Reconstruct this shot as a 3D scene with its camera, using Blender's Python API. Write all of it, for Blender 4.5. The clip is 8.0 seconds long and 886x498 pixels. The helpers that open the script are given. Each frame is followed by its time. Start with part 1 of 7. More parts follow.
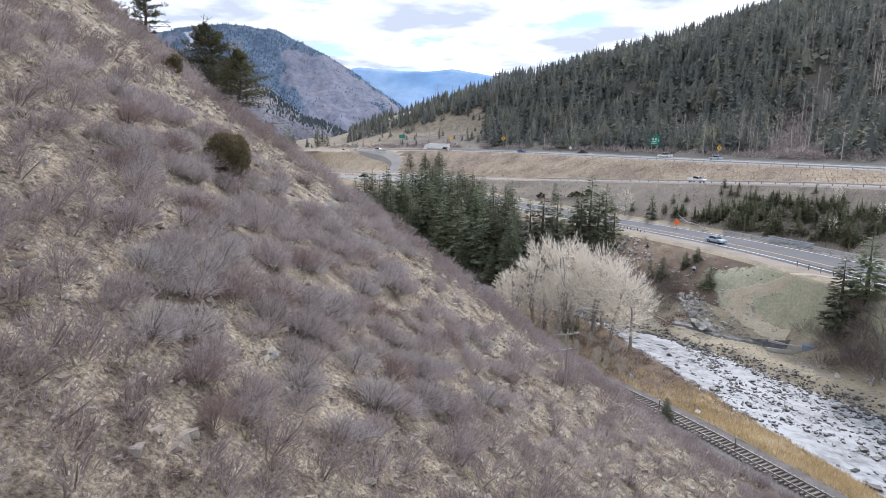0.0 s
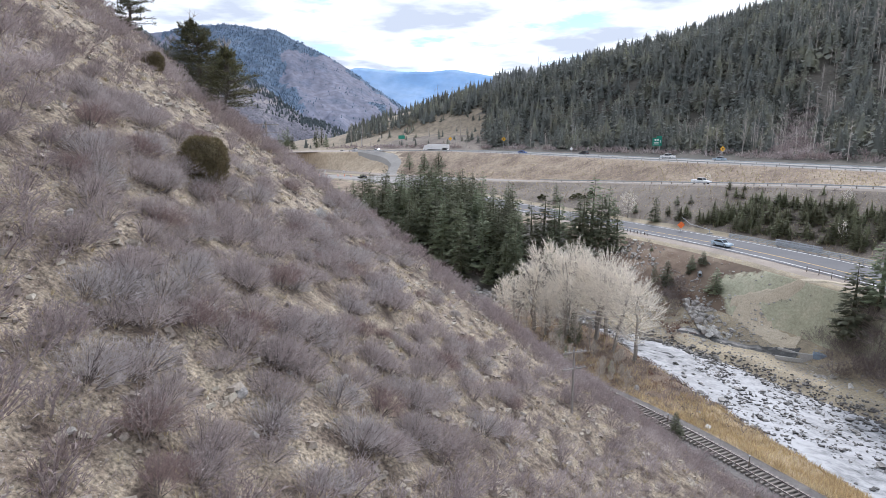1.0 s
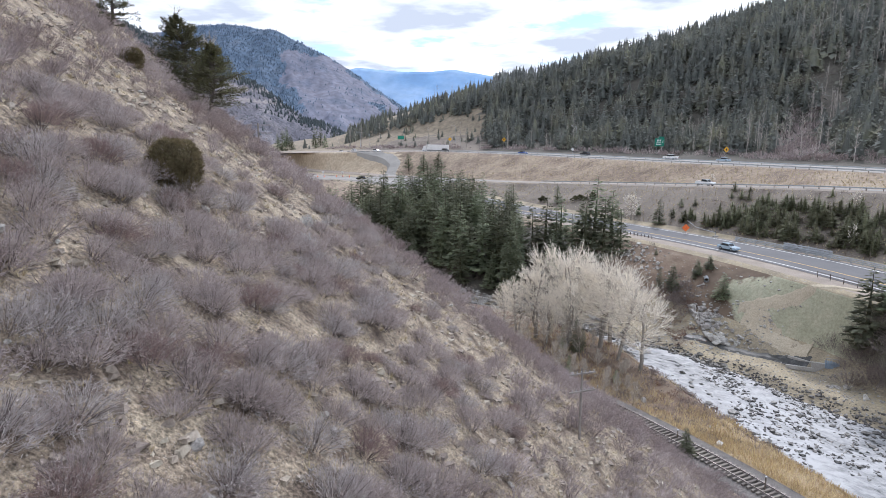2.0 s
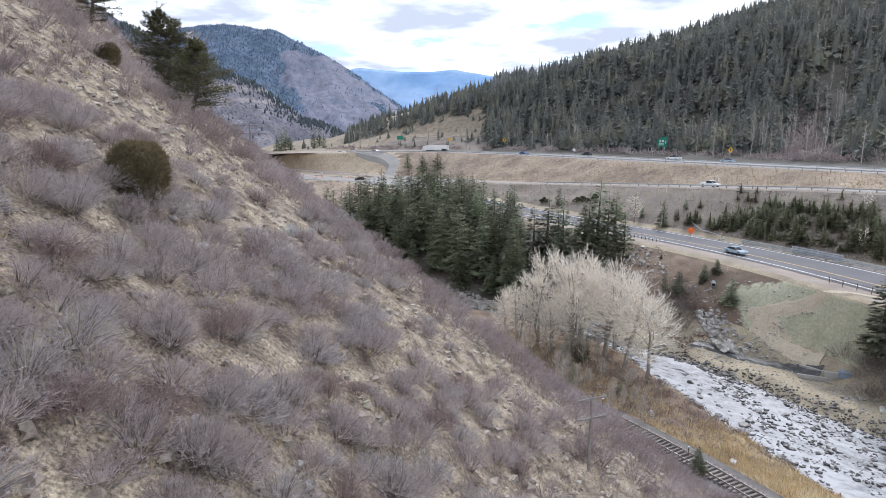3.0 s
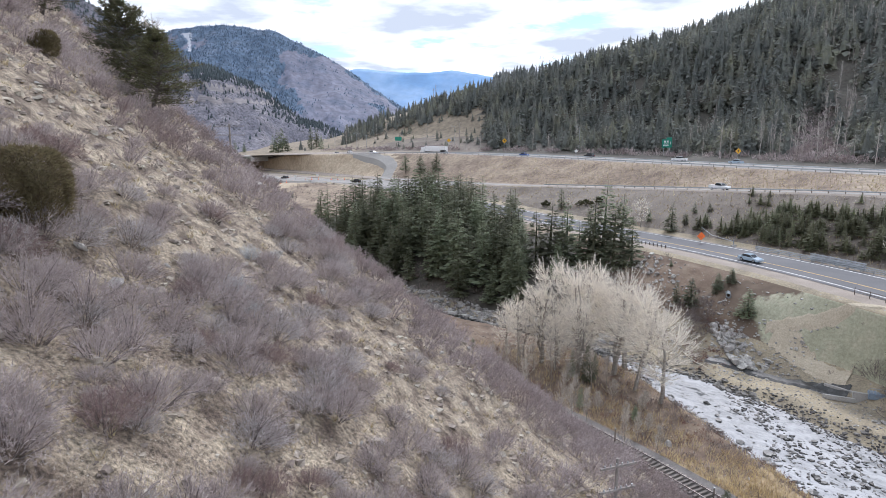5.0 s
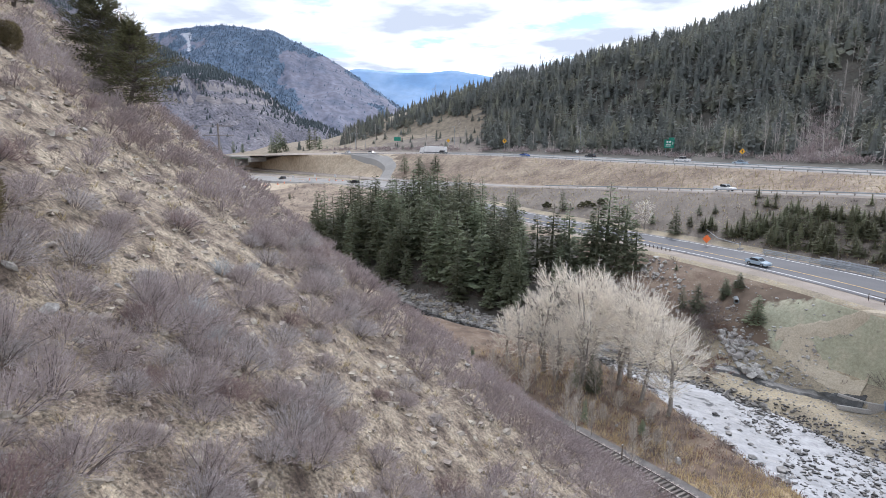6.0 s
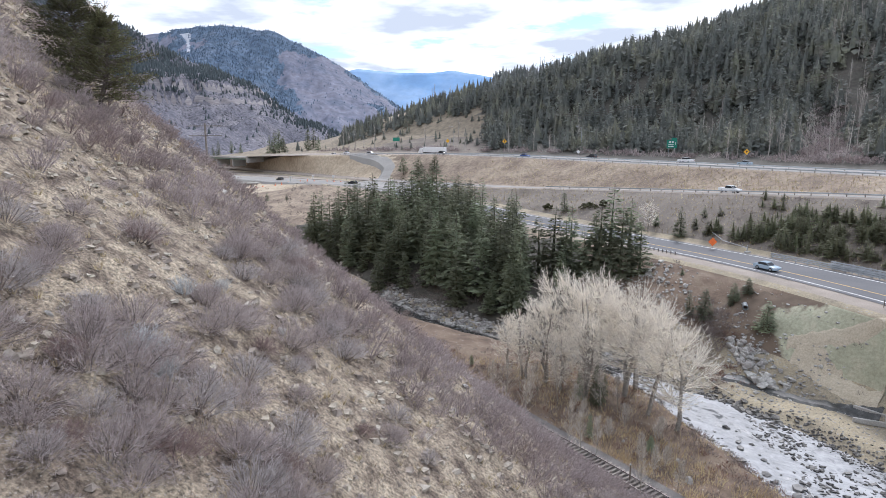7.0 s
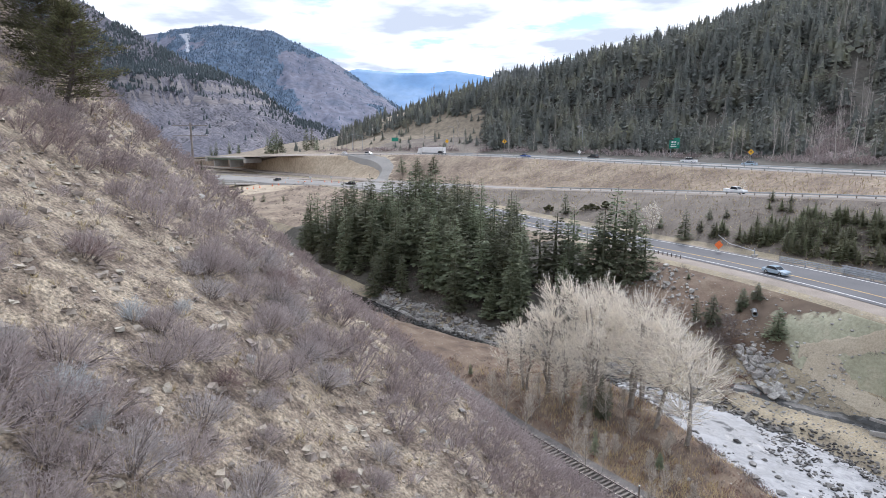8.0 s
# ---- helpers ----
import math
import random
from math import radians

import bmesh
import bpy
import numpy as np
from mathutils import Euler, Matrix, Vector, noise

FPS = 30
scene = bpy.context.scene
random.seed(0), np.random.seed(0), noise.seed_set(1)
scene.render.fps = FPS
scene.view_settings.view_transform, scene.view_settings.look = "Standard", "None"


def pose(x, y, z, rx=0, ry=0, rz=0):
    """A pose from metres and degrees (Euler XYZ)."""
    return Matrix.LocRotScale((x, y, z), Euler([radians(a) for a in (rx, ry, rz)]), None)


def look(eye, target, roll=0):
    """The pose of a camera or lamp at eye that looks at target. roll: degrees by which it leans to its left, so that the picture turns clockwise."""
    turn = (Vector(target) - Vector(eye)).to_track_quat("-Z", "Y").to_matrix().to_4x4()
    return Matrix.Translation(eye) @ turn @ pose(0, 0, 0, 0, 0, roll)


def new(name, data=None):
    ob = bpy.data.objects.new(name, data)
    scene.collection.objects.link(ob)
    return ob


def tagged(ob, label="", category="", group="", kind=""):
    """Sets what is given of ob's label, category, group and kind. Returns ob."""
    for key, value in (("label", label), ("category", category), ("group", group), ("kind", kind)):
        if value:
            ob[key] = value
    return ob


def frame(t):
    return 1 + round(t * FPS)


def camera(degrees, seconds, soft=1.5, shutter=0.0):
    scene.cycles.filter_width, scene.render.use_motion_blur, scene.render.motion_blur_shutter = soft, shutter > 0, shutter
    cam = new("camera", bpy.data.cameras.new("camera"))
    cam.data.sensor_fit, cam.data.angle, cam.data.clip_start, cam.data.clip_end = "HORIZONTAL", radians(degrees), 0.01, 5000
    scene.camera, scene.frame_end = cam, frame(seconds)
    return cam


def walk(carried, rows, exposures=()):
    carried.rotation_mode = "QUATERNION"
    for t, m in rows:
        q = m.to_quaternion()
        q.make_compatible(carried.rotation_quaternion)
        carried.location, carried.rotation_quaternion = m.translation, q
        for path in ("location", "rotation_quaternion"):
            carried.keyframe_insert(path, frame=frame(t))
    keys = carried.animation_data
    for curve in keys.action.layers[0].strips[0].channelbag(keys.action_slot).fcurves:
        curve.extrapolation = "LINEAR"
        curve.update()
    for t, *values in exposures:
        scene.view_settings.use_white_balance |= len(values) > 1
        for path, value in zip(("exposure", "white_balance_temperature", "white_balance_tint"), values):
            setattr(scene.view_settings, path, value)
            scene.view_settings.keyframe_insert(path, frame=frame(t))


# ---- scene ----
cam = camera(71.4, 8.0, 0.7, 0.18)
METRES, EYE, TILT, LEAN, TURN = 30.0, 39.1, -11.0, 0.0, 0.0
ROWS = [
    (0.0, 0.0, 0.0, 0.0, -0.0, 0.0, 0.0),
    (0.5, 0.0042, 0.0579, 0.0133, 0.01, 0.02, 0.01),
    (1.0, 0.0085, 0.1165, 0.0268, 0.01, 0.03, 0.02),
    (1.5, 0.0125, 0.1763, 0.0398, 0.01, 0.04, 0.02),
    (3.0, 0.0254, 0.3586, 0.0786, 0.04, 0.05, 0.02),
    (3.5, 0.0298, 0.4199, 0.0906, 0.04, 0.07, 0.05),
    (4.0, 0.0344, 0.4813, 0.1031, 0.04, 0.08, 0.05),
    (4.5, 0.0392, 0.5433, 0.1151, 0.04, 0.1, 0.08),
    (6.0, 0.0536, 0.7258, 0.1496, 0.03, 0.13, 0.12),
    (6.5, 0.0587, 0.7887, 0.1613, 0.03, 0.14, 0.13),
    (7.0, 0.0639, 0.8518, 0.1729, 0.03, 0.16, 0.15),
    (7.5, 0.0692, 0.9148, 0.1844, 0.02, 0.17, 0.18),
    (8.0, 0.0749, 0.9776, 0.1959, 0.02, 0.17, 0.18),
]
walk(cam, [(t, pose(0, 0, EYE, TILT, LEAN, TURN) @ pose(METRES * x, METRES * y, METRES * z, 90 + pitch, roll, yaw)) for t, x, y, z, yaw, pitch, roll in ROWS], [(0.0, 0.38, 5960, 13.5), (8.0, 0.38, 5960, 13.5)])

# ---- world and sun ----
SUN_ELEV, SUN_AZ = 42.0, 25.0


def make_world():
    w = bpy.data.worlds.new("sky")
    scene.world = w
    w.use_nodes = True
    nt = w.node_tree
    nt.nodes.clear()
    nd, lk = nt.nodes.new, nt.links.new
    out = nd("ShaderNodeOutputWorld")
    sky = nd("ShaderNodeTexSky")
    sky.sky_type, sky.sun_disc = "NISHITA", False
    sky.sun_elevation, sky.sun_rotation = radians(SUN_ELEV), radians(SUN_AZ)
    sky.altitude = 2400
    bg = nd("ShaderNodeBackground")
    bg.inputs[1].default_value = 0.13
    lk(sky.outputs[0], bg.inputs[0])
    # a broken sheet of high cloud, laid out on a plane above
    tc = nd("ShaderNodeTexCoord")
    sep = nd("ShaderNodeSeparateXYZ")
    lk(tc.outputs["Generated"], sep.inputs[0])
    up = nd("ShaderNodeMath")
    up.operation = "MAXIMUM"
    up.inputs[1].default_value = 0.04
    lk(sep.outputs[2], up.inputs[0])
    add = nd("ShaderNodeMath")
    add.operation = "ADD"
    add.inputs[1].default_value = 0.10
    lk(up.outputs[0], add.inputs[0])
    div = []
    for k in (0, 1):
        d = nd("ShaderNodeMath")
        d.operation = "DIVIDE"
        lk(sep.outputs[k], d.inputs[0])
        lk(add.outputs[0], d.inputs[1])
        div.append(d)
    comb = nd("ShaderNodeCombineXYZ")
    lk(div[0].outputs[0], comb.inputs[0])
    lk(div[1].outputs[0], comb.inputs[1])
    n1 = nd("ShaderNodeTexNoise")
    n1.inputs["Scale"].default_value = 1.0
    n1.inputs["Detail"].default_value = 8
    n1.inputs["Roughness"].default_value = 0.55
    lk(comb.outputs[0], n1.inputs["Vector"])
    ramp = nd("ShaderNodeValToRGB")
    ramp.color_ramp.elements[0].position = 0.385
    ramp.color_ramp.elements[1].position = 0.455
    lk(n1.outputs[0], ramp.inputs[0])
    n2 = nd("ShaderNodeTexNoise")
    n2.inputs["Scale"].default_value = 1.5
    n2.inputs["Detail"].default_value = 6
    lk(comb.outputs[0], n2.inputs["Vector"])
    ramp2 = nd("ShaderNodeValToRGB")
    ramp2.color_ramp.elements[0].position = 0.40
    ramp2.color_ramp.elements[0].color = (0.46, 0.50, 0.56, 1)
    ramp2.color_ramp.elements[1].position = 0.58
    ramp2.color_ramp.elements[1].color = (0.96, 0.98, 1.0, 1)
    lk(n2.outputs[0], ramp2.inputs[0])
    cl = nd("ShaderNodeBackground")
    cl.inputs[1].default_value = 1.2
    lk(ramp2.outputs[0], cl.inputs[0])
    mix = nd("ShaderNodeMixShader")
    lk(ramp.outputs[0], mix.inputs[0])
    lk(bg.outputs[0], mix.inputs[1])
    lk(cl.outputs[0], mix.inputs[2])
    lk(mix.outputs[0], out.inputs[0])


make_world()
sun = new("sun", bpy.data.lights.new("sun", "SUN"))
sun.data.energy, sun.data.angle, sun.data.color = 1.9, radians(10), (1.0, 0.96, 0.92)
_a, _e = radians(SUN_AZ), radians(SUN_ELEV)
sun.matrix_world = look((math.sin(_a) * math.cos(_e) * 300, math.cos(_a) * math.cos(_e) * 300, math.sin(_e) * 300), (0, 0, 0))


# ---- materials ----
def mat(name, colors, scale=1.0, rough=0.9, bump=0.3, fine=8.0, spread=0.15, stretch=(1, 1, 1), vary=0.0, island=0.0, metal=0.0, speck=None, dist=0.05, span=(0.3, 0.7)):
    """A surface of two noises: a broad one that runs through colors and a fine one for grain and relief."""
    m = bpy.data.materials.new(name)
    m.use_nodes = True
    nt = m.node_tree
    nd, lk = nt.nodes.new, nt.links.new
    b = nt.nodes["Principled BSDF"]
    b.inputs["Roughness"].default_value = rough
    b.inputs["Metallic"].default_value = metal
    tc = nd("ShaderNodeTexCoord")
    mp = nd("ShaderNodeMapping")
    mp.inputs["Scale"].default_value = stretch
    lk(tc.outputs["Object"], mp.inputs[0])
    n1 = nd("ShaderNodeTexNoise")
    n1.inputs["Scale"].default_value = scale
    n1.inputs["Detail"].default_value = 5
    n1.inputs["Roughness"].default_value = 0.6
    lk(mp.outputs[0], n1.inputs["Vector"])
    cr = nd("ShaderNodeValToRGB")
    e = cr.color_ramp.elements
    k = len(colors)
    while len(e) < k:
        e.new(0.5)
    for i, c in enumerate(colors):
        e[i].position = 0.5 if k == 1 else span[0] + (span[1] - span[0]) * i / (k - 1)
        e[i].color = (*c, 1)
    lk(n1.outputs[0], cr.inputs[0])
    n2 = nd("ShaderNodeTexNoise")
    n2.inputs["Scale"].default_value = fine
    n2.inputs["Detail"].default_value = 4
    n2.inputs["Roughness"].default_value = 0.65
    lk(mp.outputs[0], n2.inputs["Vector"])
    mr = nd("ShaderNodeMapRange")
    mr.inputs[1].default_value, mr.inputs[2].default_value = 0.3, 0.7
    mr.inputs[3].default_value, mr.inputs[4].default_value = 1 - spread, 1 + spread
    lk(n2.outputs[0], mr.inputs[0])
    col = cr.outputs[0]
    val = mr.outputs[0]
    hsv = nd("ShaderNodeHueSaturation")
    if vary or island:
        if vary:
            src = nd("ShaderNodeObjectInfo").outputs["Random"]
        else:
            src = nd("ShaderNodeNewGeometry").outputs["Random Per Island"]
        m2 = nd("ShaderNodeMapRange")
        v = vary or island
        m2.inputs[3].default_value, m2.inputs[4].default_value = 1 - v, 1 + v
        lk(src, m2.inputs[0])
        mu = nd("ShaderNodeMath")
        mu.operation = "MULTIPLY"
        lk(val, mu.inputs[0])
        lk(m2.outputs[0], mu.inputs[1])
        val = mu.outputs[0]
        m3 = nd("ShaderNodeMapRange")
        m3.inputs[3].default_value, m3.inputs[4].default_value = 0.5 - 0.06 * v, 0.5 + 0.06 * v
        lk(src, m3.inputs[0])
        lk(m3.outputs[0], hsv.inputs["Hue"])
    lk(val, hsv.inputs["Value"])
    lk(col, hsv.inputs["Color"])
    final = hsv.outputs[0]
    if speck:
        vo = nd("ShaderNodeTexVoronoi")
        vo.inputs["Scale"].default_value = speck[0]
        lk(mp.outputs[0], vo.inputs["Vector"])
        st = nd("ShaderNodeMath")
        st.operation = "LESS_THAN"
        st.inputs[1].default_value = speck[1]
        lk(vo.outputs["Distance"], st.inputs[0])
        gate = nd("ShaderNodeMath")
        gate.operation = "MULTIPLY"
        lk(st.outputs[0], gate.inputs[0])
        g2 = nd("ShaderNodeMath")
        g2.operation = "GREATER_THAN"
        g2.inputs[1].default_value = 0.45
        lk(n1.outputs[0], g2.inputs[0])
        lk(g2.outputs[0], gate.inputs[1])
        mx = nd("ShaderNodeMix")
        mx.data_type = "RGBA"
        mx.inputs["B"].default_value = (*speck[2], 1)
        lk(gate.outputs[0], mx.inputs["Factor"])
        lk(final, mx.inputs["A"])
        final = mx.outputs["Result"]
    lk(final, b.inputs["Base Color"])
    if bump:
        bp = nd("ShaderNodeBump")
        bp.inputs["Strength"].default_value = bump
        bp.inputs["Distance"].default_value = dist
        lk(n2.outputs[0], bp.inputs["Height"])
        lk(bp.outputs[0], b.inputs["Normal"])
    return m


M_SOIL = mat("hill_soil", [(0.13, 0.098, 0.076), (0.31, 0.252, 0.188), (0.47, 0.395, 0.29)], 0.7, 0.95, 1.0, 6.5, 0.75, speck=(7.0, 0.2, (0.44, 0.39, 0.33)), dist=0.2, span=(0.36, 0.66))
M_BANK = mat("bank_soil", [(0.10, 0.07, 0.05), (0.17, 0.12, 0.085), (0.23, 0.18, 0.13)], 0.3, 0.95, 0.6, 4.0, 0.3, speck=(1.3, 0.13, (0.38, 0.36, 0.33)))
M_DRYGRASS = mat("dry_grass_soil", [(0.21, 0.155, 0.095), (0.36, 0.275, 0.165), (0.32, 0.26, 0.18)], 0.12, 0.95, 0.6, 3.0, 0.3)
M_BALLAST = mat("ballast", [(0.12, 0.11, 0.105), (0.20, 0.185, 0.17)], 0.8, 0.95, 0.8, 14.0, 0.4)
M_GRAVEL = mat("gravel_bar", [(0.21, 0.18, 0.135), (0.34, 0.29, 0.205), (0.44, 0.37, 0.25)], 0.15, 0.95, 0.6, 4.0, 0.3, speck=(1.6, 0.2, (0.34, 0.33, 0.31)))
M_HYDRO = mat("seeded_slope", [(0.37, 0.36, 0.255), (0.415, 0.41, 0.295), (0.47, 0.44, 0.325)], 0.3, 0.95, 0.8, 2.2, 0.22)
M_CUT = mat("cut_slope", [(0.13, 0.107, 0.088), (0.19, 0.162, 0.135), (0.24, 0.205, 0.165)], 0.12, 0.95, 0.6, 2.5, 0.3, speck=(1.0, 0.1, (0.36, 0.35, 0.33)))
M_FILL = mat("grassed_fill", [(0.17, 0.126, 0.095), (0.275, 0.215, 0.16), (0.38, 0.31, 0.225)], 0.10, 0.95, 0.7, 0.9, 0.4, stretch=(1, 1, 1))
M_FOREST = mat("forest_floor", [(0.06, 0.056, 0.046), (0.09, 0.083, 0.068), (0.15, 0.135, 0.115)], 0.03, 0.95, 0.3, 0.8, 0.3)
M_MEADOW = mat("meadow", [(0.20, 0.165, 0.12), (0.33, 0.275, 0.20)], 0.02, 0.95, 0.3, 0.3, 0.35)
# the grassed fill again but paler, its sunlit look put into the colour
M_MOUND = mat("sunlit_grassed_mound", [(0.36, 0.285, 0.20), (0.47, 0.385, 0.28), (0.52, 0.44, 0.33)], 0.06, 0.95, 0.5, 0.7, 0.25)
M_BED = mat("river_bed", [(0.06, 0.055, 0.045), (0.14, 0.125, 0.10)], 0.5, 0.7, 0.6, 4.0, 0.3)
M_ASPHALT = mat("asphalt", [(0.105, 0.105, 0.112), (0.15, 0.15, 0.155)], 0.08, 0.85, 0.2, 10.0, 0.12)
M_CONC = mat("pale_asphalt", [(0.26, 0.25, 0.235), (0.33, 0.315, 0.29)], 0.08, 0.9, 0.2, 10.0, 0.12)
M_SHOULDER = mat("road_gravel", [(0.28, 0.24, 0.20), (0.39, 0.335, 0.285)], 0.2, 0.95, 0.5, 8.0, 0.2)
M_WHITE = mat("white_paint", [(0.62, 0.62, 0.60), (0.78, 0.78, 0.76)], 1.0, 0.7, 0.0, 6.0, 0.1)
M_YELLOW = mat("yellow_paint", [(0.55, 0.36, 0.10), (0.66, 0.46, 0.15)], 1.0, 0.7, 0.0, 6.0, 0.1)
M_STEEL = mat("galvanised_steel", [(0.34, 0.36, 0.38), (0.46, 0.48, 0.50)], 1.0, 0.5, 0.0, 8.0, 0.1, metal=0.5)
M_WOOD = mat("weathered_wood", [(0.13, 0.10, 0.08), (0.24, 0.20, 0.165)], 2.0, 0.9, 0.3, 12.0, 0.25)
M_WOODPALE = mat("bleached_wood", [(0.34, 0.29, 0.23), (0.52, 0.46, 0.38)], 2.0, 0.9, 0.3, 12.0, 0.25)
M_RAIL = mat("rail_steel", [(0.16, 0.13, 0.115), (0.28, 0.26, 0.25)], 1.5, 0.5, 0.0, 10.0, 0.15, metal=0.6)
M_ROCK = mat("grey_rock", [(0.25, 0.235, 0.215), (0.41, 0.39, 0.36), (0.52, 0.495, 0.455)], 0.8, 0.9, 0.6, 4.0, 0.25, vary=0.25)
M_ROCKS = mat("grey_rocks", [(0.22, 0.21, 0.20), (0.34, 0.325, 0.305), (0.43, 0.41, 0.38)], 0.8, 0.9, 0.6, 4.0, 0.25, island=0.3)
M_TANROCKS = mat("tan_shale", [(0.24, 0.20, 0.165), (0.36, 0.31, 0.255), (0.46, 0.42, 0.36)], 0.8, 0.9, 0.6, 6.0, 0.25, island=0.3)
M_WETROCK = mat("wet_rock", [(0.035, 0.033, 0.03), (0.09, 0.085, 0.08)], 1.0, 0.45, 0.6, 4.0, 0.25, island=0.4)
M_TWIG = mat("shrub_twig", [(0.335, 0.283, 0.272), (0.56, 0.49, 0.47)], 0.25, 0.9, 0.0, 5.0, 0.2, island=0.28)
M_LOWBRUSH = mat("low_dead_twig", [(0.21, 0.16, 0.135), (0.33, 0.275, 0.25), (0.45, 0.39, 0.35)], 0.3, 0.9, 0.0, 5.0, 0.2, island=0.3)
M_TWIGRED = mat("russet_shrub_twig", [(0.22, 0.155, 0.145), (0.37, 0.28, 0.26)], 0.25, 0.9, 0.0, 5.0, 0.2, island=0.28)
M_TWIGGREY = mat("grey_shrub_twig", [(0.36, 0.325, 0.315), (0.58, 0.535, 0.52)], 0.25, 0.9, 0.0, 5.0, 0.2, island=0.28)
M_STEM = mat("shrub_stem", [(0.14, 0.115, 0.105), (0.24, 0.205, 0.19)], 1.5, 0.9, 0.0, 5.0, 0.2, vary=0.2)
M_TWIGS = mat("far_shrub_twig", [(0.30, 0.235, 0.22), (0.35, 0.295, 0.288), (0.55, 0.48, 0.465)], 0.12, 0.9, 0.0, 5.0, 0.2, island=0.28)
M_REDTWIG = mat("red_willow_twig", [(0.15, 0.075, 0.06), (0.23, 0.125, 0.095)], 0.5, 0.9, 0.0, 5.0, 0.2, island=0.25)
M_STRAW = mat("straw_grass", [(0.42, 0.315, 0.165), (0.58, 0.455, 0.27), (0.66, 0.55, 0.36)], 0.25, 0.9, 0.0, 5.0, 0.2, island=0.25)
M_NEEDLE = mat("spruce_needles", [(0.155, 0.176, 0.115), (0.285, 0.297, 0.185)], 0.25, 0.75, 0.0, 6.0, 0.3, vary=0.4)
# the farthest wood: paler and greyer, with distance haze mixed into the colour
M_HAZEWOOD = mat("hazed_distant_wood", [(0.18, 0.196, 0.19), (0.26, 0.27, 0.258)], 0.02, 0.8, 0.0, 0.3, 0.3, island=0.3)
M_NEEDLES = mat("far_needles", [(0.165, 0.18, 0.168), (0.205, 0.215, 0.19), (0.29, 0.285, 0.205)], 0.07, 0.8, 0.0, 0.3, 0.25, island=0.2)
M_JUNIPER = mat("juniper_foliage", [(0.058, 0.062, 0.033), (0.125, 0.118, 0.062)], 1.2, 0.85, 0.0, 6.0, 0.3, island=0.3)
M_OLIVEGREEN = mat("olive_green_foliage", [(0.085, 0.088, 0.044), (0.165, 0.155, 0.08)], 1.2, 0.85, 0.0, 6.0, 0.3, island=0.35)
M_OLIVE = mat("olive_foliage", [(0.12, 0.098, 0.052), (0.22, 0.178, 0.10)], 1.2, 0.85, 0.0, 6.0, 0.3, island=0.35)
M_YOUNG = mat("young_needles", [(0.16, 0.17, 0.105), (0.29, 0.285, 0.17)], 0.5, 0.75, 0.0, 6.0, 0.3, vary=0.3)
M_BARK = mat("bark", [(0.085, 0.068, 0.055), (0.16, 0.135, 0.115)], 3.0, 0.9, 0.4, 12.0, 0.3)
M_PALE = mat("pale_cottonwood_twig", [(0.78, 0.72, 0.63), (0.90, 0.85, 0.765)], 0.5, 0.9, 0.0, 5.0, 0.15, island=0.28)
M_SAPLING = mat("sapling_twig", [(0.46, 0.41, 0.35), (0.64, 0.58, 0.505)], 0.5, 0.9, 0.0, 5.0, 0.15, island=0.28)
M_PALEBARK = mat("cottonwood_bark", [(0.22, 0.195, 0.165), (0.40, 0.365, 0.32)], 1.5, 0.9, 0.3, 8.0, 0.25)
M_ASPENS = mat("aspen_bark", [(0.34, 0.30, 0.265), (0.50, 0.46, 0.42)], 0.2, 0.9, 0.0, 5.0, 0.2, island=0.2)


def let_through(m, share):
    """Thin needles and twigs: part of the light that falls on them comes out behind."""
    nt = m.node_tree
    b = nt.nodes["Principled BSDF"]
    t = nt.nodes.new("ShaderNodeBsdfTranslucent")
    mx = nt.nodes.new("ShaderNodeMixShader")
    mx.inputs[0].default_value = share
    nt.links.new(b.inputs["Base Color"].links[0].from_socket, t.inputs["Color"])
    nt.links.new(b.outputs[0], mx.inputs[1])
    nt.links.new(t.outputs[0], mx.inputs[2])
    nt.links.new(mx.outputs[0], nt.nodes["Material Output"].inputs["Surface"])


for _m in (M_NEEDLE, M_NEEDLES, M_YOUNG, M_HAZEWOOD, M_JUNIPER, M_OLIVEGREEN, M_OLIVE):
    let_through(_m, 0.4)
for _m in (M_PALE, M_TWIG, M_TWIGRED, M_TWIGGREY, M_TWIGS, M_STRAW):
    let_through(_m, 0.25)


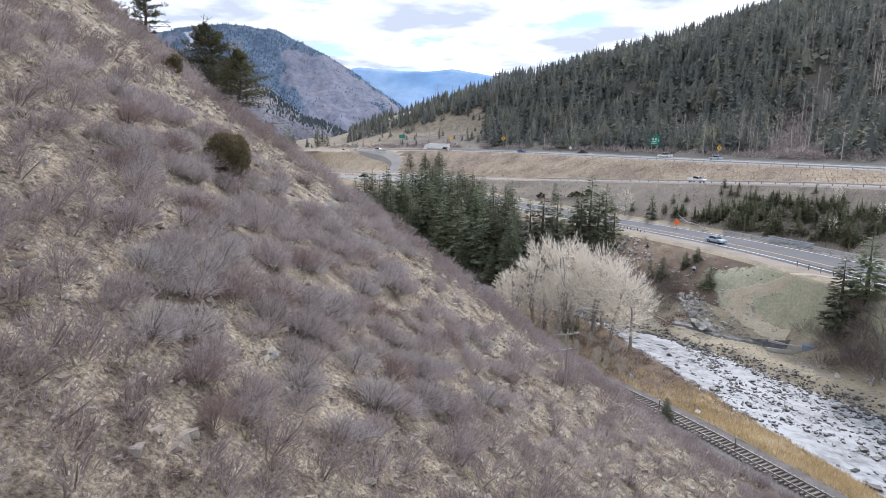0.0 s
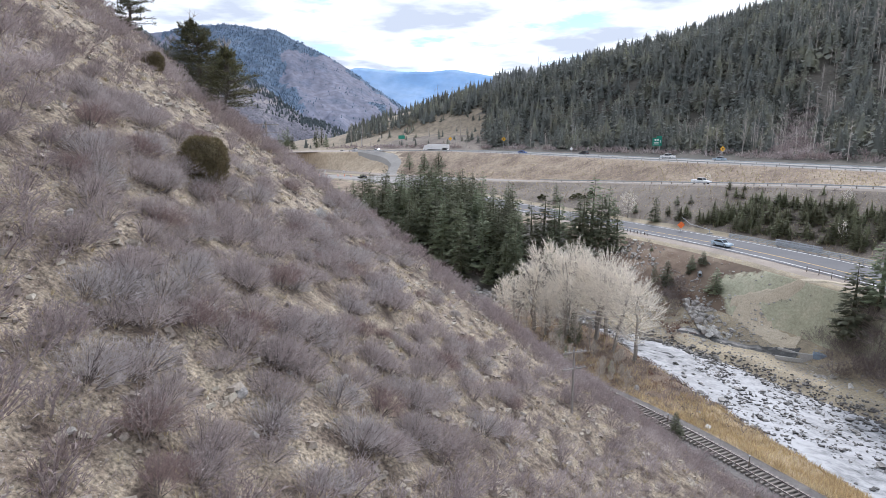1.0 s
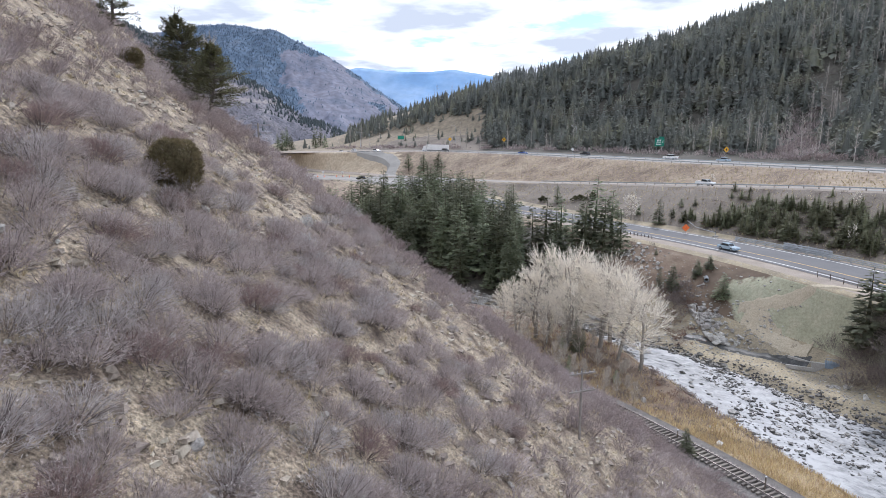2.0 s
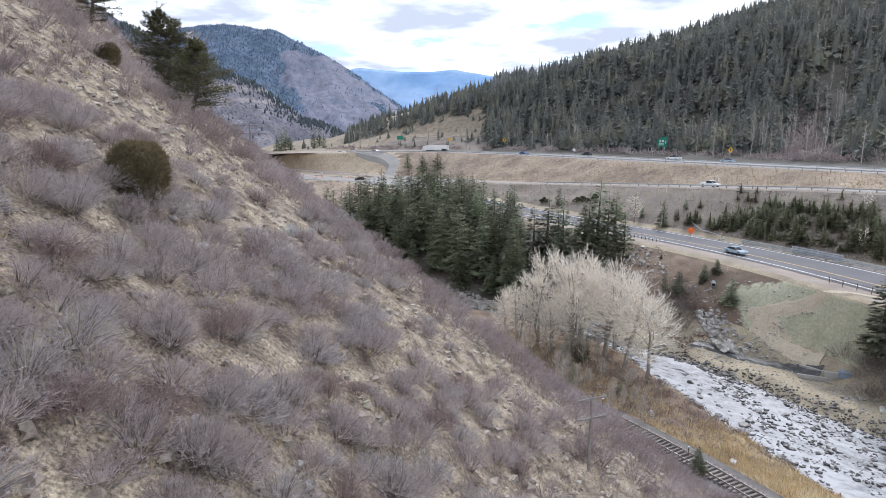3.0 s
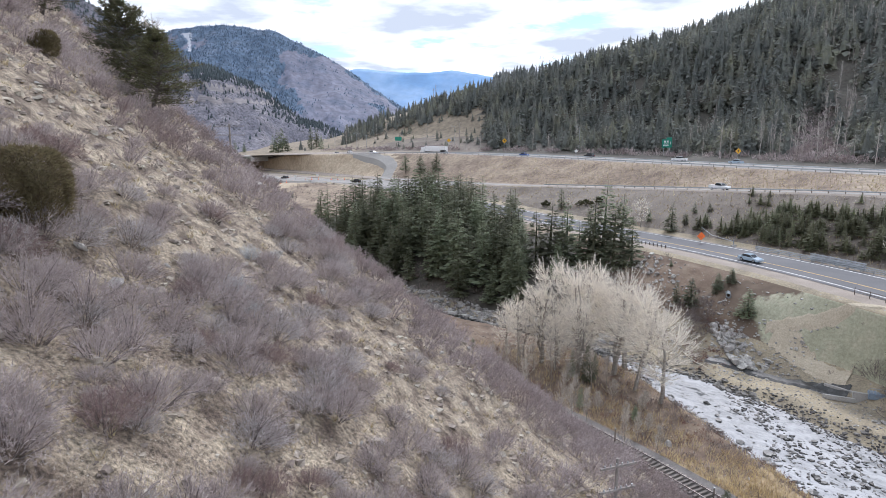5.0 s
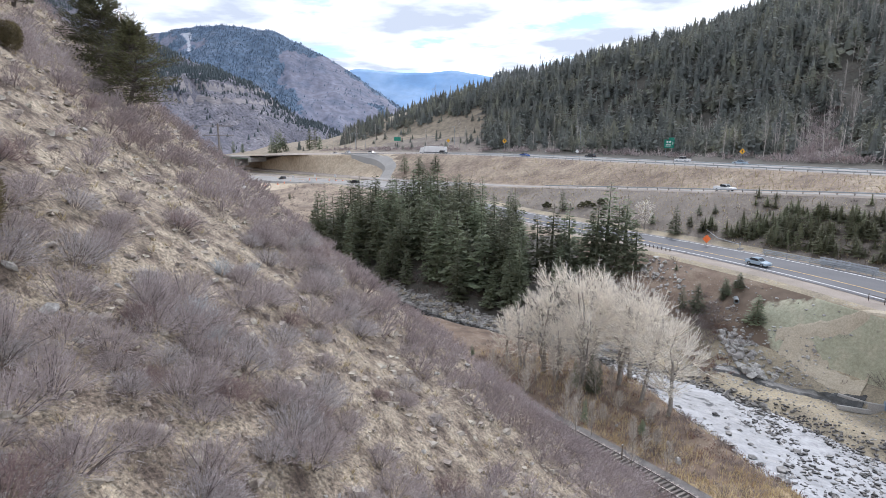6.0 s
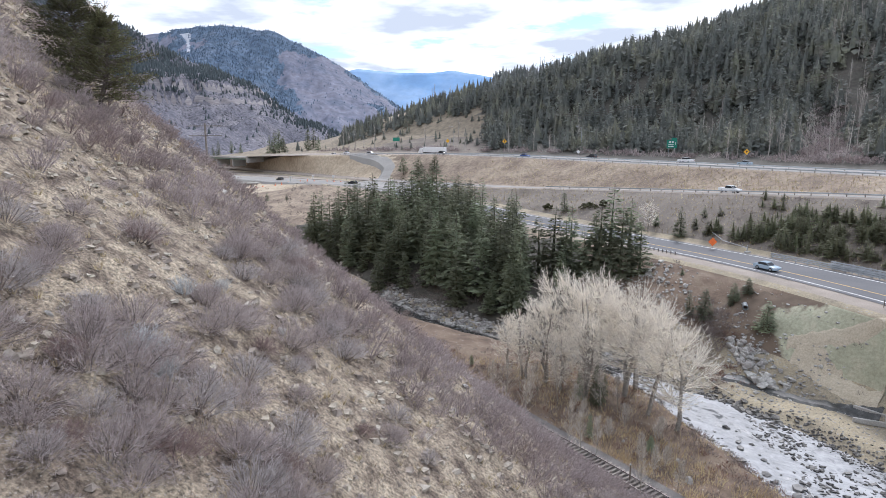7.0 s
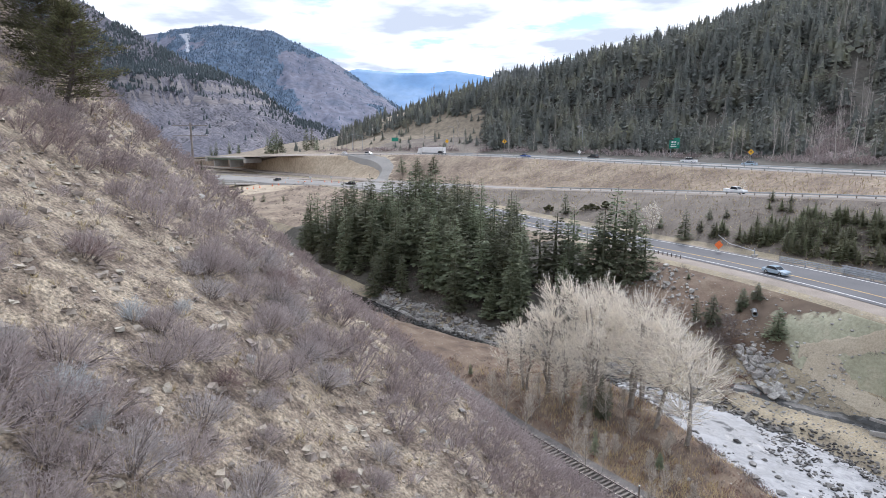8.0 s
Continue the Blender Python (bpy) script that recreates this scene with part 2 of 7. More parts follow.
def earth_edge(m, earth):
    """Let a ground surface run out raggedly into bare earth, beyond x = 54.5 and towards the road."""
    nt = m.node_tree
    nd, lk = nt.nodes.new, nt.links.new

    def math_node(op, a, b):
        q = nd("ShaderNodeMath")
        q.operation = op
        for k, v in enumerate((a, b)):
            if isinstance(v, (int, float)):
                q.inputs[k].default_value = v
            else:
                lk(v, q.inputs[k])
        return q.outputs[0]
    tc = nd("ShaderNodeTexCoord")
    sep = nd("ShaderNodeSeparateXYZ")
    lk(tc.outputs["Object"], sep.inputs[0])
    n = nd("ShaderNodeTexNoise")
    n.inputs["Scale"].default_value, n.inputs["Detail"].default_value = 0.5, 6
    lk(tc.outputs["Object"], n.inputs["Vector"])
    wob = math_node("MULTIPLY", math_node("SUBTRACT", n.outputs[0], 0.5), 5.0)
    west = math_node("SUBTRACT", 54.5, sep.outputs[0])
    north = math_node("MULTIPLY", math_node("SUBTRACT", math_node("MULTIPLY_ADD", sep.outputs[0], 1.07), 182.5), 0.7)
    q = north.node.inputs[0].links[0].from_node.inputs[0].links[0].from_node
    lk(sep.outputs[1], q.inputs[2])
    f = math_node("ADD", math_node("MAXIMUM", west, north), wob)
    mr = nd("ShaderNodeMapRange")
    mr.inputs[1].default_value, mr.inputs[2].default_value = -0.35, 0.35
    lk(f, mr.inputs[0])
    b = nt.nodes["Principled BSDF"]
    was = b.inputs["Base Color"].links[0].from_socket
    mx = nd("ShaderNodeMix")
    mx.data_type = "RGBA"
    tone = nd("ShaderNodeMix")
    tone.data_type = "RGBA"
    tone.inputs["A"].default_value, tone.inputs["B"].default_value = (*earth[0], 1), (*earth[1], 1)
    lk(n.outputs[0], tone.inputs["Factor"])
    lk(mr.outputs[0], mx.inputs["Factor"])
    lk(was, mx.inputs["A"])
    lk(tone.outputs["Result"], mx.inputs["B"])
    lk(mx.outputs["Result"], b.inputs["Base Color"])


earth_edge(M_HYDRO, ((0.09, 0.065, 0.047), (0.22, 0.165, 0.12)))


# ---- helpers of this scene ----
_rng = np.random.default_rng(7)
_TAB = _rng.random((256, 256))


def vnoise(x, y, seed=0):
    x, y = np.asarray(x, float) + seed * 17.31, np.asarray(y, float) + seed * 41.7
    i, j = np.floor(x).astype(int), np.floor(y).astype(int)
    u, v = x - i, y - j
    u, v = u * u * (3 - 2 * u), v * v * (3 - 2 * v)
    a, b = _TAB[i % 256, j % 256], _TAB[(i + 1) % 256, j % 256]
    c, d = _TAB[i % 256, (j + 1) % 256], _TAB[(i + 1) % 256, (j + 1) % 256]
    return (a * (1 - u) + b * u) * (1 - v) + (c * (1 - u) + d * u) * v - 0.5


def fbm(x, y, seed=0, octaves=4, gain=0.5):
    total, amp = 0, 1.0
    for k in range(octaves):
        total = total + amp * vnoise(np.asarray(x) * 2 ** k, np.asarray(y) * 2 ** k, seed + k)
        amp *= gain
    return total


def lin(pts):
    """x as a function of y through the points (y, x), straight on past both ends."""
    ys, xs = np.array([p[0] for p in pts], float), np.array([p[1] for p in pts], float)

    def f(y):
        y = np.asarray(y, float)
        r = np.interp(y, ys, xs)
        r = np.where(y < ys[0], xs[0] + (y - ys[0]) * (xs[1] - xs[0]) / (ys[1] - ys[0]), r)
        return np.where(y > ys[-1], xs[-1] + (y - ys[-1]) * (xs[-1] - xs[-2]) / (ys[-1] - ys[-2]), r)

    def smooth(y):
        return (f(np.asarray(y) - 6) + 2 * f(np.asarray(y) - 2) + 2 * f(np.asarray(y) + 2) + f(np.asarray(y) + 6)) / 6
    return smooth


def mesh_of(name, verts, faces, mats=(), index=None, smooth=False):
    """A mesh from arrays; faces all of one size."""
    verts, faces = np.asarray(verts, np.float32), np.asarray(faces, np.int32)
    me = bpy.data.meshes.new(name)
    n, k = faces.shape
    me.vertices.add(len(verts))
    me.vertices.foreach_set("co", verts.ravel())
    me.loops.add(n * k)
    me.loops.foreach_set("vertex_index", faces.ravel())
    me.polygons.add(n)
    me.polygons.foreach_set("loop_start", np.arange(0, n * k, k, dtype=np.int32))
    for m in mats:
        me.materials.append(m)
    if index is not None:
        me.polygons.foreach_set("material_index", np.asarray(index, np.int32))
    me.polygons.foreach_set("use_smooth", np.full(n, smooth))
    me.update(calc_edges=True)
    return me


def part(name, me, material, parent, label=""):
    if isinstance(me, bmesh.types.BMesh):
        bm, me = me, bpy.data.meshes.new(name)
        bm.to_mesh(me)
        bm.free()
    if material and not me.materials:
        me.materials.append(material)
    ob = new(name, me)
    ob.parent = parent
    return tagged(ob, label)


def empty(name, m, label, category, group="", kind=""):
    ob = new(name)
    ob.matrix_basis = m
    ob.empty_display_size = 0.2
    return tagged(ob, label, category, group, kind)


# ---- plan of the valley: lines that run along it, x as a function of y ----
TRACK = lin([(20, 49.5), (40, 41.2), (55, 34.5), (65, 30.1), (75, 24.9), (85, 18.4), (95, 11.3), (105, 5.3), (130, -8), (170, -40), (220, -76), (270, -116), (330, -160), (500, -350)])
RIVER_L = lin([(40, 52), (61.5, 46.4), (80, 40.6), (93, 37.4), (108, 34.5), (117, 29.5), (126, 20.5), (134, 11), (139, 4.4), (143, -0.2), (151, -6), (165, -18), (200, -44), (220, -58), (269, -94), (324, -134), (500, -320)])
RIVER_R = lin([(40, 84), (79, 61.0), (88.4, 55), (100, 49.5), (105, 47.5), (113.5, 41), (122, 33), (132, 22.5), (141.5, 10.6), (145, 6), (150, 0.8), (158, -5), (170, -14), (200, -37), (220, -51), (269, -86), (324, -124), (500, -300)])
ROAD = lin([(60, 88.5), (103, 77), (112, 74.3), (123, 71), (134, 66.5), (143.5, 62), (154, 56.3), (168, 47.5), (192, 31.5), (215, 17), (283, -20), (323, -48), (400, -110), (550, -230)])
RAMP = lin([(100, 118), (142, 102), (160, 95), (217, 60), (252, 28), (297, -5), (340, -45), (420, -110), (560, -225)])
RAMP_Z = lin([(100, 27.5), (142, 26), (160, 25), (217, 21.2), (252, 19), (297, 17), (340, 16), (700, 10)])
HWY = lin([(90, 170), (130, 143), (166, 119), (205, 92), (263, 52), (296, 31), (340, -12), (364, -45), (410, -110), (480, -200), (560, -300), (700, -480)])
HWY_Z = lin([(60, 28), (330, 28), (380, 26), (450, 22), (560, 15), (700, 12)])
HWY_G = lin([(60, 28), (330, 28), (380, 26), (424, 23.5), (427, 17.6), (437, 17.2), (440, 22.2), (560, 15), (700, 12)])
ROAD_Z = lin([(60, 13.3), (180, 13.8), (260, 15), (340, 15), (560, 10), (700, 9)])
TRACK_Z = 5.0
HWY_W = 28.0


def knots(y):
    """The cross-section at y: xs and zs of its corners, from the toe of the hillside to the foot of the forest."""
    y = np.asarray(y, float)
    o = np.ones_like(y)
    c, rz = ROAD(y), ROAD_Z(y)
    far = np.clip((y - 112) / 20, 0, 1)
    p = [
        (TRACK(y) - 3.2, TRACK_Z * o - 0.1),
        (TRACK(y) + 3.0, TRACK_Z * o - 0.15),
        (np.maximum(RIVER_L(y) - 4.5, TRACK(y) + 5), 3.2 * o),
        (RIVER_L(y), -0.15 * o),
        (RIVER_L(y) * 0.5 + RIVER_R(y) * 0.5, -0.6 * o),
        (RIVER_R(y), -0.15 * o),
        (RIVER_R(y) + 3.0, 1.2 * o),
        (np.minimum(RIVER_R(y) + 11.0, c - 17), 1.3 * o + far * 3.0),
        (np.minimum(RIVER_R(y) + 16.0, c - 14), 4.0 * o + far * 3.0),
        (c - 11.5, rz - 0.6),
        (c - 10.0, rz - 0.05),
        (c + 11.0, rz - 0.05),
        (c + 13.5, rz + 0.6),
        (RAMP(y) - 5.5, RAMP_Z(y) - 0.4),
        (RAMP(y) - 4.5, RAMP_Z(y)),
        (RAMP(y) + 4.5, RAMP_Z(y)),
        (RAMP(y) + 6.0, RAMP_Z(y) + 0.3),
        (HWY(y) - 2.0, HWY_G(y) - 0.3),
        (HWY(y), HWY_G(y)),
        (HWY(y) + HWY_W * 1.2, HWY_G(y - 32)),
        (HWY(y) + HWY_W * 1.2 + 9, HWY_G(y - 36) + 0.5),
    ]
    xs, zs = np.array([q[0] for q in p]), np.array([q[1] for q in p])
    for k in range(1, len(xs)):
        xs[k] = np.maximum(xs[k], xs[k - 1] + 0.4)
    return xs, zs


def hillside(x, y):
    """The steep slope on which the shrubs grow."""
    yc = np.maximum(y, 6)
    z = 19.6 - 0.778 * x + 0.214 * yc + 0.00254 * x * x + 0.00158 * x * yc - 0.002124 * yc * yc
    q = np.maximum(0, y - 60 + 0.77 * x)
    z = z - 0.03 * q - 0.0055 * q * q
    z = z + 1.2 * fbm(x / 22, y / 22, 3, 3) + 0.7 * fbm(x / 5, y / 5, 5, 3) + 0.22 * fbm(x / 1.3, y / 1.3, 9, 2)
    return np.minimum(z, 74 + 0.05 * z)


def forest_hill(x, y, foot):
    """The wooded mountain side behind the main road."""
    p = (x - foot) * 0.8
    w = -0.6 * x + 0.8 * y
    h = 30 * np.clip(p / 110, 0, 1) ** 1.2 + 132 * np.clip((p - 60) / 540, 0, 1) ** 0.9
    h = h * np.interp(w, [0, 250, 380, 440, 520, 900], [1.25, 1.0, 0.79, 0.62, 0.3, 0.12]) * np.interp(p, [0, 640, 1100], [1, 1, 0.2])
    return h + 9 * fbm(x / 90, y / 90, 21, 4) * np.clip(p / 40, 0, 1)


def ground(x, y):
    """Height of the ground at x, y (arrays)."""
    x, y = np.atleast_1d(np.asarray(x, float)), np.atleast_1d(np.asarray(y, float))
    xs, zs = knots(y)
    z = np.array(zs[0])
    for k in range(len(xs) - 1):
        f = (x - xs[k]) / (xs[k + 1] - xs[k])
        z = np.where((f >= 0) & (f <= 1), zs[k] + (zs[k + 1] - zs[k]) * f, z)
    z = np.where(x > xs[-1], zs[-1] + forest_hill(x, y, xs[-1]), z)
    rough = np.clip((x - xs[1]) / 3, 0, 1) * np.clip((xs[9] - x) / 2, 0, 1) + np.clip((x - xs[12]) / 3, 0, 1) * np.clip((xs[13] - x) / 2, 0, 1) + np.clip((x - xs[16]) / 4, 0, 1) * np.clip((xs[17] - x) / 4, 0, 1)
    rough = rough * np.clip(np.maximum((xs[3] - x) / 2, (x - xs[5]) / 2), 0, 1)
    z = z + rough * (0.9 * fbm(x / 9, y / 9, 31, 3) + 0.25 * fbm(x / 2, y / 2, 35, 2))
    h = hillside(np.minimum(x, xs[0] + 10), y)
    left = x < xs[0]
    toe = np.clip((xs[0] - x) / 4, 0, 1)
    return np.where(left, np.maximum(zs[0] + 0.3 * toe, zs[0] + (h - zs[0]) * toe ** 0.5), z)


def hill_plan(x, y):
    """Distance up the mountain side from the main road, and along it."""
    return (x - knots(np.atleast_1d(y).ravel())[0][-1].reshape(np.shape(y))) * 0.8, -0.6 * x + 0.8 * y


def build_ground():
    ys = np.concatenate([np.arange(-120, 8, 8), np.arange(8, 112, 0.65), np.arange(112, 180, 1.2), np.arange(180, 420, 4), np.arange(420, 1000, 20), np.arange(1000, 3300, 100)])
    xs, zs = knots(ys)
    # (number of columns, material) of every strip between the lines
    strips = [(4, 3), (8, 2), (3, 1), (6, 6), (6, 6), (3, 4), (8, 4), (10, 4), (34, 5), (2, 4), (3, 8), (2, 4), (14, 7), (1, 8), (1, 8), (1, 8), (12, 9), (1, 9), (2, 8), (4, 10)]
    cols, mats = [], []
    left = [(-1500, 0), (-900, 0), (-500, 0), (-300, 0), (-200, 0), (-150, 0), (-125, 0)]
    for d, _ in left:
        cols.append(xs[0] + d)
        mats.append(0)
    for f in np.linspace(0, 1, 200, endpoint=False):
        cols.append(xs[0] - 100 * (1 - f))
        mats.append(0)
    for k, (n, m) in enumerate(strips):
        for f in np.linspace(0, 1, n, endpoint=False):
            cols.append(xs[k] + (xs[k + 1] - xs[k]) * f)
            mats.append(m)
    for d in np.concatenate([np.arange(0, 400, 8), np.geomspace(400, 2600, 16)]):
        cols.append(xs[-1] + d)
        mats.append(10)
    X = np.array(cols).T
    Y = np.repeat(ys[:, None], X.shape[1], 1)
    Z = ground(X.ravel(), Y.ravel()).reshape(X.shape)
    nr, nc = X.shape
    i = np.arange(nr * nc).reshape(nr, nc)
    quads = np.stack([i[:-1, :-1], i[:-1, 1:], i[1:, 1:], i[1:, :-1]], -1).reshape(-1, 4)
    idx = np.repeat(np.array(mats[:-1])[None], nr - 1, 0)
    yy = Y[:-1, :-1]
    # the pale seeded slope lies only below the bend of the road; further up it is brown earth
    xx = X[:-1, :-1]
    wob = 1.6 * fbm(xx / 3, yy / 3, 8, 3)
    idx = np.where((idx == 5) & ((xx < 51.5 + wob) | (yy + 1.07 * xx > 187 + wob) | (yy > 130)), 1, idx)
    stand = (yy > 136) & (yy < 240) & (xx > RIVER_R(yy) + 3) & (xx < ROAD(yy) - 14 + 3 * wob) & (xx < 0.2 * yy)
    idx = np.where(stand, 10, idx)
    far_p, far_w = hill_plan(xx, yy)
    open_land = (far_w > 262 + 0.65 * far_p + 14 * fbm(xx / 20, yy / 20, 15, 2)) & (yy > 260)
    idx = np.where((idx == 10) & open_land, 11, idx)
    idx = np.where((idx == 11) & (far_p < 34 + 20 * fbm(xx / 16, yy / 16, 18, 3)) & (far_w < 350), 7, idx)
    idx = np.where((idx == 2) & (yy > 78 + 6 * vnoise(X[:-1, :-1] / 4, yy / 4, 4)), 1, idx)
    idx = np.where((idx == 1) & (yy > 175), 9, idx)
    # embankment at the junction takes the paler fill, coloured as if sunlit
    idx = np.where((idx == 9) & (yy > 322) & (yy < 430) & (xx < -22), 12, idx)
    me = mesh_of("ground", np.stack([X, Y, Z], -1).reshape(-1, 3), quads, [M_SOIL, M_BANK, M_DRYGRASS, M_BALLAST, M_GRAVEL, M_HYDRO, M_BED, M_CUT, M_SHOULDER, M_FILL, M_FOREST, M_MEADOW, M_MOUND], idx.ravel(), True)
    ob = new("ground", me)
    tagged(ob, "steep stony hillside, river valley and wooded mountain side", "ground", "", "structure")


build_ground()


def gz(x, y):
    return float(ground(x, y)[0])


def ribbon(name, line, zline, offs, ys, material, lift, across=2):
    """A strip that follows a line of the plan between two offsets in x."""
    f = np.linspace(0, 1, across)
    y = np.asarray(ys, float)
    lo, hi = (o(y) if callable(o) else o + 0 * y for o in offs)
    X = line(y)[:, None] + lo[:, None] + (hi - lo)[:, None] * f
    Y = np.repeat(y[:, None], across, 1)
    Z = np.repeat((zline(y) + lift)[:, None], across, 1)
    i = np.arange(X.size).reshape(X.shape)
    quads = np.stack([i[:-1, :-1], i[:-1, 1:], i[1:, 1:], i[1:, :-1]], -1).reshape(-1, 4)
    return mesh_of(name, np.stack([X, Y, Z], -1).reshape(-1, 3), quads, [material], None, True)


def slope_of(line, y):
    """How much wider a strip is in x than across, where the line runs askew."""
    d = (line(y + 2) - line(y - 2)) / 4
    return np.sqrt(1 + d * d)


# ---- roads ----
def build_road():
    ys = np.arange(20, 330, 3)
    w = slope_of(ROAD, ys)
    road = new("road", ribbon("road", ROAD, ROAD_Z, (-5.4, 9.6), ys, M_ASPHALT, 0.02, 6))
    tagged(road, "two-lane asphalt road with faded painted lines", "road", "", "structure")
    for off, m, nm in ((-3.9, M_WHITE, "edge_line"), (0.0, M_YELLOW, "centre_line"), (8.4, M_WHITE, "edge_line")):
        part(nm, ribbon(nm, ROAD, ROAD_Z, (off - 0.16, off + 0.16), ys, m, 0.03), m, road)
    ramp = new("slip_road", ribbon("slip_road", RAMP, RAMP_Z, (-3.6, 3.6), np.arange(60, 330, 4), M_CONC, 0.03, 3))
    tagged(ramp, "pale single-lane slip road along the bank", "road", "", "structure")
    hw = new("main_road", ribbon("main_road", HWY, HWY_Z, (0.8, HWY_W * 1.2 - 0.8), np.arange(40, 620, 5), M_CONC, 0.05, 8))
    tagged(hw, "pale dual carriageway on its embankment", "road", "", "structure")


build_road()


def river_material():
    """Half-frozen shallow water: white slush with grey open streaks along the flow."""
    m = bpy.data.materials.new("river_water")
    m.use_nodes = True
    nt = m.node_tree
    nd, lk = nt.nodes.new, nt.links.new
    b = nt.nodes["Principled BSDF"]
    uv = nd("ShaderNodeTexCoord")
    def field(scale, stretch, detail=6):
        mp = nd("ShaderNodeMapping")
        mp.inputs["Scale"].default_value = (1, stretch, 1)
        lk(uv.outputs["UV"], mp.inputs[0])
        n = nd("ShaderNodeTexNoise")
        n.inputs["Scale"].default_value, n.inputs["Detail"].default_value, n.inputs["Roughness"].default_value = scale, detail, 0.68
        n.inputs["Distortion"].default_value = 0.6
        lk(mp.outputs[0], n.inputs["Vector"])
        return n.outputs[0]
    fine, broad = field(0.8, 0.7, 9), field(0.10, 0.45, 3)
    mixv = nd("ShaderNodeMath")
    mixv.operation = "MULTIPLY_ADD"
    mixv.inputs[1].default_value = 0.75
    lk(broad, mixv.inputs[0])
    lk(fine, mixv.inputs[2])
    cr = nd("ShaderNodeValToRGB")
    e = cr.color_ramp.elements
    e[0].position, e[0].color = 0.66, (0.09, 0.095, 0.10, 1)
    e[1].position, e[1].color = 1.0, (0.41, 0.415, 0.425, 1)
    k = e.new(0.78)
    k.color = (0.18, 0.19, 0.20, 1)
    k = e.new(0.87)
    k.color = (0.31, 0.315, 0.325, 1)
    lk(mixv.outputs[0], cr.inputs[0])
    lk(cr.outputs[0], b.inputs["Base Color"])
    rr = nd("ShaderNodeMapRange")
    rr.inputs[1].default_value, rr.inputs[2].default_value = 0.62, 0.85
    rr.inputs[3].default_value, rr.inputs[4].default_value = 0.12, 0.6
    lk(mixv.outputs[0], rr.inputs[0])
    lk(rr.outputs[0], b.inputs["Roughness"])
    bp = nd("ShaderNodeBump")
    bp.inputs["Strength"].default_value, bp.inputs["Distance"].default_value = 0.3, 0.08
    lk(field(1.6, 0.5, 5), bp.inputs["Height"])
    lk(bp.outputs[0], b.inputs["Normal"])
    return m


M_RIVER = river_material()
M_STREAM = mat("stream_water", [(0.018, 0.018, 0.017), (0.04, 0.04, 0.038), (0.09, 0.09, 0.088), (0.55, 0.56, 0.57)], 0.6, 0.22, 0.5, 3.0, 0.3, span=(0.35, 0.74))


M_SIDE = mat("side_stream_water", [(0.03, 0.03, 0.028), (0.05, 0.05, 0.047), (0.12, 0.12, 0.115)], 0.9, 0.5, 0.5, 3.0, 0.3)


def water_sheet(name, left, right, ys, level, label, material):
    y = np.asarray(ys, float)
    n = 40
    f = np.linspace(0, 1, n)
    L, R = left(y) - 0.6, right(y) + 0.6
    X = L[:, None] + (R - L)[:, None] * f
    Y = np.repeat(y[:, None], n, 1)
    Z = level + 0.10 * fbm(X / 1.5, Y / 2.5, 51, 3)
    i = np.arange(X.size).reshape(X.shape)
    quads = np.stack([i[:-1, :-1], i[:-1, 1:], i[1:, 1:], i[1:, :-1]], -1).reshape(-1, 4)
    me = mesh_of(name, np.stack([X, Y, Z], -1).reshape(-1, 3), quads, [material], None, True)
    uv = np.stack([X - (L + R)[:, None] / 2, Y * 1.15], -1).reshape(-1, 2)[quads.ravel()]
    me.uv_layers.new(name="flow").data.foreach_set("uv", uv.astype(np.float32).ravel())
    tagged(new(name, me), label, "river", "", "structure")


def build_river():
    water_sheet("water", RIVER_L, RIVER_R, np.arange(10, 123, 1.0), 0.0, "shallow half-frozen white river running over dark stones", M_RIVER)
    water_sheet("water", RIVER_L, RIVER_R, np.arange(122, 230, 1.0), 0.0, "dark open water of the river above the bend", M_STREAM)


build_river()


# ---- plants ----
def unit(v):
    return v / np.maximum(np.linalg.norm(v, axis=-1, keepdims=True), 1e-9)


def blades(p, d, length, width, rng):
    """Slim three-cornered twigs from the points p along d."""
    n = len(p)
    side = unit(np.cross(d, rng.normal(size=(n, 3))))
    w = (np.broadcast_to(width, n) / 2)[:, None]
    tip = p + d * np.broadcast_to(length, n)[:, None]
    v = np.stack([p - side * w, p + side * w, tip], 1).reshape(-1, 3)
    return v, np.arange(3 * n).reshape(-1, 3)


def spikes(p, q, r0, r1):
    """Three-sided tapering sticks from the points p to q."""
    n = len(p)
    d = unit(q - p)
    a = np.where(np.abs(d[:, 2:3]) < 0.9, np.array([[0, 0, 1.0]]), np.array([[1.0, 0, 0]]))
    s = unit(np.cross(d, a))
    t = np.cross(d, s)
    v, r0, r1 = [], np.broadcast_to(r0, n)[:, None], np.broadcast_to(r1, n)[:, None]
    for base, r in ((p, r0), (q, r1)):
        for k in range(3):
            c, e = math.cos(k * 2.0944), math.sin(k * 2.0944)
            v.append(base + (s * c + t * e) * r)
    v = np.stack(v, 1).reshape(-1, 3)
    b = np.arange(n)[:, None] * 6
    tris = []
    for k in range(3):
        j = (k + 1) % 3
        tris += [b + [k, j, 3 + j], b + [k, 3 + j, 3 + k]]
    return v, np.stack(tris, 1).reshape(-1, 3)


def join(parts):
    vs, fs, off = [], [], 0
    for v, f in parts:
        vs.append(v)
        fs.append(f + off)
        off += len(v)
    return np.concatenate(vs), np.concatenate(fs)


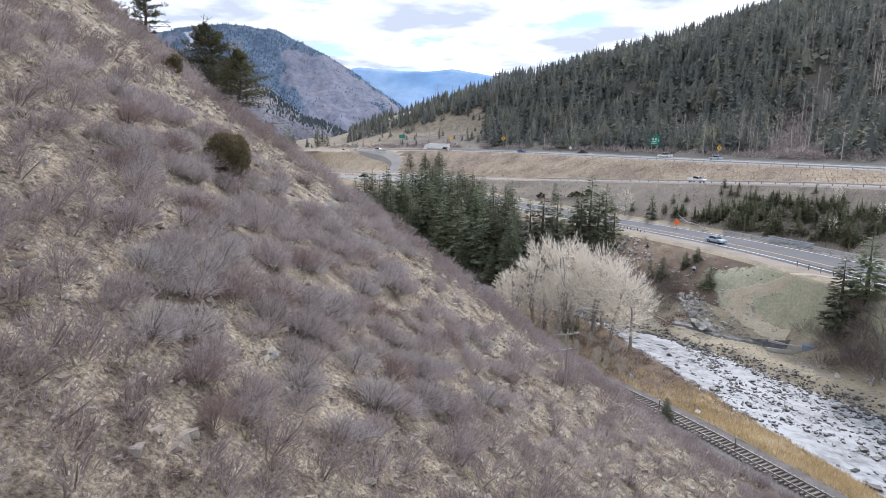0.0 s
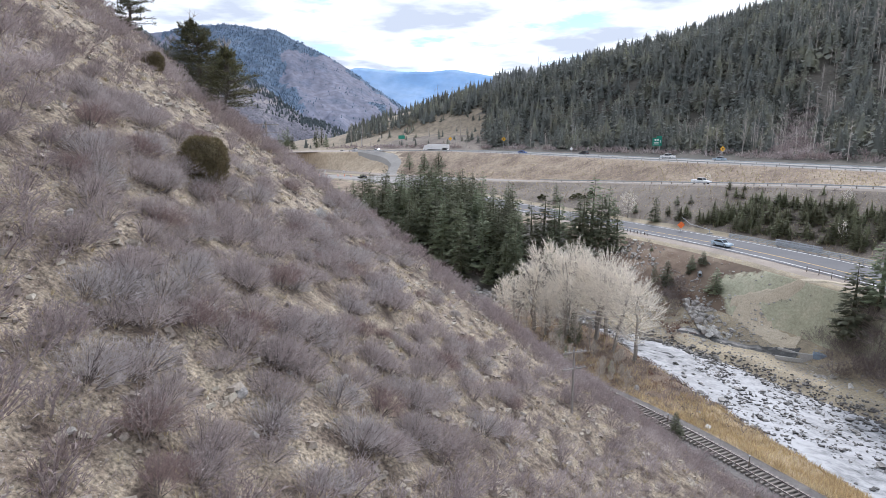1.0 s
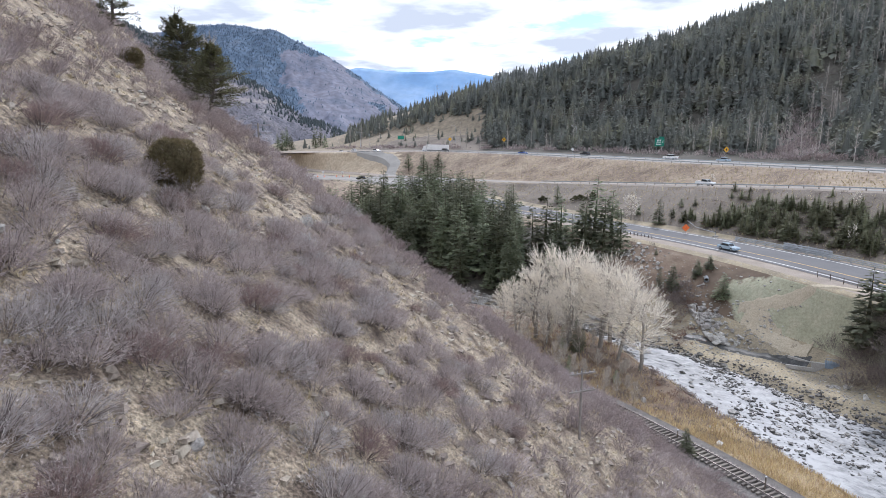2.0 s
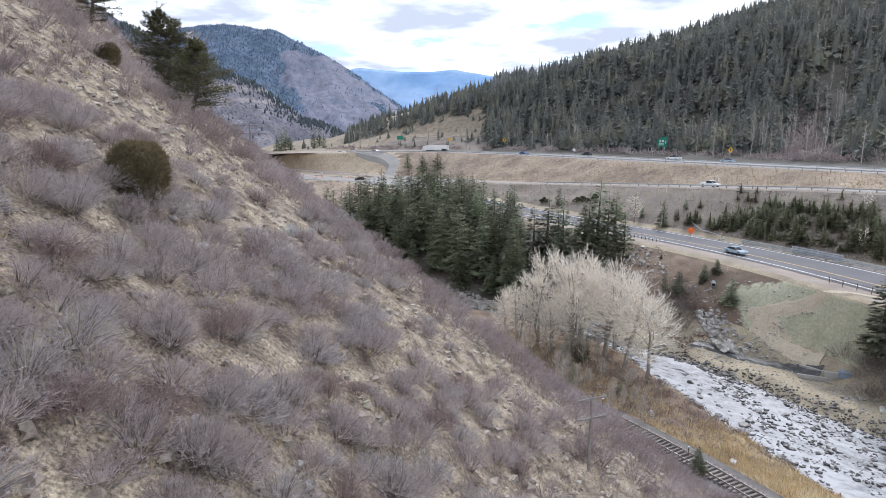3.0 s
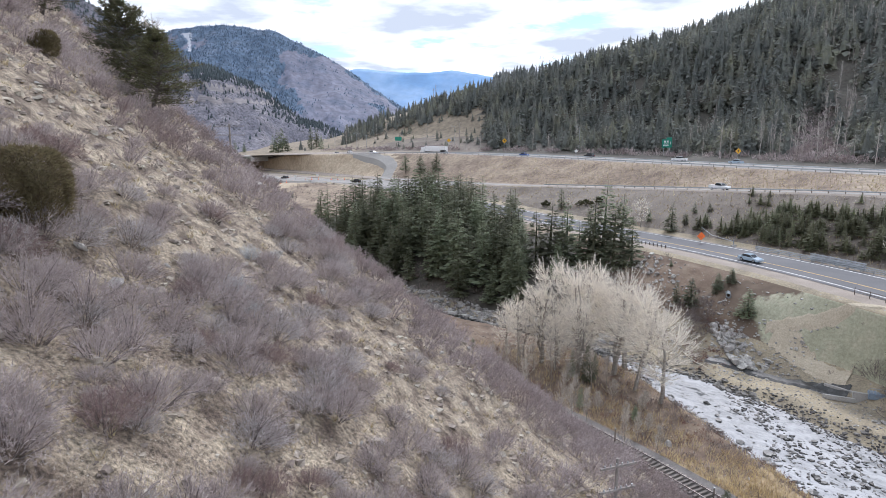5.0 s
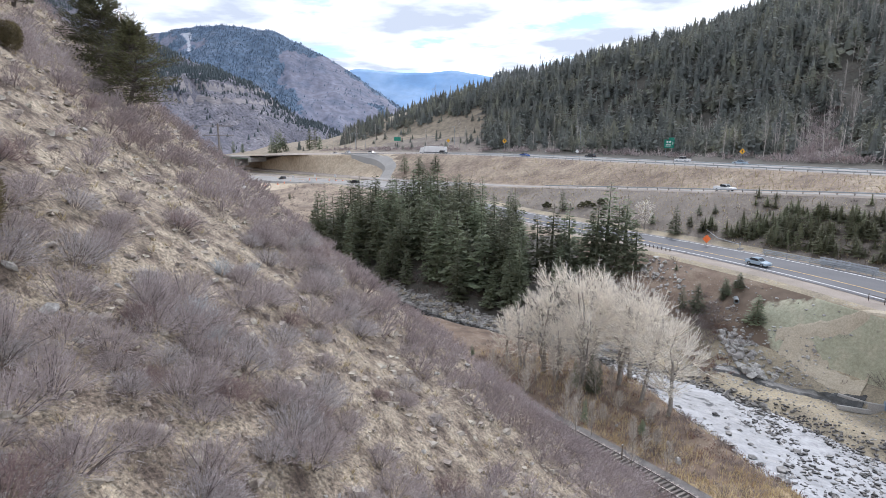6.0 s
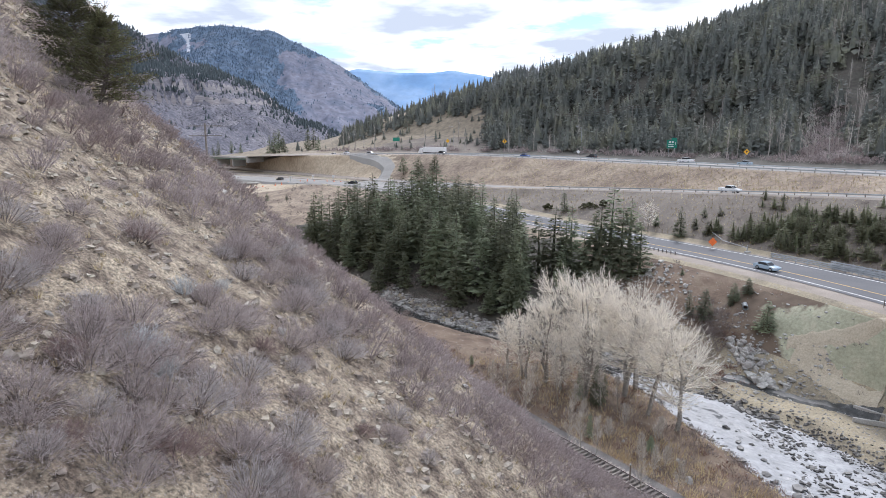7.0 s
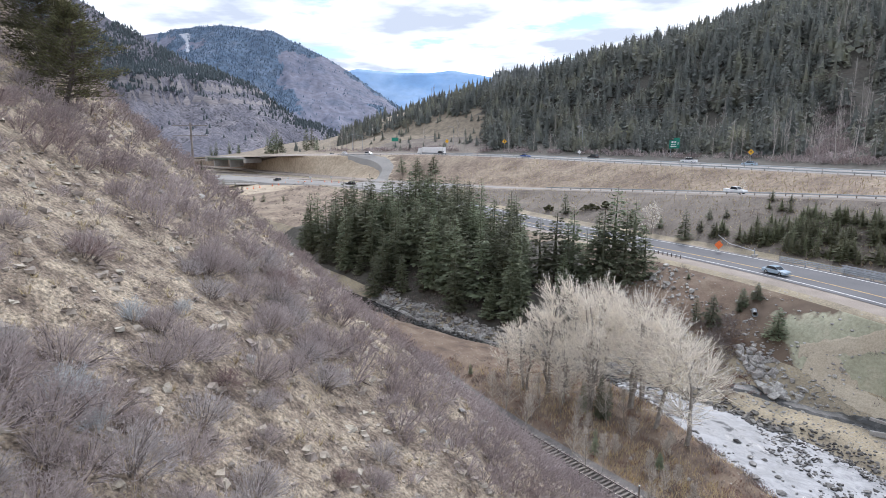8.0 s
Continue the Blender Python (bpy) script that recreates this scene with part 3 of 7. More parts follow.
def shrub_mesh(seed, stems=14, twigs=800, spread=0.8, width=0.014):
    """Bare shrub about 1 m in radius and 1 m high: stems that fan out from the root, boughs off them and tufts of fine twigs."""
    rng = np.random.default_rng(seed)
    boughs = max(6, twigs // 6)
    # where the boughs end: an uneven dome, some lobes reach further than others
    lobes = rng.random(9) * 0.5 + 0.65
    a = rng.random(boughs) * 6.283
    reach = np.interp(a, np.linspace(0, 6.283, 9), np.append(lobes[:8], lobes[0]))
    f = rng.random(boughs) ** 0.55
    rad = f * reach * (0.6 + 0.5 * spread)
    top = np.sqrt(np.clip(1.04 - (f * 0.93) ** 2.2, 0.05, 1)) * (0.62 + 0.38 * rng.random(boughs)) * (0.75 + 0.3 * reach)
    end = np.stack([np.cos(a) * rad, np.sin(a) * rad, top * 0.82], 1)
    root = np.stack([np.cos(a) * rad * 0.22, np.sin(a) * rad * 0.22, -0.1 + 0 * a], 1)
    mid = root * 0.5 + end * 0.5 + np.stack([0 * a, 0 * a, 0.10 * rng.random(boughs)], 1) + rng.normal(size=(boughs, 3)) * 0.04
    st = join([spikes(root[:stems], mid[:stems], width * 1.3, width * 0.9), spikes(mid[:stems], end[:stems], width * 0.9, width * 0.4)])
    parts = [blades(mid * 0.75 + root * 0.25, unit(end - mid), np.linalg.norm(end - mid, axis=1), width * 1.1, rng)]
    m = twigs - boughs
    k = rng.integers(0, boughs, m)
    axis = unit(end - mid)
    p = mid[k] + (end - mid)[k] * rng.random((m, 1)) ** 0.7
    d = unit(axis[k] + rng.normal(size=(m, 3)) * 0.68 + [0, 0, 0.15])
    parts.append(blades(p, d, 0.08 + 0.16 * rng.random(m) ** 1.3, width * (0.6 + 0.8 * rng.random(m)), rng))
    return st, join(parts)


def conifer_mesh(seed, boughs=170, per=9, taper=0.85, width=0.19, droop=0.35, bare=0.05, spray=0.34, core=0.0, hang=0.45, full=0.27):
    """Conifer 1 m high: trunk, and boughs that sag and lift again, each with many small needle sprays along it."""
    rng = np.random.default_rng(seed)
    h = bare + (0.985 - bare) * (np.arange(boughs) + rng.random(boughs)) / boughs
    h = np.clip(1 - (1 - h) ** 0.86 + rng.normal(size=boughs) * 0.022, bare, 0.99)
    a = np.arange(boughs) * 2.39996 + rng.normal(size=boughs) * 0.35
    lump = 0.72 + 0.5 * rng.random(boughs)
    side_bias = 1 + 0.16 * np.sin(a + rng.random() * 6.28 + 5 * h)
    r = width * np.clip(1 - h, 0.012, 1) ** taper * lump * side_bias * np.clip((h - bare + 0.07) / 0.14, 0.45, 1)
    out = np.stack([np.cos(a), np.sin(a), 0 * a], 1)
    side = np.stack([-np.sin(a), np.cos(a), 0 * a], 1)
    k = np.repeat(np.arange(boughs), per)
    n = len(k)
    f = 0.16 + 0.84 * rng.random(n) ** 0.75
    sag = droop * (1.15 - h[k]) * r[k] * (f - 0.55 * f * f)
    p = out[k] * (r[k] * f)[:, None]
    p[:, 2] = h[k] - sag + 0.10 * r[k] * h[k] * f
    s = np.where(rng.random(n) < 0.5, -1.0, 1.0) * (0.25 + 0.75 * rng.random(n)) * np.where(f > 0.9, 0.25, 1)
    d = unit(out[k] * (0.55 + 0.5 * rng.random((n, 1))) + side[k] * s[:, None] + np.stack([0 * f, 0 * f, -hang + 0.5 * rng.random(n) + 0.3 * h[k]], 1))
    L = spray * r[k] * (1.25 - 0.6 * f) * (0.7 + 0.6 * rng.random(n)) + 0.016
    flat = unit(np.cross(d, np.array([[0, 0, 1.0]])) + rng.normal(size=(n, 3)) * 0.45)
    w = (L * full)[:, None]
    m = p + d * (L * 0.4)[:, None]
    v = np.stack([p, m - flat * w, p + d * L[:, None], m + flat * w], 1).reshape(-1, 3)
    b = np.arange(n)[:, None] * 4
    sprays = [(v, np.stack([b + [0, 1, 2], b + [0, 2, 3]], 1).reshape(-1, 3))]
    if core:
        a5 = np.arange(6) * 1.0472 + rng.random()
        rr = width * core * (0.75 + 0.5 * rng.random(6))
        v = np.concatenate([np.stack([np.cos(a5) * rr, np.sin(a5) * rr, bare + 0.1 * rng.random(6)], 1), [[0, 0, 0.93]]])
        sprays.append((v, np.array([[q, (q + 1) % 6, 6] for q in range(6)])))
    return spikes(np.array([[0, 0, -0.03]]), np.array([[0, 0, 0.985]]), 0.013, 0.0015), join(sprays)


def dot_tree(seed, tiers=1):
    """Very distant conifer: a few ragged tiers."""
    rng = np.random.default_rng(seed)
    vs, fs, off = [], [], 0
    for t in range(tiers):
        a = np.arange(4) * 1.5708 + rng.random()
        r = (0.26 - 0.09 * t) * (0.7 + 0.6 * rng.random(4))
        v = np.concatenate([np.stack([np.cos(a) * r, np.sin(a) * r, 0.02 + 0.42 * t + 0.1 * rng.random(4)], 1), [[0, 0, 1.0 if tiers == 1 else 0.62 + 0.38 * t]]])
        vs.append(v)
        fs.append(np.array([[q, (q + 1) % 4, 4] for q in range(4)]) + off)
        off += 5
    return np.concatenate(vs), np.concatenate(fs)


def scatter(name, kinds, x, y, z, h, material, label, category, wide=None, rng=None):
    """One object of many copies of a few meshes, each turned and scaled."""
    vs, fs, off = [], [], 0
    rng = rng or np.random.default_rng(5)
    for k in range(len(x)):
        v, f = kinds[k % len(kinds)]
        t = rng.random() * 6.28
        w = h[k] * (1 if wide is None else wide[k])
        c, s = math.cos(t) * w, math.sin(t) * w
        vs.append(np.stack([v[:, 0] * c - v[:, 1] * s + x[k], v[:, 0] * s + v[:, 1] * c + y[k], v[:, 2] * h[k] + z[k]], 1))
        fs.append(f + off)
        off += len(v)
    ob = new(name, mesh_of(name, np.concatenate(vs), np.concatenate(fs), [material]))
    return tagged(ob, label, category, "", "stuff")


def shrubs():
    """Bare shrubs over the hillside: the nearer ones one by one, the rest as one mass."""
    rng = np.random.default_rng(11)
    protos = []
    for s in range(8):
        bark = (M_TWIG, M_TWIG, M_TWIGGREY, M_TWIG, M_TWIG, M_TWIGRED, M_TWIG, M_TWIGGREY)[s]
        st, tw = shrub_mesh(100 + s, 14 + s % 3 * 3, 1500, 0.62 + 0.08 * (s % 4), 0.0125)
        protos.append((mesh_of("woody_base", *st, [M_STEM]), mesh_of("twig_cloud", *tw, [bark])))
    # places: a jittered grid, thinned by patches of bare scree that run down the slope
    gx, gy = np.meshgrid(np.arange(-75, 40, 1.45), np.arange(12, 135, 1.45))
    x, y = gx.ravel() + rng.normal(size=gx.size) * 0.6, gy.ravel() + rng.normal(size=gx.size) * 0.6
    toe = TRACK(y) - 2.9
    q = y - 60 + 0.77 * x
    along = y + 0.28 * x + 3.0 * fbm(x / 9, y / 9, 64, 2)
    dens = np.interp(along, [30, 37, 42, 45, 48, 51, 54, 56, 58, 66, 69, 74, 90], [1.9, 1.6, 1.0, 0.36, 0.28, 0.6, 0.3, 0.3, 1.6, 1.7, 0.42, 0.75, 0.8])
    dens = dens * np.where((x < -11.5) & (along > 37) & (along < 57), 0.45, 1.0) + 0.9 * fbm(x / 5, y / 5, 66, 3) + 0.35 * np.clip((x - 6) / 8, 0, 1)
    low = np.clip((x - toe + 21) / 6, 0, 1) * np.clip((y - 54) / 6, 0, 1)
    dens = dens + 0.6 * low + 0.08
    keep = (x < toe) & (x > -0.76 * y - 3) & (q < 34 + 2.5 * np.maximum(0, x)) & (rng.random(len(x)) < dens)
    x, y = x[keep], y[keep]
    z = ground(x, y)
    size = (0.62 + 0.95 * rng.random(len(x)) ** 1.4) * (1 + 0.6 * fbm(x / 11, y / 11, 71, 2))
    size = size * np.interp(along[keep], [36, 45], [1.6, 0.95])
    size = size * (1 + 0.75 * low[keep])
    size = size * np.interp(along[keep], [55, 58, 66, 68], [1.0, 1.5, 1.5, 1.0])
    size = np.minimum(size * 1.0, 1.48)
    near = np.abs(y - 43) / 24 + np.abs(x + 8) / 14
    order = np.argsort(near)
    for k in order[:300]:
        st, tw = protos[(k * 7 + k // 5) % 8]
        sc = size[k]
        m = Matrix.LocRotScale((x[k], y[k], z[k] - 0.02), Euler((rng.normal() * 0.12, 0.3 + rng.normal() * 0.12, rng.random() * 0.6)), (sc, sc, sc * (0.85 + 0.4 * rng.random())))
        ob = empty("shrub", m, "leafless grey-brown shrub on the stony slope", "shrub", "shrubs on the hillside")
        part("woody_base", st, None, ob)
        part("twig_cloud", tw, None, ob)
    light = [join(shrub_mesh(200 + s, 3, 330, 0.62 + 0.07 * (s % 4), 0.025)) for s in range(6)]
    lighter = [join(shrub_mesh(220 + s, 2, 160, 0.66 + 0.07 * (s % 4), 0.045)) for s in range(6)]
    vs, fs, off = [], [], 0
    for k in order[300:]:
        v, f = light[k % 6] if y[k] < 74 else lighter[k % 6]
        a, sc = rng.random() * 6.28, size[k]
        c, s = math.cos(a) * sc, math.sin(a) * sc
        w = np.stack([v[:, 0] * c - v[:, 1] * s, v[:, 0] * s + v[:, 1] * c, v[:, 2] * sc * (0.85 + 0.4 * rng.random())], 1) + [x[k], y[k], z[k] - 0.02]
        w[:, 0] += 0.3 * (w[:, 2] - z[k])
        vs.append(w)
        fs.append(f + off)
        off += len(v)
    ob = new("shrub_mass", mesh_of("shrub_mass", np.concatenate(vs), np.concatenate(fs), [M_TWIGS]))
    tagged(ob, "leafless grey-brown shrubs covering the hillside", "shrubs", "", "stuff")
    # low dead growth that fills the gaps between them
    n = 4200
    y = np.concatenate([rng.uniform(11, 46, n * 2 // 3), rng.uniform(40, 95, n - n * 2 // 3)])
    x = rng.uniform(-48, 26, n)
    patch = fbm(x / 4, y / 4, 68, 3) + np.interp(y + 0.28 * x, [36, 44, 60], [0.45, 0.0, 0.0])
    keep = (x < TRACK(y) - 4) & (x > -0.76 * y - 3) & (patch > 0.02) & (y - 60 + 0.77 * x < 30)
    x, y = x[keep], y[keep]
    low_kinds = [shrub_mesh(240 + q, 2, 64, 0.9, 0.035)[1] for q in range(6)]
    scatter("low_brush", low_kinds, x, y, ground(x, y) - 0.03, rng.uniform(0.4, 0.8, len(x)), M_LOWBRUSH, "low dead grey-brown growth between the shrubs", "brush")


shrubs()

CONIFERS = []


def conifer_kinds():
    for s in range(7):
        tr, cr = conifer_mesh(300 + s, 150 + 10 * (s % 3), 7, 0.64 + 0.09 * (s % 3), 0.15 + 0.02 * (s % 3), 0.5, (0.03, 0.1, 0.05, 0.16)[s % 4], 0.42, 0.14, 0.55, 0.27)
        CONIFERS.append((mesh_of("trunk", *tr, [M_BARK]), mesh_of("crown", *cr, [M_NEEDLE])))


conifer_kinds()
YOUNG = []
for s in range(5):
    tr, cr = conifer_mesh(330 + s, 60, 6, 0.72, 0.2 + 0.025 * (s % 3), 0.3, 0.02, 0.45, 0.35, 0.4)
    YOUNG.append((mesh_of("trunk", *tr, [M_BARK]), mesh_of("crown", *cr, [M_YOUNG])))


def conifer(x, y, h, k, rng, label, group, wide=1.0, z=None, young=False):
    kinds = YOUNG if young else CONIFERS
    tr, cr = kinds[k % len(kinds)]
    zz = ground(x, y)[0] if z is None else z
    m = Matrix.LocRotScale((x, y, zz - 0.1), Euler((rng.normal() * 0.015, rng.normal() * 0.015, rng.random() * 6.28)), (h * wide, h * wide, h))
    ob = empty("young_conifer" if young else "spruce_tree", m, label, "tree", group)
    part("trunk", tr, None, ob)
    part("crown", cr, None, ob)
    return ob


def spruce_stand():
    rng = np.random.default_rng(21)
    n, put = 0, []
    # the stand between the river and the road
    while n < 135:
        y = rng.uniform(143, 225)
        x = rng.uniform(RIVER_R(y) + 4, ROAD(y) - 15)
        a = x / y
        if a > 0.125 or a < -0.19 or any((x - p) ** 2 + (y - r) ** 2 < 4.5 for p, r in put):
            continue
        put.append((x, y))
        edge = 0.62 if x < RIVER_R(y) + 9 and rng.random() < 0.6 else 1.0
        h = rng.uniform(10.5, 18.5) * (0.85 + 0.25 * rng.random()) * edge
        conifer(float(x), float(y), h, n, rng, "dark green spruce in the dense stand by the river", "spruces by the river", 1.05 + 0.35 * rng.random() + 0.25 * (edge < 1))
        n += 1
    for x, y, h in ((22.0, 153, 14), (24.5, 151, 16), (27, 149.5, 13), (28.5, 152.5, 15), (30.5, 148, 11), (33.0, 146.5, 16.5), (35.5, 149, 18.5), (37, 145.5, 15), (39, 147.5, 15.5), (41, 146, 11), (33.5, 152, 13), (25.5, 146.5, 9), (12, 150, 8), (18, 149, 10), (-14, 172, 10)):
        conifer(x, y, h, n, rng, "dark green spruce by the bend of the river", "spruces by the river", 1.3)
        n += 1


spruce_stand()


def aspen_mesh(seed, twigs=26):
    rng = np.random.default_rng(seed)
    st = spikes(np.array([[0, 0, -0.03]]), np.array([[rng.normal() * 0.03, rng.normal() * 0.03, 0.98]]), 0.013, 0.003)
    h = 0.3 + 0.65 * rng.random(twigs)
    a = rng.random(twigs) * 6.283
    d = unit(np.stack([np.cos(a), np.sin(a), 0.9 + 0 * a], 1))
    return join([st, blades(np.stack([0 * h, 0 * h, h], 1), d, 0.05 + 0.13 * (1 - h) + 0.05 * rng.random(twigs), 0.012, rng)])


def far_forest():
    """The woods on the mountain side: a mass of small conifers, with bare aspens and brush among them."""
    rng = np.random.default_rng(31)
    near_kinds = [conifer_mesh(400 + s, 62, 1, 0.72 + 0.12 * (s % 3), 0.22 + 0.03 * (s % 4), 0.5, 0.03, 0.8, 0.5, 1.0, 0.38)[1] for s in range(9)]
    far_kinds = [conifer_mesh(420 + s, 11, 1, 0.7 + 0.1 * (s % 3), 0.22 + 0.03 * (s % 4), 0.5, 0.0, 1.1, 0.6, 1.0, 0.4)[1] for s in range(8)]
    D = np.concatenate([np.sqrt(rng.uniform(170 ** 2, 430 ** 2, 5600)), np.sqrt(rng.uniform(430 ** 2, 1020 ** 2, 13000)), np.sqrt(rng.uniform(350 ** 2, 640 ** 2, 2600))])
    n = len(D)
    a = np.concatenate([rng.uniform(-0.26, 0.80, n - 2600), rng.uniform(-0.26, 0.12, 2600)])
    x, y = a * D, D
    p, w = hill_plan(x, y)
    # open land left of the dense wood: a bare foot, a belt of trees, a meadow, and woods again along the crest
    s = p + 0.45 * (w - 400)
    ragged = 12 * fbm(x / 18, y / 18, 83, 3)
    outside = w > 262 + 0.65 * p + ragged
    thin = np.where(s < 48 + ragged, 0.10, np.where(s < 92 + ragged, 0.95, np.where(s < 128 + ragged, 0.03, 0.9)))
    thin = np.where(x / y < -0.150 + 0.0006 * ragged, 0.02, thin)
    chance = np.where(outside, thin, 1.0)
    lower = np.clip(1 - p / 60, 0, 1)
    chance = chance * np.where(outside, 1, np.clip(0.95 + 1.1 * fbm(x / 26, y / 26, 81, 3) - 0.25 * lower, 0, 1))
    at = (x - 1.2) / (y - 16)
    gully = np.exp(-(((at - 0.585) / 0.036) ** 2)) * (p < 66) + 0.85 * np.exp(-(((at - 0.63) / 0.03) ** 2)) * (p > 55) * (p < 105) + 0.9 * np.exp(-(((at - 0.72) / 0.03) ** 2)) * (p > 70) * (p < 160) + 0.6 * np.exp(-(((at - 0.40) / 0.02) ** 2)) * (p > 25) * (p < 60)
    keep = (p > 8 + 0.6 * ragged) & (p < 560) & (rng.random(n) < chance - 1.1 * gully)
    x, y, p, D, w, outside, s = x[keep], y[keep], p[keep], D[keep], w[keep], outside[keep], s[keep]
    z = ground(x, y) - 0.3
    tall = rng.random(len(x))
    h = (5.5 + 11.5 * tall ** 0.9) * np.where(outside, np.where(s < 48, 0.42, 0.85), 1) * np.interp(D, [400, 500, 700], [1.0, 0.75, 0.6]) * np.interp(p, [0, 14, 40], [0.55, 0.75, 1.0])
    # only the far forest gets the needles with haze in their colour
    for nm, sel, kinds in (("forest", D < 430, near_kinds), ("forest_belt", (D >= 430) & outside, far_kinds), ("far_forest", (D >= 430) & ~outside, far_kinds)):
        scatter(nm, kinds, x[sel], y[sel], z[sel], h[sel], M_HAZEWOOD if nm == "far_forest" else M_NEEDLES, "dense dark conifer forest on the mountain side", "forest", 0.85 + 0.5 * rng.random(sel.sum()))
    n = 9000
    D = np.sqrt(rng.uniform(170 ** 2, 560 ** 2, n))
    a = rng.uniform(-0.2, 0.80, n)
    x, y = a * D, D
    p, w = hill_plan(x, y)
    at = (x - 1.2) / (y - 16)
    want = 0.6 * (fbm(x / 24, y / 24, 91, 3) > 0.42) + 0.55 * np.exp(-(((at - 0.63) / 0.025) ** 2)) * (p > 50) * (p < 105) + 0.8 * np.exp(-(((at - 0.72) / 0.03) ** 2)) * (p > 60) * (p < 160) + 0.22 * np.exp(-(((at - 0.585) / 0.04) ** 2)) * (p < 66) + 0.10 * (p < 25)
    keep = (p > 1) & (p < 200) & (rng.random(n) < want)
    x, y = x[keep], y[keep]
    scatter("aspen_wood", [aspen_mesh(440 + s) for s in range(6)], x, y, ground(x, y), rng.uniform(7, 16, len(x)), M_ASPENS, "pale leafless aspens among the conifers", "trees")
    # grey brush along the foot of the wood and up its bare gully
    n = 900
    y = rng.uniform(150, 420, n)
    x = knots(y)[0][-1] + rng.normal(size=n) * 5 + 3
    half = n // 2
    y[:half] = rng.uniform(200, 300, half)
    x[:half] = 1.2 + (y[:half] - 16) * (0.585 + 0.036 * rng.normal(size=half))
    p, w = hill_plan(x, y)
    keep = (p > 0) & (p < 70)
    x, y = x[keep], y[keep]
    scatter("roadside_brush", [shrub_mesh(460 + s, 2, 70, 0.7, 0.10)[1] for s in range(4)], x, y, ground(x, y), rng.uniform(1.2, 3.6, len(x)), M_TWIGS, "grey leafless brush along the edge of the wood", "brush")


far_forest()


def cottonwood(x, y, h, seed, wide=1.0, targets=330, label="tall leafless cottonwood with pale twigs by the river", clear=0.3, lean=0.0, twig=0.03, fan=13, stems=2):
    """Bare broad-leaved tree: leaning stems, limbs that fork up into a rounded crown, and a plume of twigs at the end of every branch."""
    rng = np.random.default_rng(seed)
    ob = empty("cottonwood_tree", pose(x, y, gz(x, y) - 0.15), label, "tree", "cottonwoods by the river")
    R = h * 0.29 * wide
    zc, half = h * (clear + 0.97) / 2, h * (0.97 - clear) / 2
    top = np.array([lean * h, 0, 0])
    # the stems and their main limbs, as chains of nodes
    nodes, sticks = [], []
    for q in range(stems):
        a0 = rng.random() * 6.28
        base = np.array([math.cos(a0), math.sin(a0), 0]) * 0.35 * (stems > 1)
        tip = np.array([math.cos(a0) * R * 0.35 * (stems > 1), math.sin(a0) * R * 0.35 * (stems > 1), h * 0.78]) + top * 0.8
        f = np.linspace(0, 1, 7)
        line = base + (tip - base) * f[:, None] + rng.normal(size=(7, 3)) * h * 0.012 * np.minimum(1, f * 4)[:, None]
        line[0, 2] = -0.3
        rr = h * 0.023 * (1 - 0.82 * f) * (1.25 if stems == 1 else 1.0)
        sticks.append(spikes(line[:-1], line[1:], rr[:-1], rr[1:]))
        nodes.append(line[2:])
        for m in range(8):
            f0 = 0.3 + 0.6 * (m + rng.random()) / 8
            p0 = base + (tip - base) * f0
            a = a0 + m * 2.4 + rng.normal() * 0.3
            q1 = p0 + np.array([math.cos(a) * R * 0.62, math.sin(a) * R * 0.62, h * (0.12 + 0.14 * rng.random())]) * (1.05 - 0.5 * f0)
            mid = (p0 + q1) / 2 + [0, 0, -0.02 * h] + rng.normal(size=3) * 0.02 * h
            chain = np.array([p0, mid, q1])
            r0 = h * 0.008 * (1.2 - f0)
            sticks.append(spikes(chain[:-1], chain[1:], [r0, r0 * 0.7], [r0 * 0.7, r0 * 0.35]))
            nodes.append(np.array([p0 * 0.4 + mid * 0.6, mid, mid * 0.5 + q1 * 0.5, q1]))
    part("trunk", mesh_of("trunk", *join(sticks), [M_PALEBARK], None, True), None, ob)
    nodes = np.concatenate(nodes)
    # ends of the branches: through the crown, thickest near its surface
    d = unit(rng.normal(size=(targets, 3)) + [0, 0, 0.25])
    rho = (0.35 + 0.65 * rng.random(targets) ** 0.5) * (1 + 0.28 * np.array([math.sin(3 * q[0] * 2 + seed) * math.cos(4 * q[1] + seed) for q in d]))
    end = d * rho[:, None] * [R, R, half] + [0, 0, zc] + top * ((d[:, 2:3] + 1) / 2)
    near = np.argmin(((end[:, None] - nodes[None]) ** 2).sum(2) + 3.0 * np.maximum(0, nodes[None, :, 2] - end[:, None, 2] + 0.06 * h) ** 2, 1)
    root = nodes[near]
    bend = root * 0.5 + end * 0.5 + unit(end - root) * 0.0 + [0, 0, -0.018 * h]
    limb = join([spikes(root, bend, h * 0.0024, h * 0.0018), spikes(bend, end, h * 0.0018, h * 0.0008)])
    part("limb_crown", mesh_of("limb_crown", *limb, [M_PALE]), None, ob)
    m = targets * fan
    k = np.repeat(np.arange(targets), fan)
    outw = unit(unit(end - [0, 0, zc - half * 0.5]) + [0, 0, 0.55])
    p = bend[k] + (end - bend)[k] * (0.15 + 0.95 * rng.random((m, 1)))
    dd = unit(outw[k] + rng.normal(size=(m, 3)) * 0.42)
    part("twig_cloud", mesh_of("twig_cloud", *blades(p, dd, (0.35 + 0.65 * rng.random(m)) * h / 15, twig * (0.7 + 0.6 * rng.random(m)), rng), [M_PALE]), None, ob)
    return ob


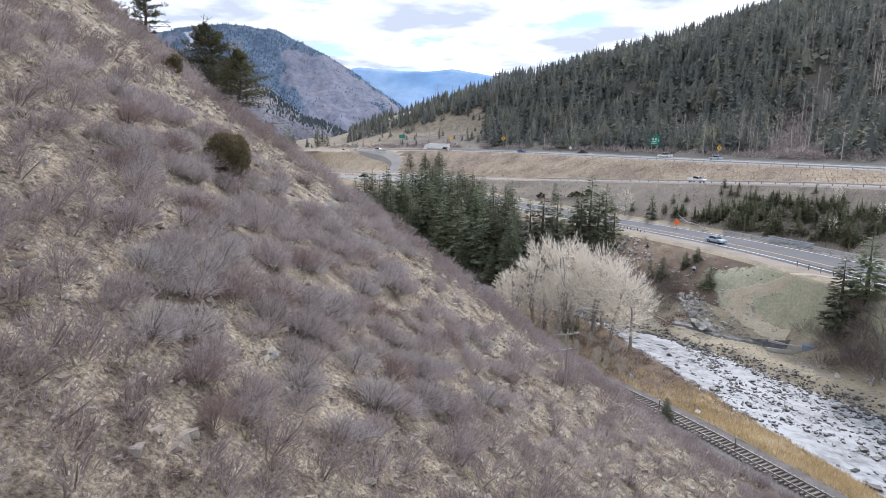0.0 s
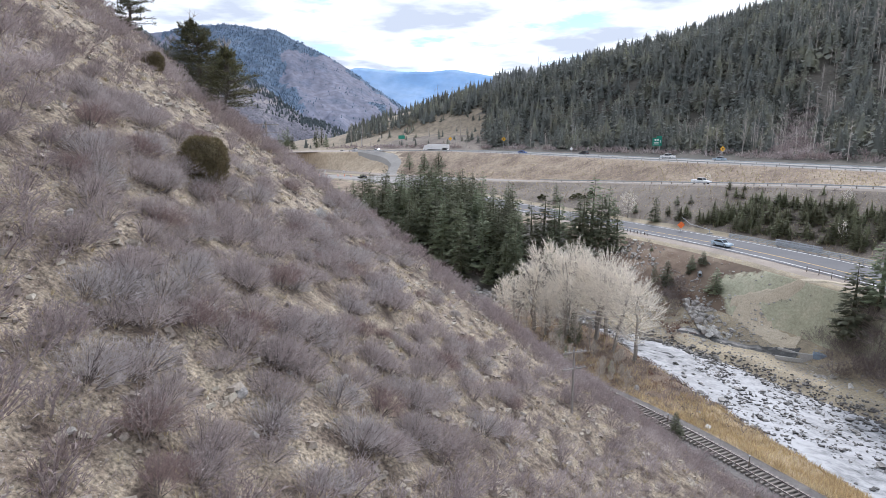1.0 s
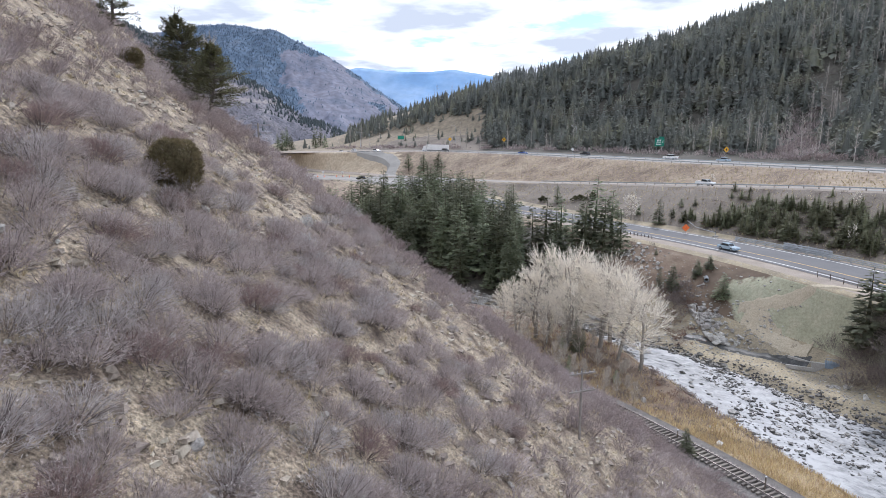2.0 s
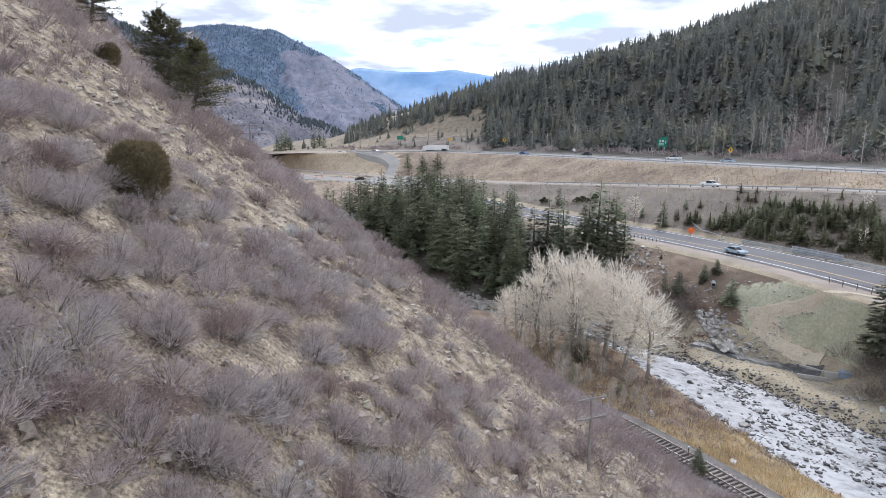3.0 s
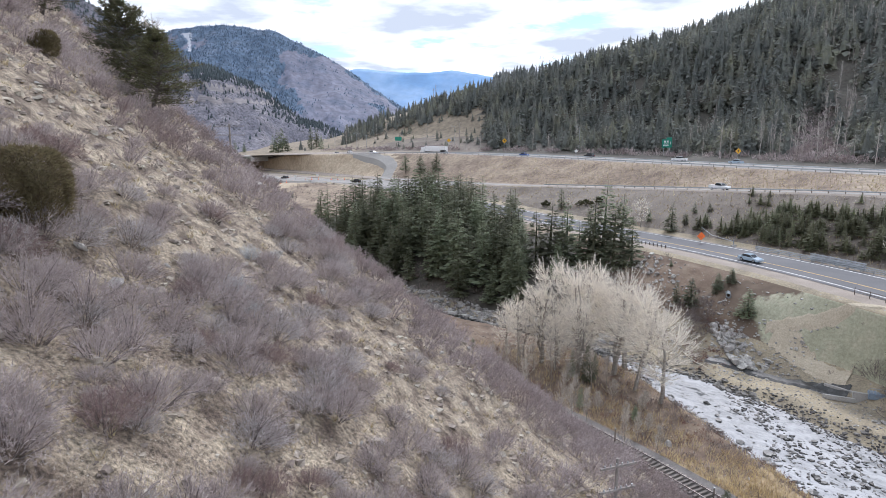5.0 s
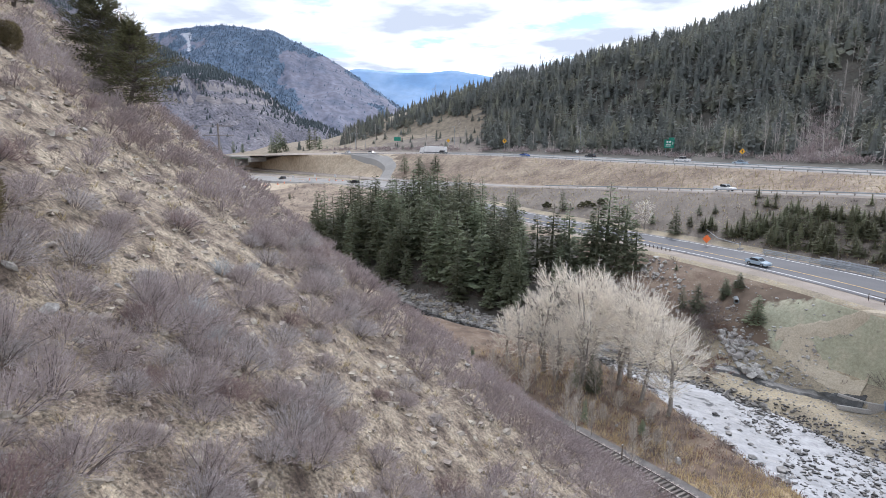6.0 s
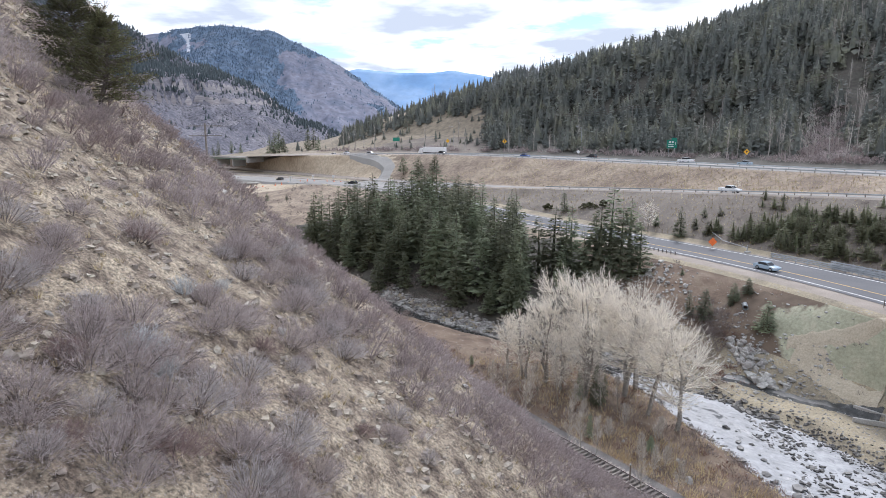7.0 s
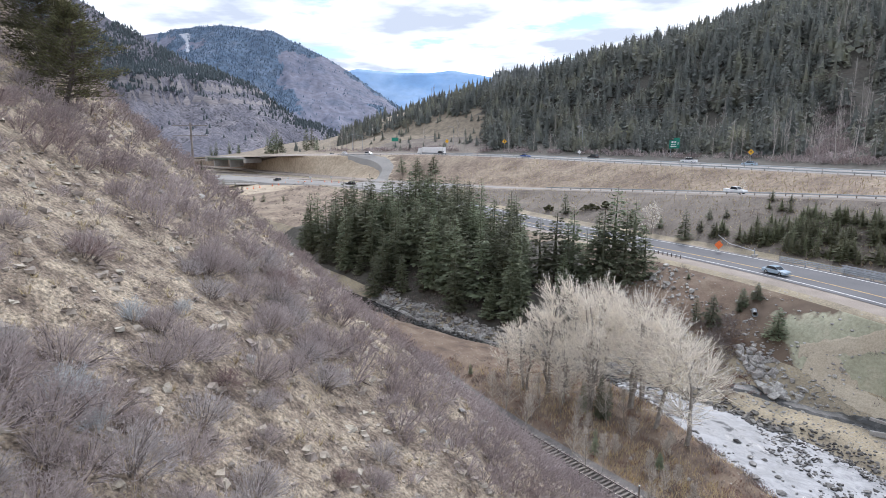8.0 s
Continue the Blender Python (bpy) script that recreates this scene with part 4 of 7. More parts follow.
def sapling(x, y, h, seed, wide=0.26):
    """Slender young tree: one stem, steep side branches that make a feathery pointed plume."""
    rng = np.random.default_rng(seed)
    ob = empty("cottonwood_sapling", pose(x, y, gz(x, y) - 0.05, rng.normal() * 3, rng.normal() * 3, seed * 40), "slender leafless cottonwood sapling beside the railway", "tree", "saplings by the railway")
    part("trunk", mesh_of("trunk", *spikes(np.array([[0, 0, -0.1]]), np.array([[0.02 * h, 0, h * 0.97]]), 0.012 * h, 0.01), [M_PALEBARK]), None, ob)
    n = 70
    f = 0.10 + 0.85 * rng.random(n) ** 0.9
    a = rng.random(n) * 6.283
    L = h * wide * (1.25 - f) * (0.5 + 0.7 * rng.random(n)) * 1.6
    d = unit(np.stack([np.cos(a), np.sin(a), 0.8 + 0.6 * rng.random(n) + 0.8 * f], 1))
    p = np.stack([0.02 * h * f, 0 * f, h * f * 0.9], 1)
    part("limb_crown", mesh_of("limb_crown", *spikes(p, p + d * L[:, None], 0.008, 0.004), [M_SAPLING]), None, ob)
    per = 18
    m = n * per
    pp = np.repeat(p, per, 0) + np.repeat(d * L[:, None], per, 0) * (0.25 + 0.75 * rng.random((m, 1)))
    dd = unit(np.repeat(d, per, 0) + rng.normal(size=(m, 3)) * 0.55 + [0, 0, 0.15])
    part("twig_cloud", mesh_of("twig_cloud", *blades(pp, dd, 0.18 + 0.34 * rng.random(m), 0.018, rng), [M_SAPLING]), None, ob)


def cottonwoods():
    # (x, y, height, width, share of bare stem, lean)
    for k, (x, y, h, w, clear, lean) in enumerate([(29.6, 96.3, 15.2, 1.12, 0.28, 0.03), (27.1, 100.5, 17.5, 1.15, 0.32, 0.06), (25.6, 105.5, 18.5, 1.1, 0.34, 0.05), (21.5, 107.5, 19.0, 0.95, 0.36, 0.02), (18.2, 111.0, 18.5, 0.8, 0.34, -0.04), (15.4, 108.5, 14.5, 0.9, 0.26, -0.03), (12.4, 108.5, 12.0, 0.9, 0.2, -0.03), (23.5, 112, 17.5, 0.95, 0.36, 0.02), (19.8, 103.5, 14.0, 0.85, 0.25, 0.0), (28.5, 108, 15.5, 1.1, 0.34, 0.08), (10.6, 113, 9.5, 0.9, 0.15, 0.0), (17.0, 104.8, 10.5, 0.85, 0.15, 0.0)]):
        cottonwood(x + 0.8, y, h * 0.91, 500 + k, w * 1.08, int(330 + 6 * (h - 15) * w), "tall leafless cottonwood with pale twigs by the river", clear * 0.75, lean, 0.027, 19, 1 if h < 12 or k == 0 else 2)
    # saplings along the railway and under the tall trees
    for k, (x, y, h, w) in enumerate([(13.0, 100.2, 5.6, 0.3), (16.8, 101.6, 6.4, 0.3), (22.0, 99.3, 5.8, 0.3), (16.7, 87.6, 5.2, 0.24), (18.6, 87.9, 4.6, 0.2), (24, 96, 3.0, 0.3), (19, 96, 3.4, 0.26), (11.8, 96.5, 5.5, 0.24), (23.5, 88, 3.4, 0.22), (26.5, 92, 2.4, 0.32), (28, 94.6, 2.2, 0.34), (21, 92, 2.6, 0.3), (10, 101.5, 6, 0.26), (8.6, 104, 5, 0.26), (24.6, 80.5, 3.6, 0.2), (14.6, 103.9, 5, 0.3), (15.9, 90.5, 5.4, 0.2), (20.8, 79.9, 5.5, 0.18), (20.2, 101.7, 5, 0.28), (12.3, 105, 6, 0.28), (18.4, 99.2, 3.6, 0.3), (24.6, 101.4, 4.2, 0.28), (23.4, 84, 3.4, 0.2), (25.5, 86, 2.6, 0.26)]):
        sapling(x, y, h, 540 + k, w)


cottonwoods()


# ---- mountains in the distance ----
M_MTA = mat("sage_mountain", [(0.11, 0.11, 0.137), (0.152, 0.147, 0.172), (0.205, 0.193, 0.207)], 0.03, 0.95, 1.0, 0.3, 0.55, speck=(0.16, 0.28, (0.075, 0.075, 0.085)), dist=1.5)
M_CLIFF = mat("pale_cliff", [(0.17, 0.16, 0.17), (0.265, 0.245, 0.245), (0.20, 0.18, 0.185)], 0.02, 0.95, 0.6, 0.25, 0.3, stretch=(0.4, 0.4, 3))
# wooded mountain and its scree: blue distance haze put into the base colours
M_MTB = mat("hazed_wooded_mountain", [(0.075, 0.118, 0.18), (0.095, 0.142, 0.208), (0.13, 0.168, 0.23)], 0.012, 0.95, 0.8, 0.06, 0.45)
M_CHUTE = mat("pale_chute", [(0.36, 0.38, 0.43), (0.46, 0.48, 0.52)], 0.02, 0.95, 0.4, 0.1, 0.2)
M_MTS = mat("hazed_mountain_scree", [(0.115, 0.135, 0.19), (0.16, 0.168, 0.22), (0.215, 0.215, 0.265)], 0.012, 0.95, 0.8, 0.05, 0.3)
# farthest mountain: painted the blue of the haze in front of it
M_MTC = mat("hazed_mountain", [(0.15, 0.29, 0.52), (0.19, 0.34, 0.57), (0.34, 0.47, 0.66)], 0.0016, 1.0, 0.0, 0.01, 0.1)
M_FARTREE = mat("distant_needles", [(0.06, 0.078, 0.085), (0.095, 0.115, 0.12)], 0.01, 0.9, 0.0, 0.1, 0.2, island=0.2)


# needles tinted blue: the haze of distance painted into their colour
M_HAZETREE = mat("hazed_needles", [(0.085, 0.13, 0.195), (0.12, 0.17, 0.235)], 0.006, 0.9, 0.0, 0.1, 0.2, island=0.2)


def massif(name, crest, y0, y1, foot, material, nx, ny, rough, label, x0, x1, seed, extra=None, zones=None):
    """A mountain whose crest height is a function of x, rising from y0 to y1 and falling behind."""
    x = np.linspace(x0, x1, nx)
    f = np.concatenate([np.linspace(0, 1, ny), np.linspace(1.08, 1.5, 5)])
    X = np.repeat(x[:, None], len(f), 1)
    Y = y0 + (y1 - y0) * f[None] + 0 * X
    k = np.where(f <= 1, f ** 1.3, np.maximum(0, 1 - 1.2 * (f - 1)))
    H = crest(X)
    ridges = fbm(X / rough, Y / (rough * 2.2), seed, 5, 0.55)
    Z = foot + (H - foot) * k[None] + np.maximum(0.12, np.sin(np.pi * np.clip(f, 0, 1)))[None] * ridges * (y1 - y0) * 0.11
    if extra:
        Z = extra(X, Y, Z)
    i = np.arange(X.size).reshape(X.shape)
    quads = np.stack([i[:-1, :-1], i[1:, :-1], i[1:, 1:], i[:-1, 1:]], -1).reshape(-1, 4)
    mats = material if isinstance(material, list) else [material]
    idx = None
    if zones:
        idx = zones(X[:-1, :-1], Y[:-1, :-1], f[None, :-1] + 0 * X[:-1, :-1]).astype(int).ravel()
    ob = new(name, mesh_of(name, np.stack([X, Y, Z], -1).reshape(-1, 3), quads, mats, idx, len(mats) == 1 or zones is not None))
    tagged(ob, label, "mountain", "", "structure")
    return X, Y, Z


def mountains():
    rng = np.random.default_rng(77)

    cliffs = []

    def ledges(X, Y, Z):
        # two bands of cliff part-way up
        band = np.zeros(X.shape, bool)
        for lo, hgt in ((72, 12), (88, 17)):
            lo = lo + 14 * fbm(X / 120, Y * 0 + 1.5, 13, 3)
            band |= (Z > lo - 0.5) & (Z < lo + 2.6) & (fbm(X / 30, Z / 9, 49, 3) > -0.18)
            Z = Z + hgt * (0.55 + 0.9 * fbm(X / 25, Y * 0 + lo * 0.02, 47, 3)) * np.clip((Z - lo) / 2.5, 0, 1) * np.clip(1 - (Z - lo) / 45, 0, 1)
        cliffs.append(band)
        return Z
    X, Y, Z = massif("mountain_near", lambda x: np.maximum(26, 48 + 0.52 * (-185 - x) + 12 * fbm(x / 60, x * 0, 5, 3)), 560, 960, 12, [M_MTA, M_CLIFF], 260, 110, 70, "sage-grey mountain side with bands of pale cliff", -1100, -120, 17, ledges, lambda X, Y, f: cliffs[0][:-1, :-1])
    n = 60000
    i, j = rng.integers(0, 260, n), rng.integers(16, 111, n)
    line = 88 + 30 * fbm(X[i, j] / 60, Y[i, j] / 60, 23, 3)
    crest = np.clip((j - 82) / 19, 0, 1)
    keep = rng.random(n) < np.maximum(np.clip((Z[i, j] - line) / 14, 0.012, 1), 0.8 * crest) * np.clip(0.75 + 1.2 * fbm(X[i, j] / 30, Y[i, j] / 30, 29, 3), 0.1, 1)
    i, j = i[keep], j[keep]
    cone = [dot_tree(480 + s, 1) for s in range(5)]
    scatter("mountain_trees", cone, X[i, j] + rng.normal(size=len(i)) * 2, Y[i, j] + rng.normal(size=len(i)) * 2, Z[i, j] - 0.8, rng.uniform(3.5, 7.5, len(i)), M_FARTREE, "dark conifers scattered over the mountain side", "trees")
    def bare(X, Y, f):
        # open scree on the shoulder and beside the top, and one pale chute
        side = X / (Y - 30)
        k = 1.5 * fbm(X / 130, Y / 260, 27, 5, 0.66) + np.clip((side + 0.265) * 9, -0.5, 0.55) - 1.3 * np.clip((f - 0.9) / 0.1, 0, 1)
        k = np.maximum(k, 0.5 - np.abs(side + 0.445) * 9 - np.abs(f - 0.86) * 4 + 1.2 * fbm(X / 40, Y / 80, 28, 3))
        mid = -0.396 + 0.004 * fbm(Y / 60, X * 0, 3, 2)
        wide = 0.0022 + 0.006 * np.clip((f - 0.86) / 0.1, 0, 1)
        chute = (np.abs(side - mid + 0.5 * wide) < wide) & (f > 0.77) & (f < 0.95)
        return np.where(chute, 2, k > 0.12)
    px = np.array([0, 150, 260, 340, 400, 470, 510, 590, 650, 700, 760, 900], float)
    py = np.array([120, 85, 60, 48, 45, 48, 54, 97, 137, 170, 215, 262], float)
    D = 2500.0
    cx, cz = 2 + (px - 784) / 1092 * D, 39 + (231 - py) / 1092 * D
    X, Y, Z = massif("mountain_wooded", lambda x: np.interp(x, cx, cz) - 30 + 10 * fbm(x / 60, 0 * x, 9, 4), 1500, D, -40, [M_MTB, M_MTS, M_CHUTE], 420, 120, 260, "wooded mountain with pale scree, tinted blue-grey for haze", -1900, 300, 33, None, bare)
    n = 46000
    i, j = rng.integers(0, 420, n), rng.integers(30, 121, n)
    open_face = bare(X[i, j], Y[i, j], (j / 119.0))
    keep = rng.random(n) < np.where(open_face == 0, 0.85, np.where(open_face == 1, 0.05, 0))
    i, j = i[keep], j[keep]
    scatter("mountain_wood", cone, X[i, j] + rng.normal(size=len(i)) * 3, Y[i, j] + rng.normal(size=len(i)) * 5, Z[i, j] - 1, rng.uniform(4, 8.5, len(i)), M_HAZETREE, "conifer woods on the distant mountain, tinted blue for haze", "trees")
    px = np.array([500, 640, 690, 750, 800, 850, 890, 960, 1100], float)
    py = np.array([150, 121, 126, 128, 124, 133, 140, 150, 170], float)
    D = 4300.0
    dx, dzz = 2 + (px - 784) / 1092 * D, 39 + (231 - py) / 1092 * D
    massif("mountain_blue", lambda x: np.interp(x, dx, dzz) - 22 + 8 * fbm(x / 90, 0 * x, 11, 3), 3300, D, -60, M_MTC, 120, 30, 500, "mountain far down the valley, painted in haze blue", -1500, 1400, 43)


mountains()


# ---- solids ----
def box(cx, cy, cz, sx, sy, sz, bm=None, rot=0.0, bevel=0.0):
    bm = bm or bmesh.new()
    r = bmesh.ops.create_cube(bm, size=1.0, matrix=Matrix.Translation((cx, cy, cz)) @ Matrix.Rotation(rot, 4, "Z") @ Matrix.Diagonal((sx, sy, sz, 1)))
    if bevel:
        es = list({e for v in r["verts"] for e in v.link_edges})
        bmesh.ops.bevel(bm, geom=es, offset=bevel, segments=1, affect="EDGES")
    return bm


def tube(p, q, r, bm=None, n=8, r2=None):
    bm = bm or bmesh.new()
    p, q = Vector(p), Vector(q)
    d = q - p
    m = Matrix.Translation((p + q) / 2) @ d.to_track_quat("Z", "Y").to_matrix().to_4x4()
    bmesh.ops.create_cone(bm, cap_ends=True, segments=n, radius1=r, radius2=r if r2 is None else r2, depth=d.length, matrix=m)
    return bm


def to_mesh(name, bm, material):
    me = bpy.data.meshes.new(name)
    bm.to_mesh(me)
    bm.free()
    me.materials.append(material)
    return me


def heading(line, y):
    """Angle about z that turns the y axis along the line."""
    return math.atan2(-(line(y + 1.0) - line(y - 1.0)), 2.0)


def rock_mesh(seed, flat=0.7, sub=1):
    rng = np.random.default_rng(seed)
    bm = bmesh.new()
    bmesh.ops.create_icosphere(bm, subdivisions=sub, radius=1.0)
    s = Vector((0.8 + 0.5 * rng.random(), 0.65 + 0.4 * rng.random(), flat * (0.7 + 0.5 * rng.random())))
    # planes that cut the ball into facets
    cuts = [(Vector(rng.normal(size=3)).normalized(), 0.42 + 0.3 * rng.random()) for _ in range(10)]
    for v in bm.verts:
        for n, d in cuts:
            k = v.co.dot(n) - d
            if k > 0:
                v.co -= n * k
        v.co += Vector(rng.normal(size=3)) * 0.03
        v.co = Vector((v.co.x * s.x, v.co.y * s.y, v.co.z * s.z))
    return bm


def rock_arrays(seed, flat=0.7, sub=1):
    bm = rock_mesh(seed, flat, sub)
    bmesh.ops.triangulate(bm, faces=bm.faces)
    bm.verts.index_update()
    v = np.array([tuple(q.co) for q in bm.verts])
    f = np.array([[q.index for q in t.verts] for t in bm.faces])
    bm.free()
    return v, f


ROCKS = [to_mesh("boulder", rock_mesh(600 + s, 0.75, 2), M_ROCK) for s in range(8)]


def boulder(x, y, size, k, rng, label, group, name="boulder", mesh=None, lift=0.25):
    ob = new(name, mesh or ROCKS[k % 8])
    ob.matrix_basis = Matrix.LocRotScale((x, y, gz(x, y) + size * lift), Euler((rng.normal() * 0.3, rng.normal() * 0.3, rng.random() * 6.28)), (size, size, size))
    return tagged(ob, label, "rock", group)


# ---- the hillside ----
def pine(x, y, h, w, seed, lean, label, material, boughs=95, bare=0.1, dead=0):
    """Old wind-shaped conifer: crooked trunk, long level boughs with flat sprays, and dead pale tops."""
    rng = np.random.default_rng(seed)
    ob = empty("pine_tree", pose(x, y, gz(x, y) - 0.15), label, "tree")
    f = np.linspace(0, 1, 9)
    bow = np.stack([lean * h * f ** 1.3 + 0.05 * h * np.sin(4 * f), 0.03 * h * np.sin(5 * f + seed), h * 0.96 * f], 1)
    r = h * 0.034 * (1 - 0.88 * f)
    st = [spikes(bow[:-1], bow[1:], r[:-1], r[1:])]
    g = bare + (0.97 - bare) * rng.random(boughs) ** 0.9
    a = rng.random(boughs) * 6.283
    root = np.stack([np.interp(g, f, bow[:, k]) for k in range(3)], 1)
    L = w * 0.5 * (np.sin(np.pi * np.clip(0.3 + 0.7 * g, 0, 1)) ** 0.85) * (0.4 + 0.7 * rng.random(boughs))
    out = np.stack([np.cos(a), np.sin(a), 0.12 + 0.5 * g * rng.random(boughs) - 0.1 * (1 - g)], 1)
    tip = root + out * L[:, None]
    st.append(spikes(root, tip, h * 0.006, h * 0.002))
    part("trunk", mesh_of("trunk", *join(st), [M_BARK]), None, ob)
    per = 58
    n = boughs * per
    k = np.repeat(np.arange(boughs), per)
    at = 0.3 + 0.72 * rng.random(n) ** 0.8
    side = np.stack([-np.sin(a), np.cos(a), 0 * a], 1)
    p = root[k] + (tip - root)[k] * at[:, None] + side[k] * (rng.normal(size=n) * 0.2 * L[k] * (1.2 - at))[:, None] + np.stack([0 * at, 0 * at, rng.normal(size=n) * 0.05 * w * 0.4], 1)
    d = unit(out[k] * 0.8 + side[k] * rng.normal(size=(n, 1)) * 0.7 + np.stack([0 * at, 0 * at, 0.25 + 0.3 * rng.normal(size=n)], 1))
    part("crown", mesh_of("crown", *blades(p, d, (0.16 + 0.24 * rng.random(n)) * h / 8, 0.085 * h / 8, rng), [material]), None, ob)
    if dead:
        k = np.argsort(-g)[:dead]
        q = root[k] + unit(out[k] + [0, 0, 0.9]) * (L[k] + 0.12 * h)[:, None]
        m = np.repeat(q, 4, 0) * 0.75 + np.repeat(root[k], 4, 0) * 0.25
        tw = unit(rng.normal(size=(4 * dead, 3)) + [0, 0, 0.6])
        part("dead_wood", mesh_of("dead_wood", *join([spikes(root[k], q, 0.05, 0.015), spikes(m, m + tw * 0.8, 0.02, 0.006)]), [M_WOODPALE]), None, ob, "bleached dead branches")
    return ob


def juniper(x, y, h, w, seed, lean=0.1, clumps=16, dense=330, name="juniper_tree", label="dark green juniper tree on the steep slope", trunk=True, bottom=0.18, leaf=0.11, material=None):
    """Ragged evergreen: a leaning trunk and limbs that end in tufts of scale leaves."""
    rng = np.random.default_rng(seed)
    z = gz(x, y)
    ob = empty(name, pose(x, y, z - 0.1, 0, 0, 0), label, "tree")
    cs, rs = [], []
    for k in range(clumps):
        f = (k + 0.5) / clumps
        a = k * 2.4 + rng.random()
        r = w * 0.5 * (math.sin(math.pi * min(1, 0.25 + 0.8 * f)) ** 0.7) * (0.35 + 0.6 * rng.random())
        cs.append((lean * h * f + math.cos(a) * r, math.sin(a) * r, h * (bottom + (0.95 - bottom) * f)))
        rs.append(w * (0.12 + 0.09 * rng.random()) * (1.15 - 0.5 * f))
    cs, rs = np.array(cs), np.array(rs)
    if trunk:
        base = np.array([[0, 0, -0.2]])
        mid = np.array([[lean * h * 0.4, 0, h * 0.4]])
        top = np.array([[lean * h * 0.8, 0, h * 0.85]])
        st = [spikes(base, mid, h * 0.028, h * 0.02), spikes(mid, top, h * 0.02, h * 0.006)]
        f = np.clip(cs[:, 2] / h - 0.15, 0.02, 0.8)
        root = np.stack([lean * h * f, 0 * f, h * f], 1)
        st.append(spikes(root, cs, h * 0.009, h * 0.003))
        part("trunk", mesh_of("trunk", *join(st), [M_BARK]), None, ob)
    n = clumps * dense
    c, r = np.repeat(cs, dense, 0), np.repeat(rs, dense)
    d = unit(rng.normal(size=(n, 3)))
    p = c + d * (r * (0.35 + 0.6 * rng.random(n) ** 0.6))[:, None] * [1, 1, 0.45]
    out = unit(d + [0, 0, 0.35] + rng.normal(size=(n, 3)) * 0.35)
    v, f = blades(p, out, leaf * (0.7 + 0.9 * rng.random(n)) * 1.4, leaf * 0.9, rng)
    part("crown", mesh_of("crown", v, f, [material or M_JUNIPER]), None, ob)
    return ob


def dome_bush(x, y, h, r, seed, label):
    """Dense evergreen dome of upright sprays."""
    rng = np.random.default_rng(seed)
    ob = empty("juniper_bush", pose(x, y, gz(x, y) - 0.15, 0, 8, 0), label, "bush")
    n = int(6000 * r * r)
    t = rng.random(n) * 6.283
    zz = rng.random(n) ** 0.8
    lobe = 1 + 0.10 * np.sin(3 * t + seed) + 0.08 * np.sin(7 * t)
    rad = r * lobe * np.sqrt(np.clip(1 - (np.abs(zz - 0.42) / 0.62) ** 2.4, 0.02, 1)) * (0.78 + 0.24 * rng.random(n))
    p = np.stack([np.cos(t) * rad, np.sin(t) * rad, zz * h * 0.92], 1)
    d = unit(np.stack([np.cos(t) * 0.7, np.sin(t) * 0.7, 0.6 + 0 * t], 1) + rng.normal(size=(n, 3)) * 0.7)
    part("foliage", mesh_of("foliage", *blades(p, d, 0.12 + 0.2 * rng.random(n), 0.035, rng), [M_OLIVE]), None, ob)
    core = bmesh.new()
    bmesh.ops.create_icosphere(core, subdivisions=3, radius=1.0)
    for q in core.verts:
        k = 0.66 + 0.10 * noise.noise(q.co * 2.5 + Vector((seed, 0, 0)))
        q.co = Vector((q.co.x * r * k, q.co.y * r * k, h * 0.45 + q.co.z * h * 0.47 * k))
    part("core", core, M_OLIVE, ob)
    return ob


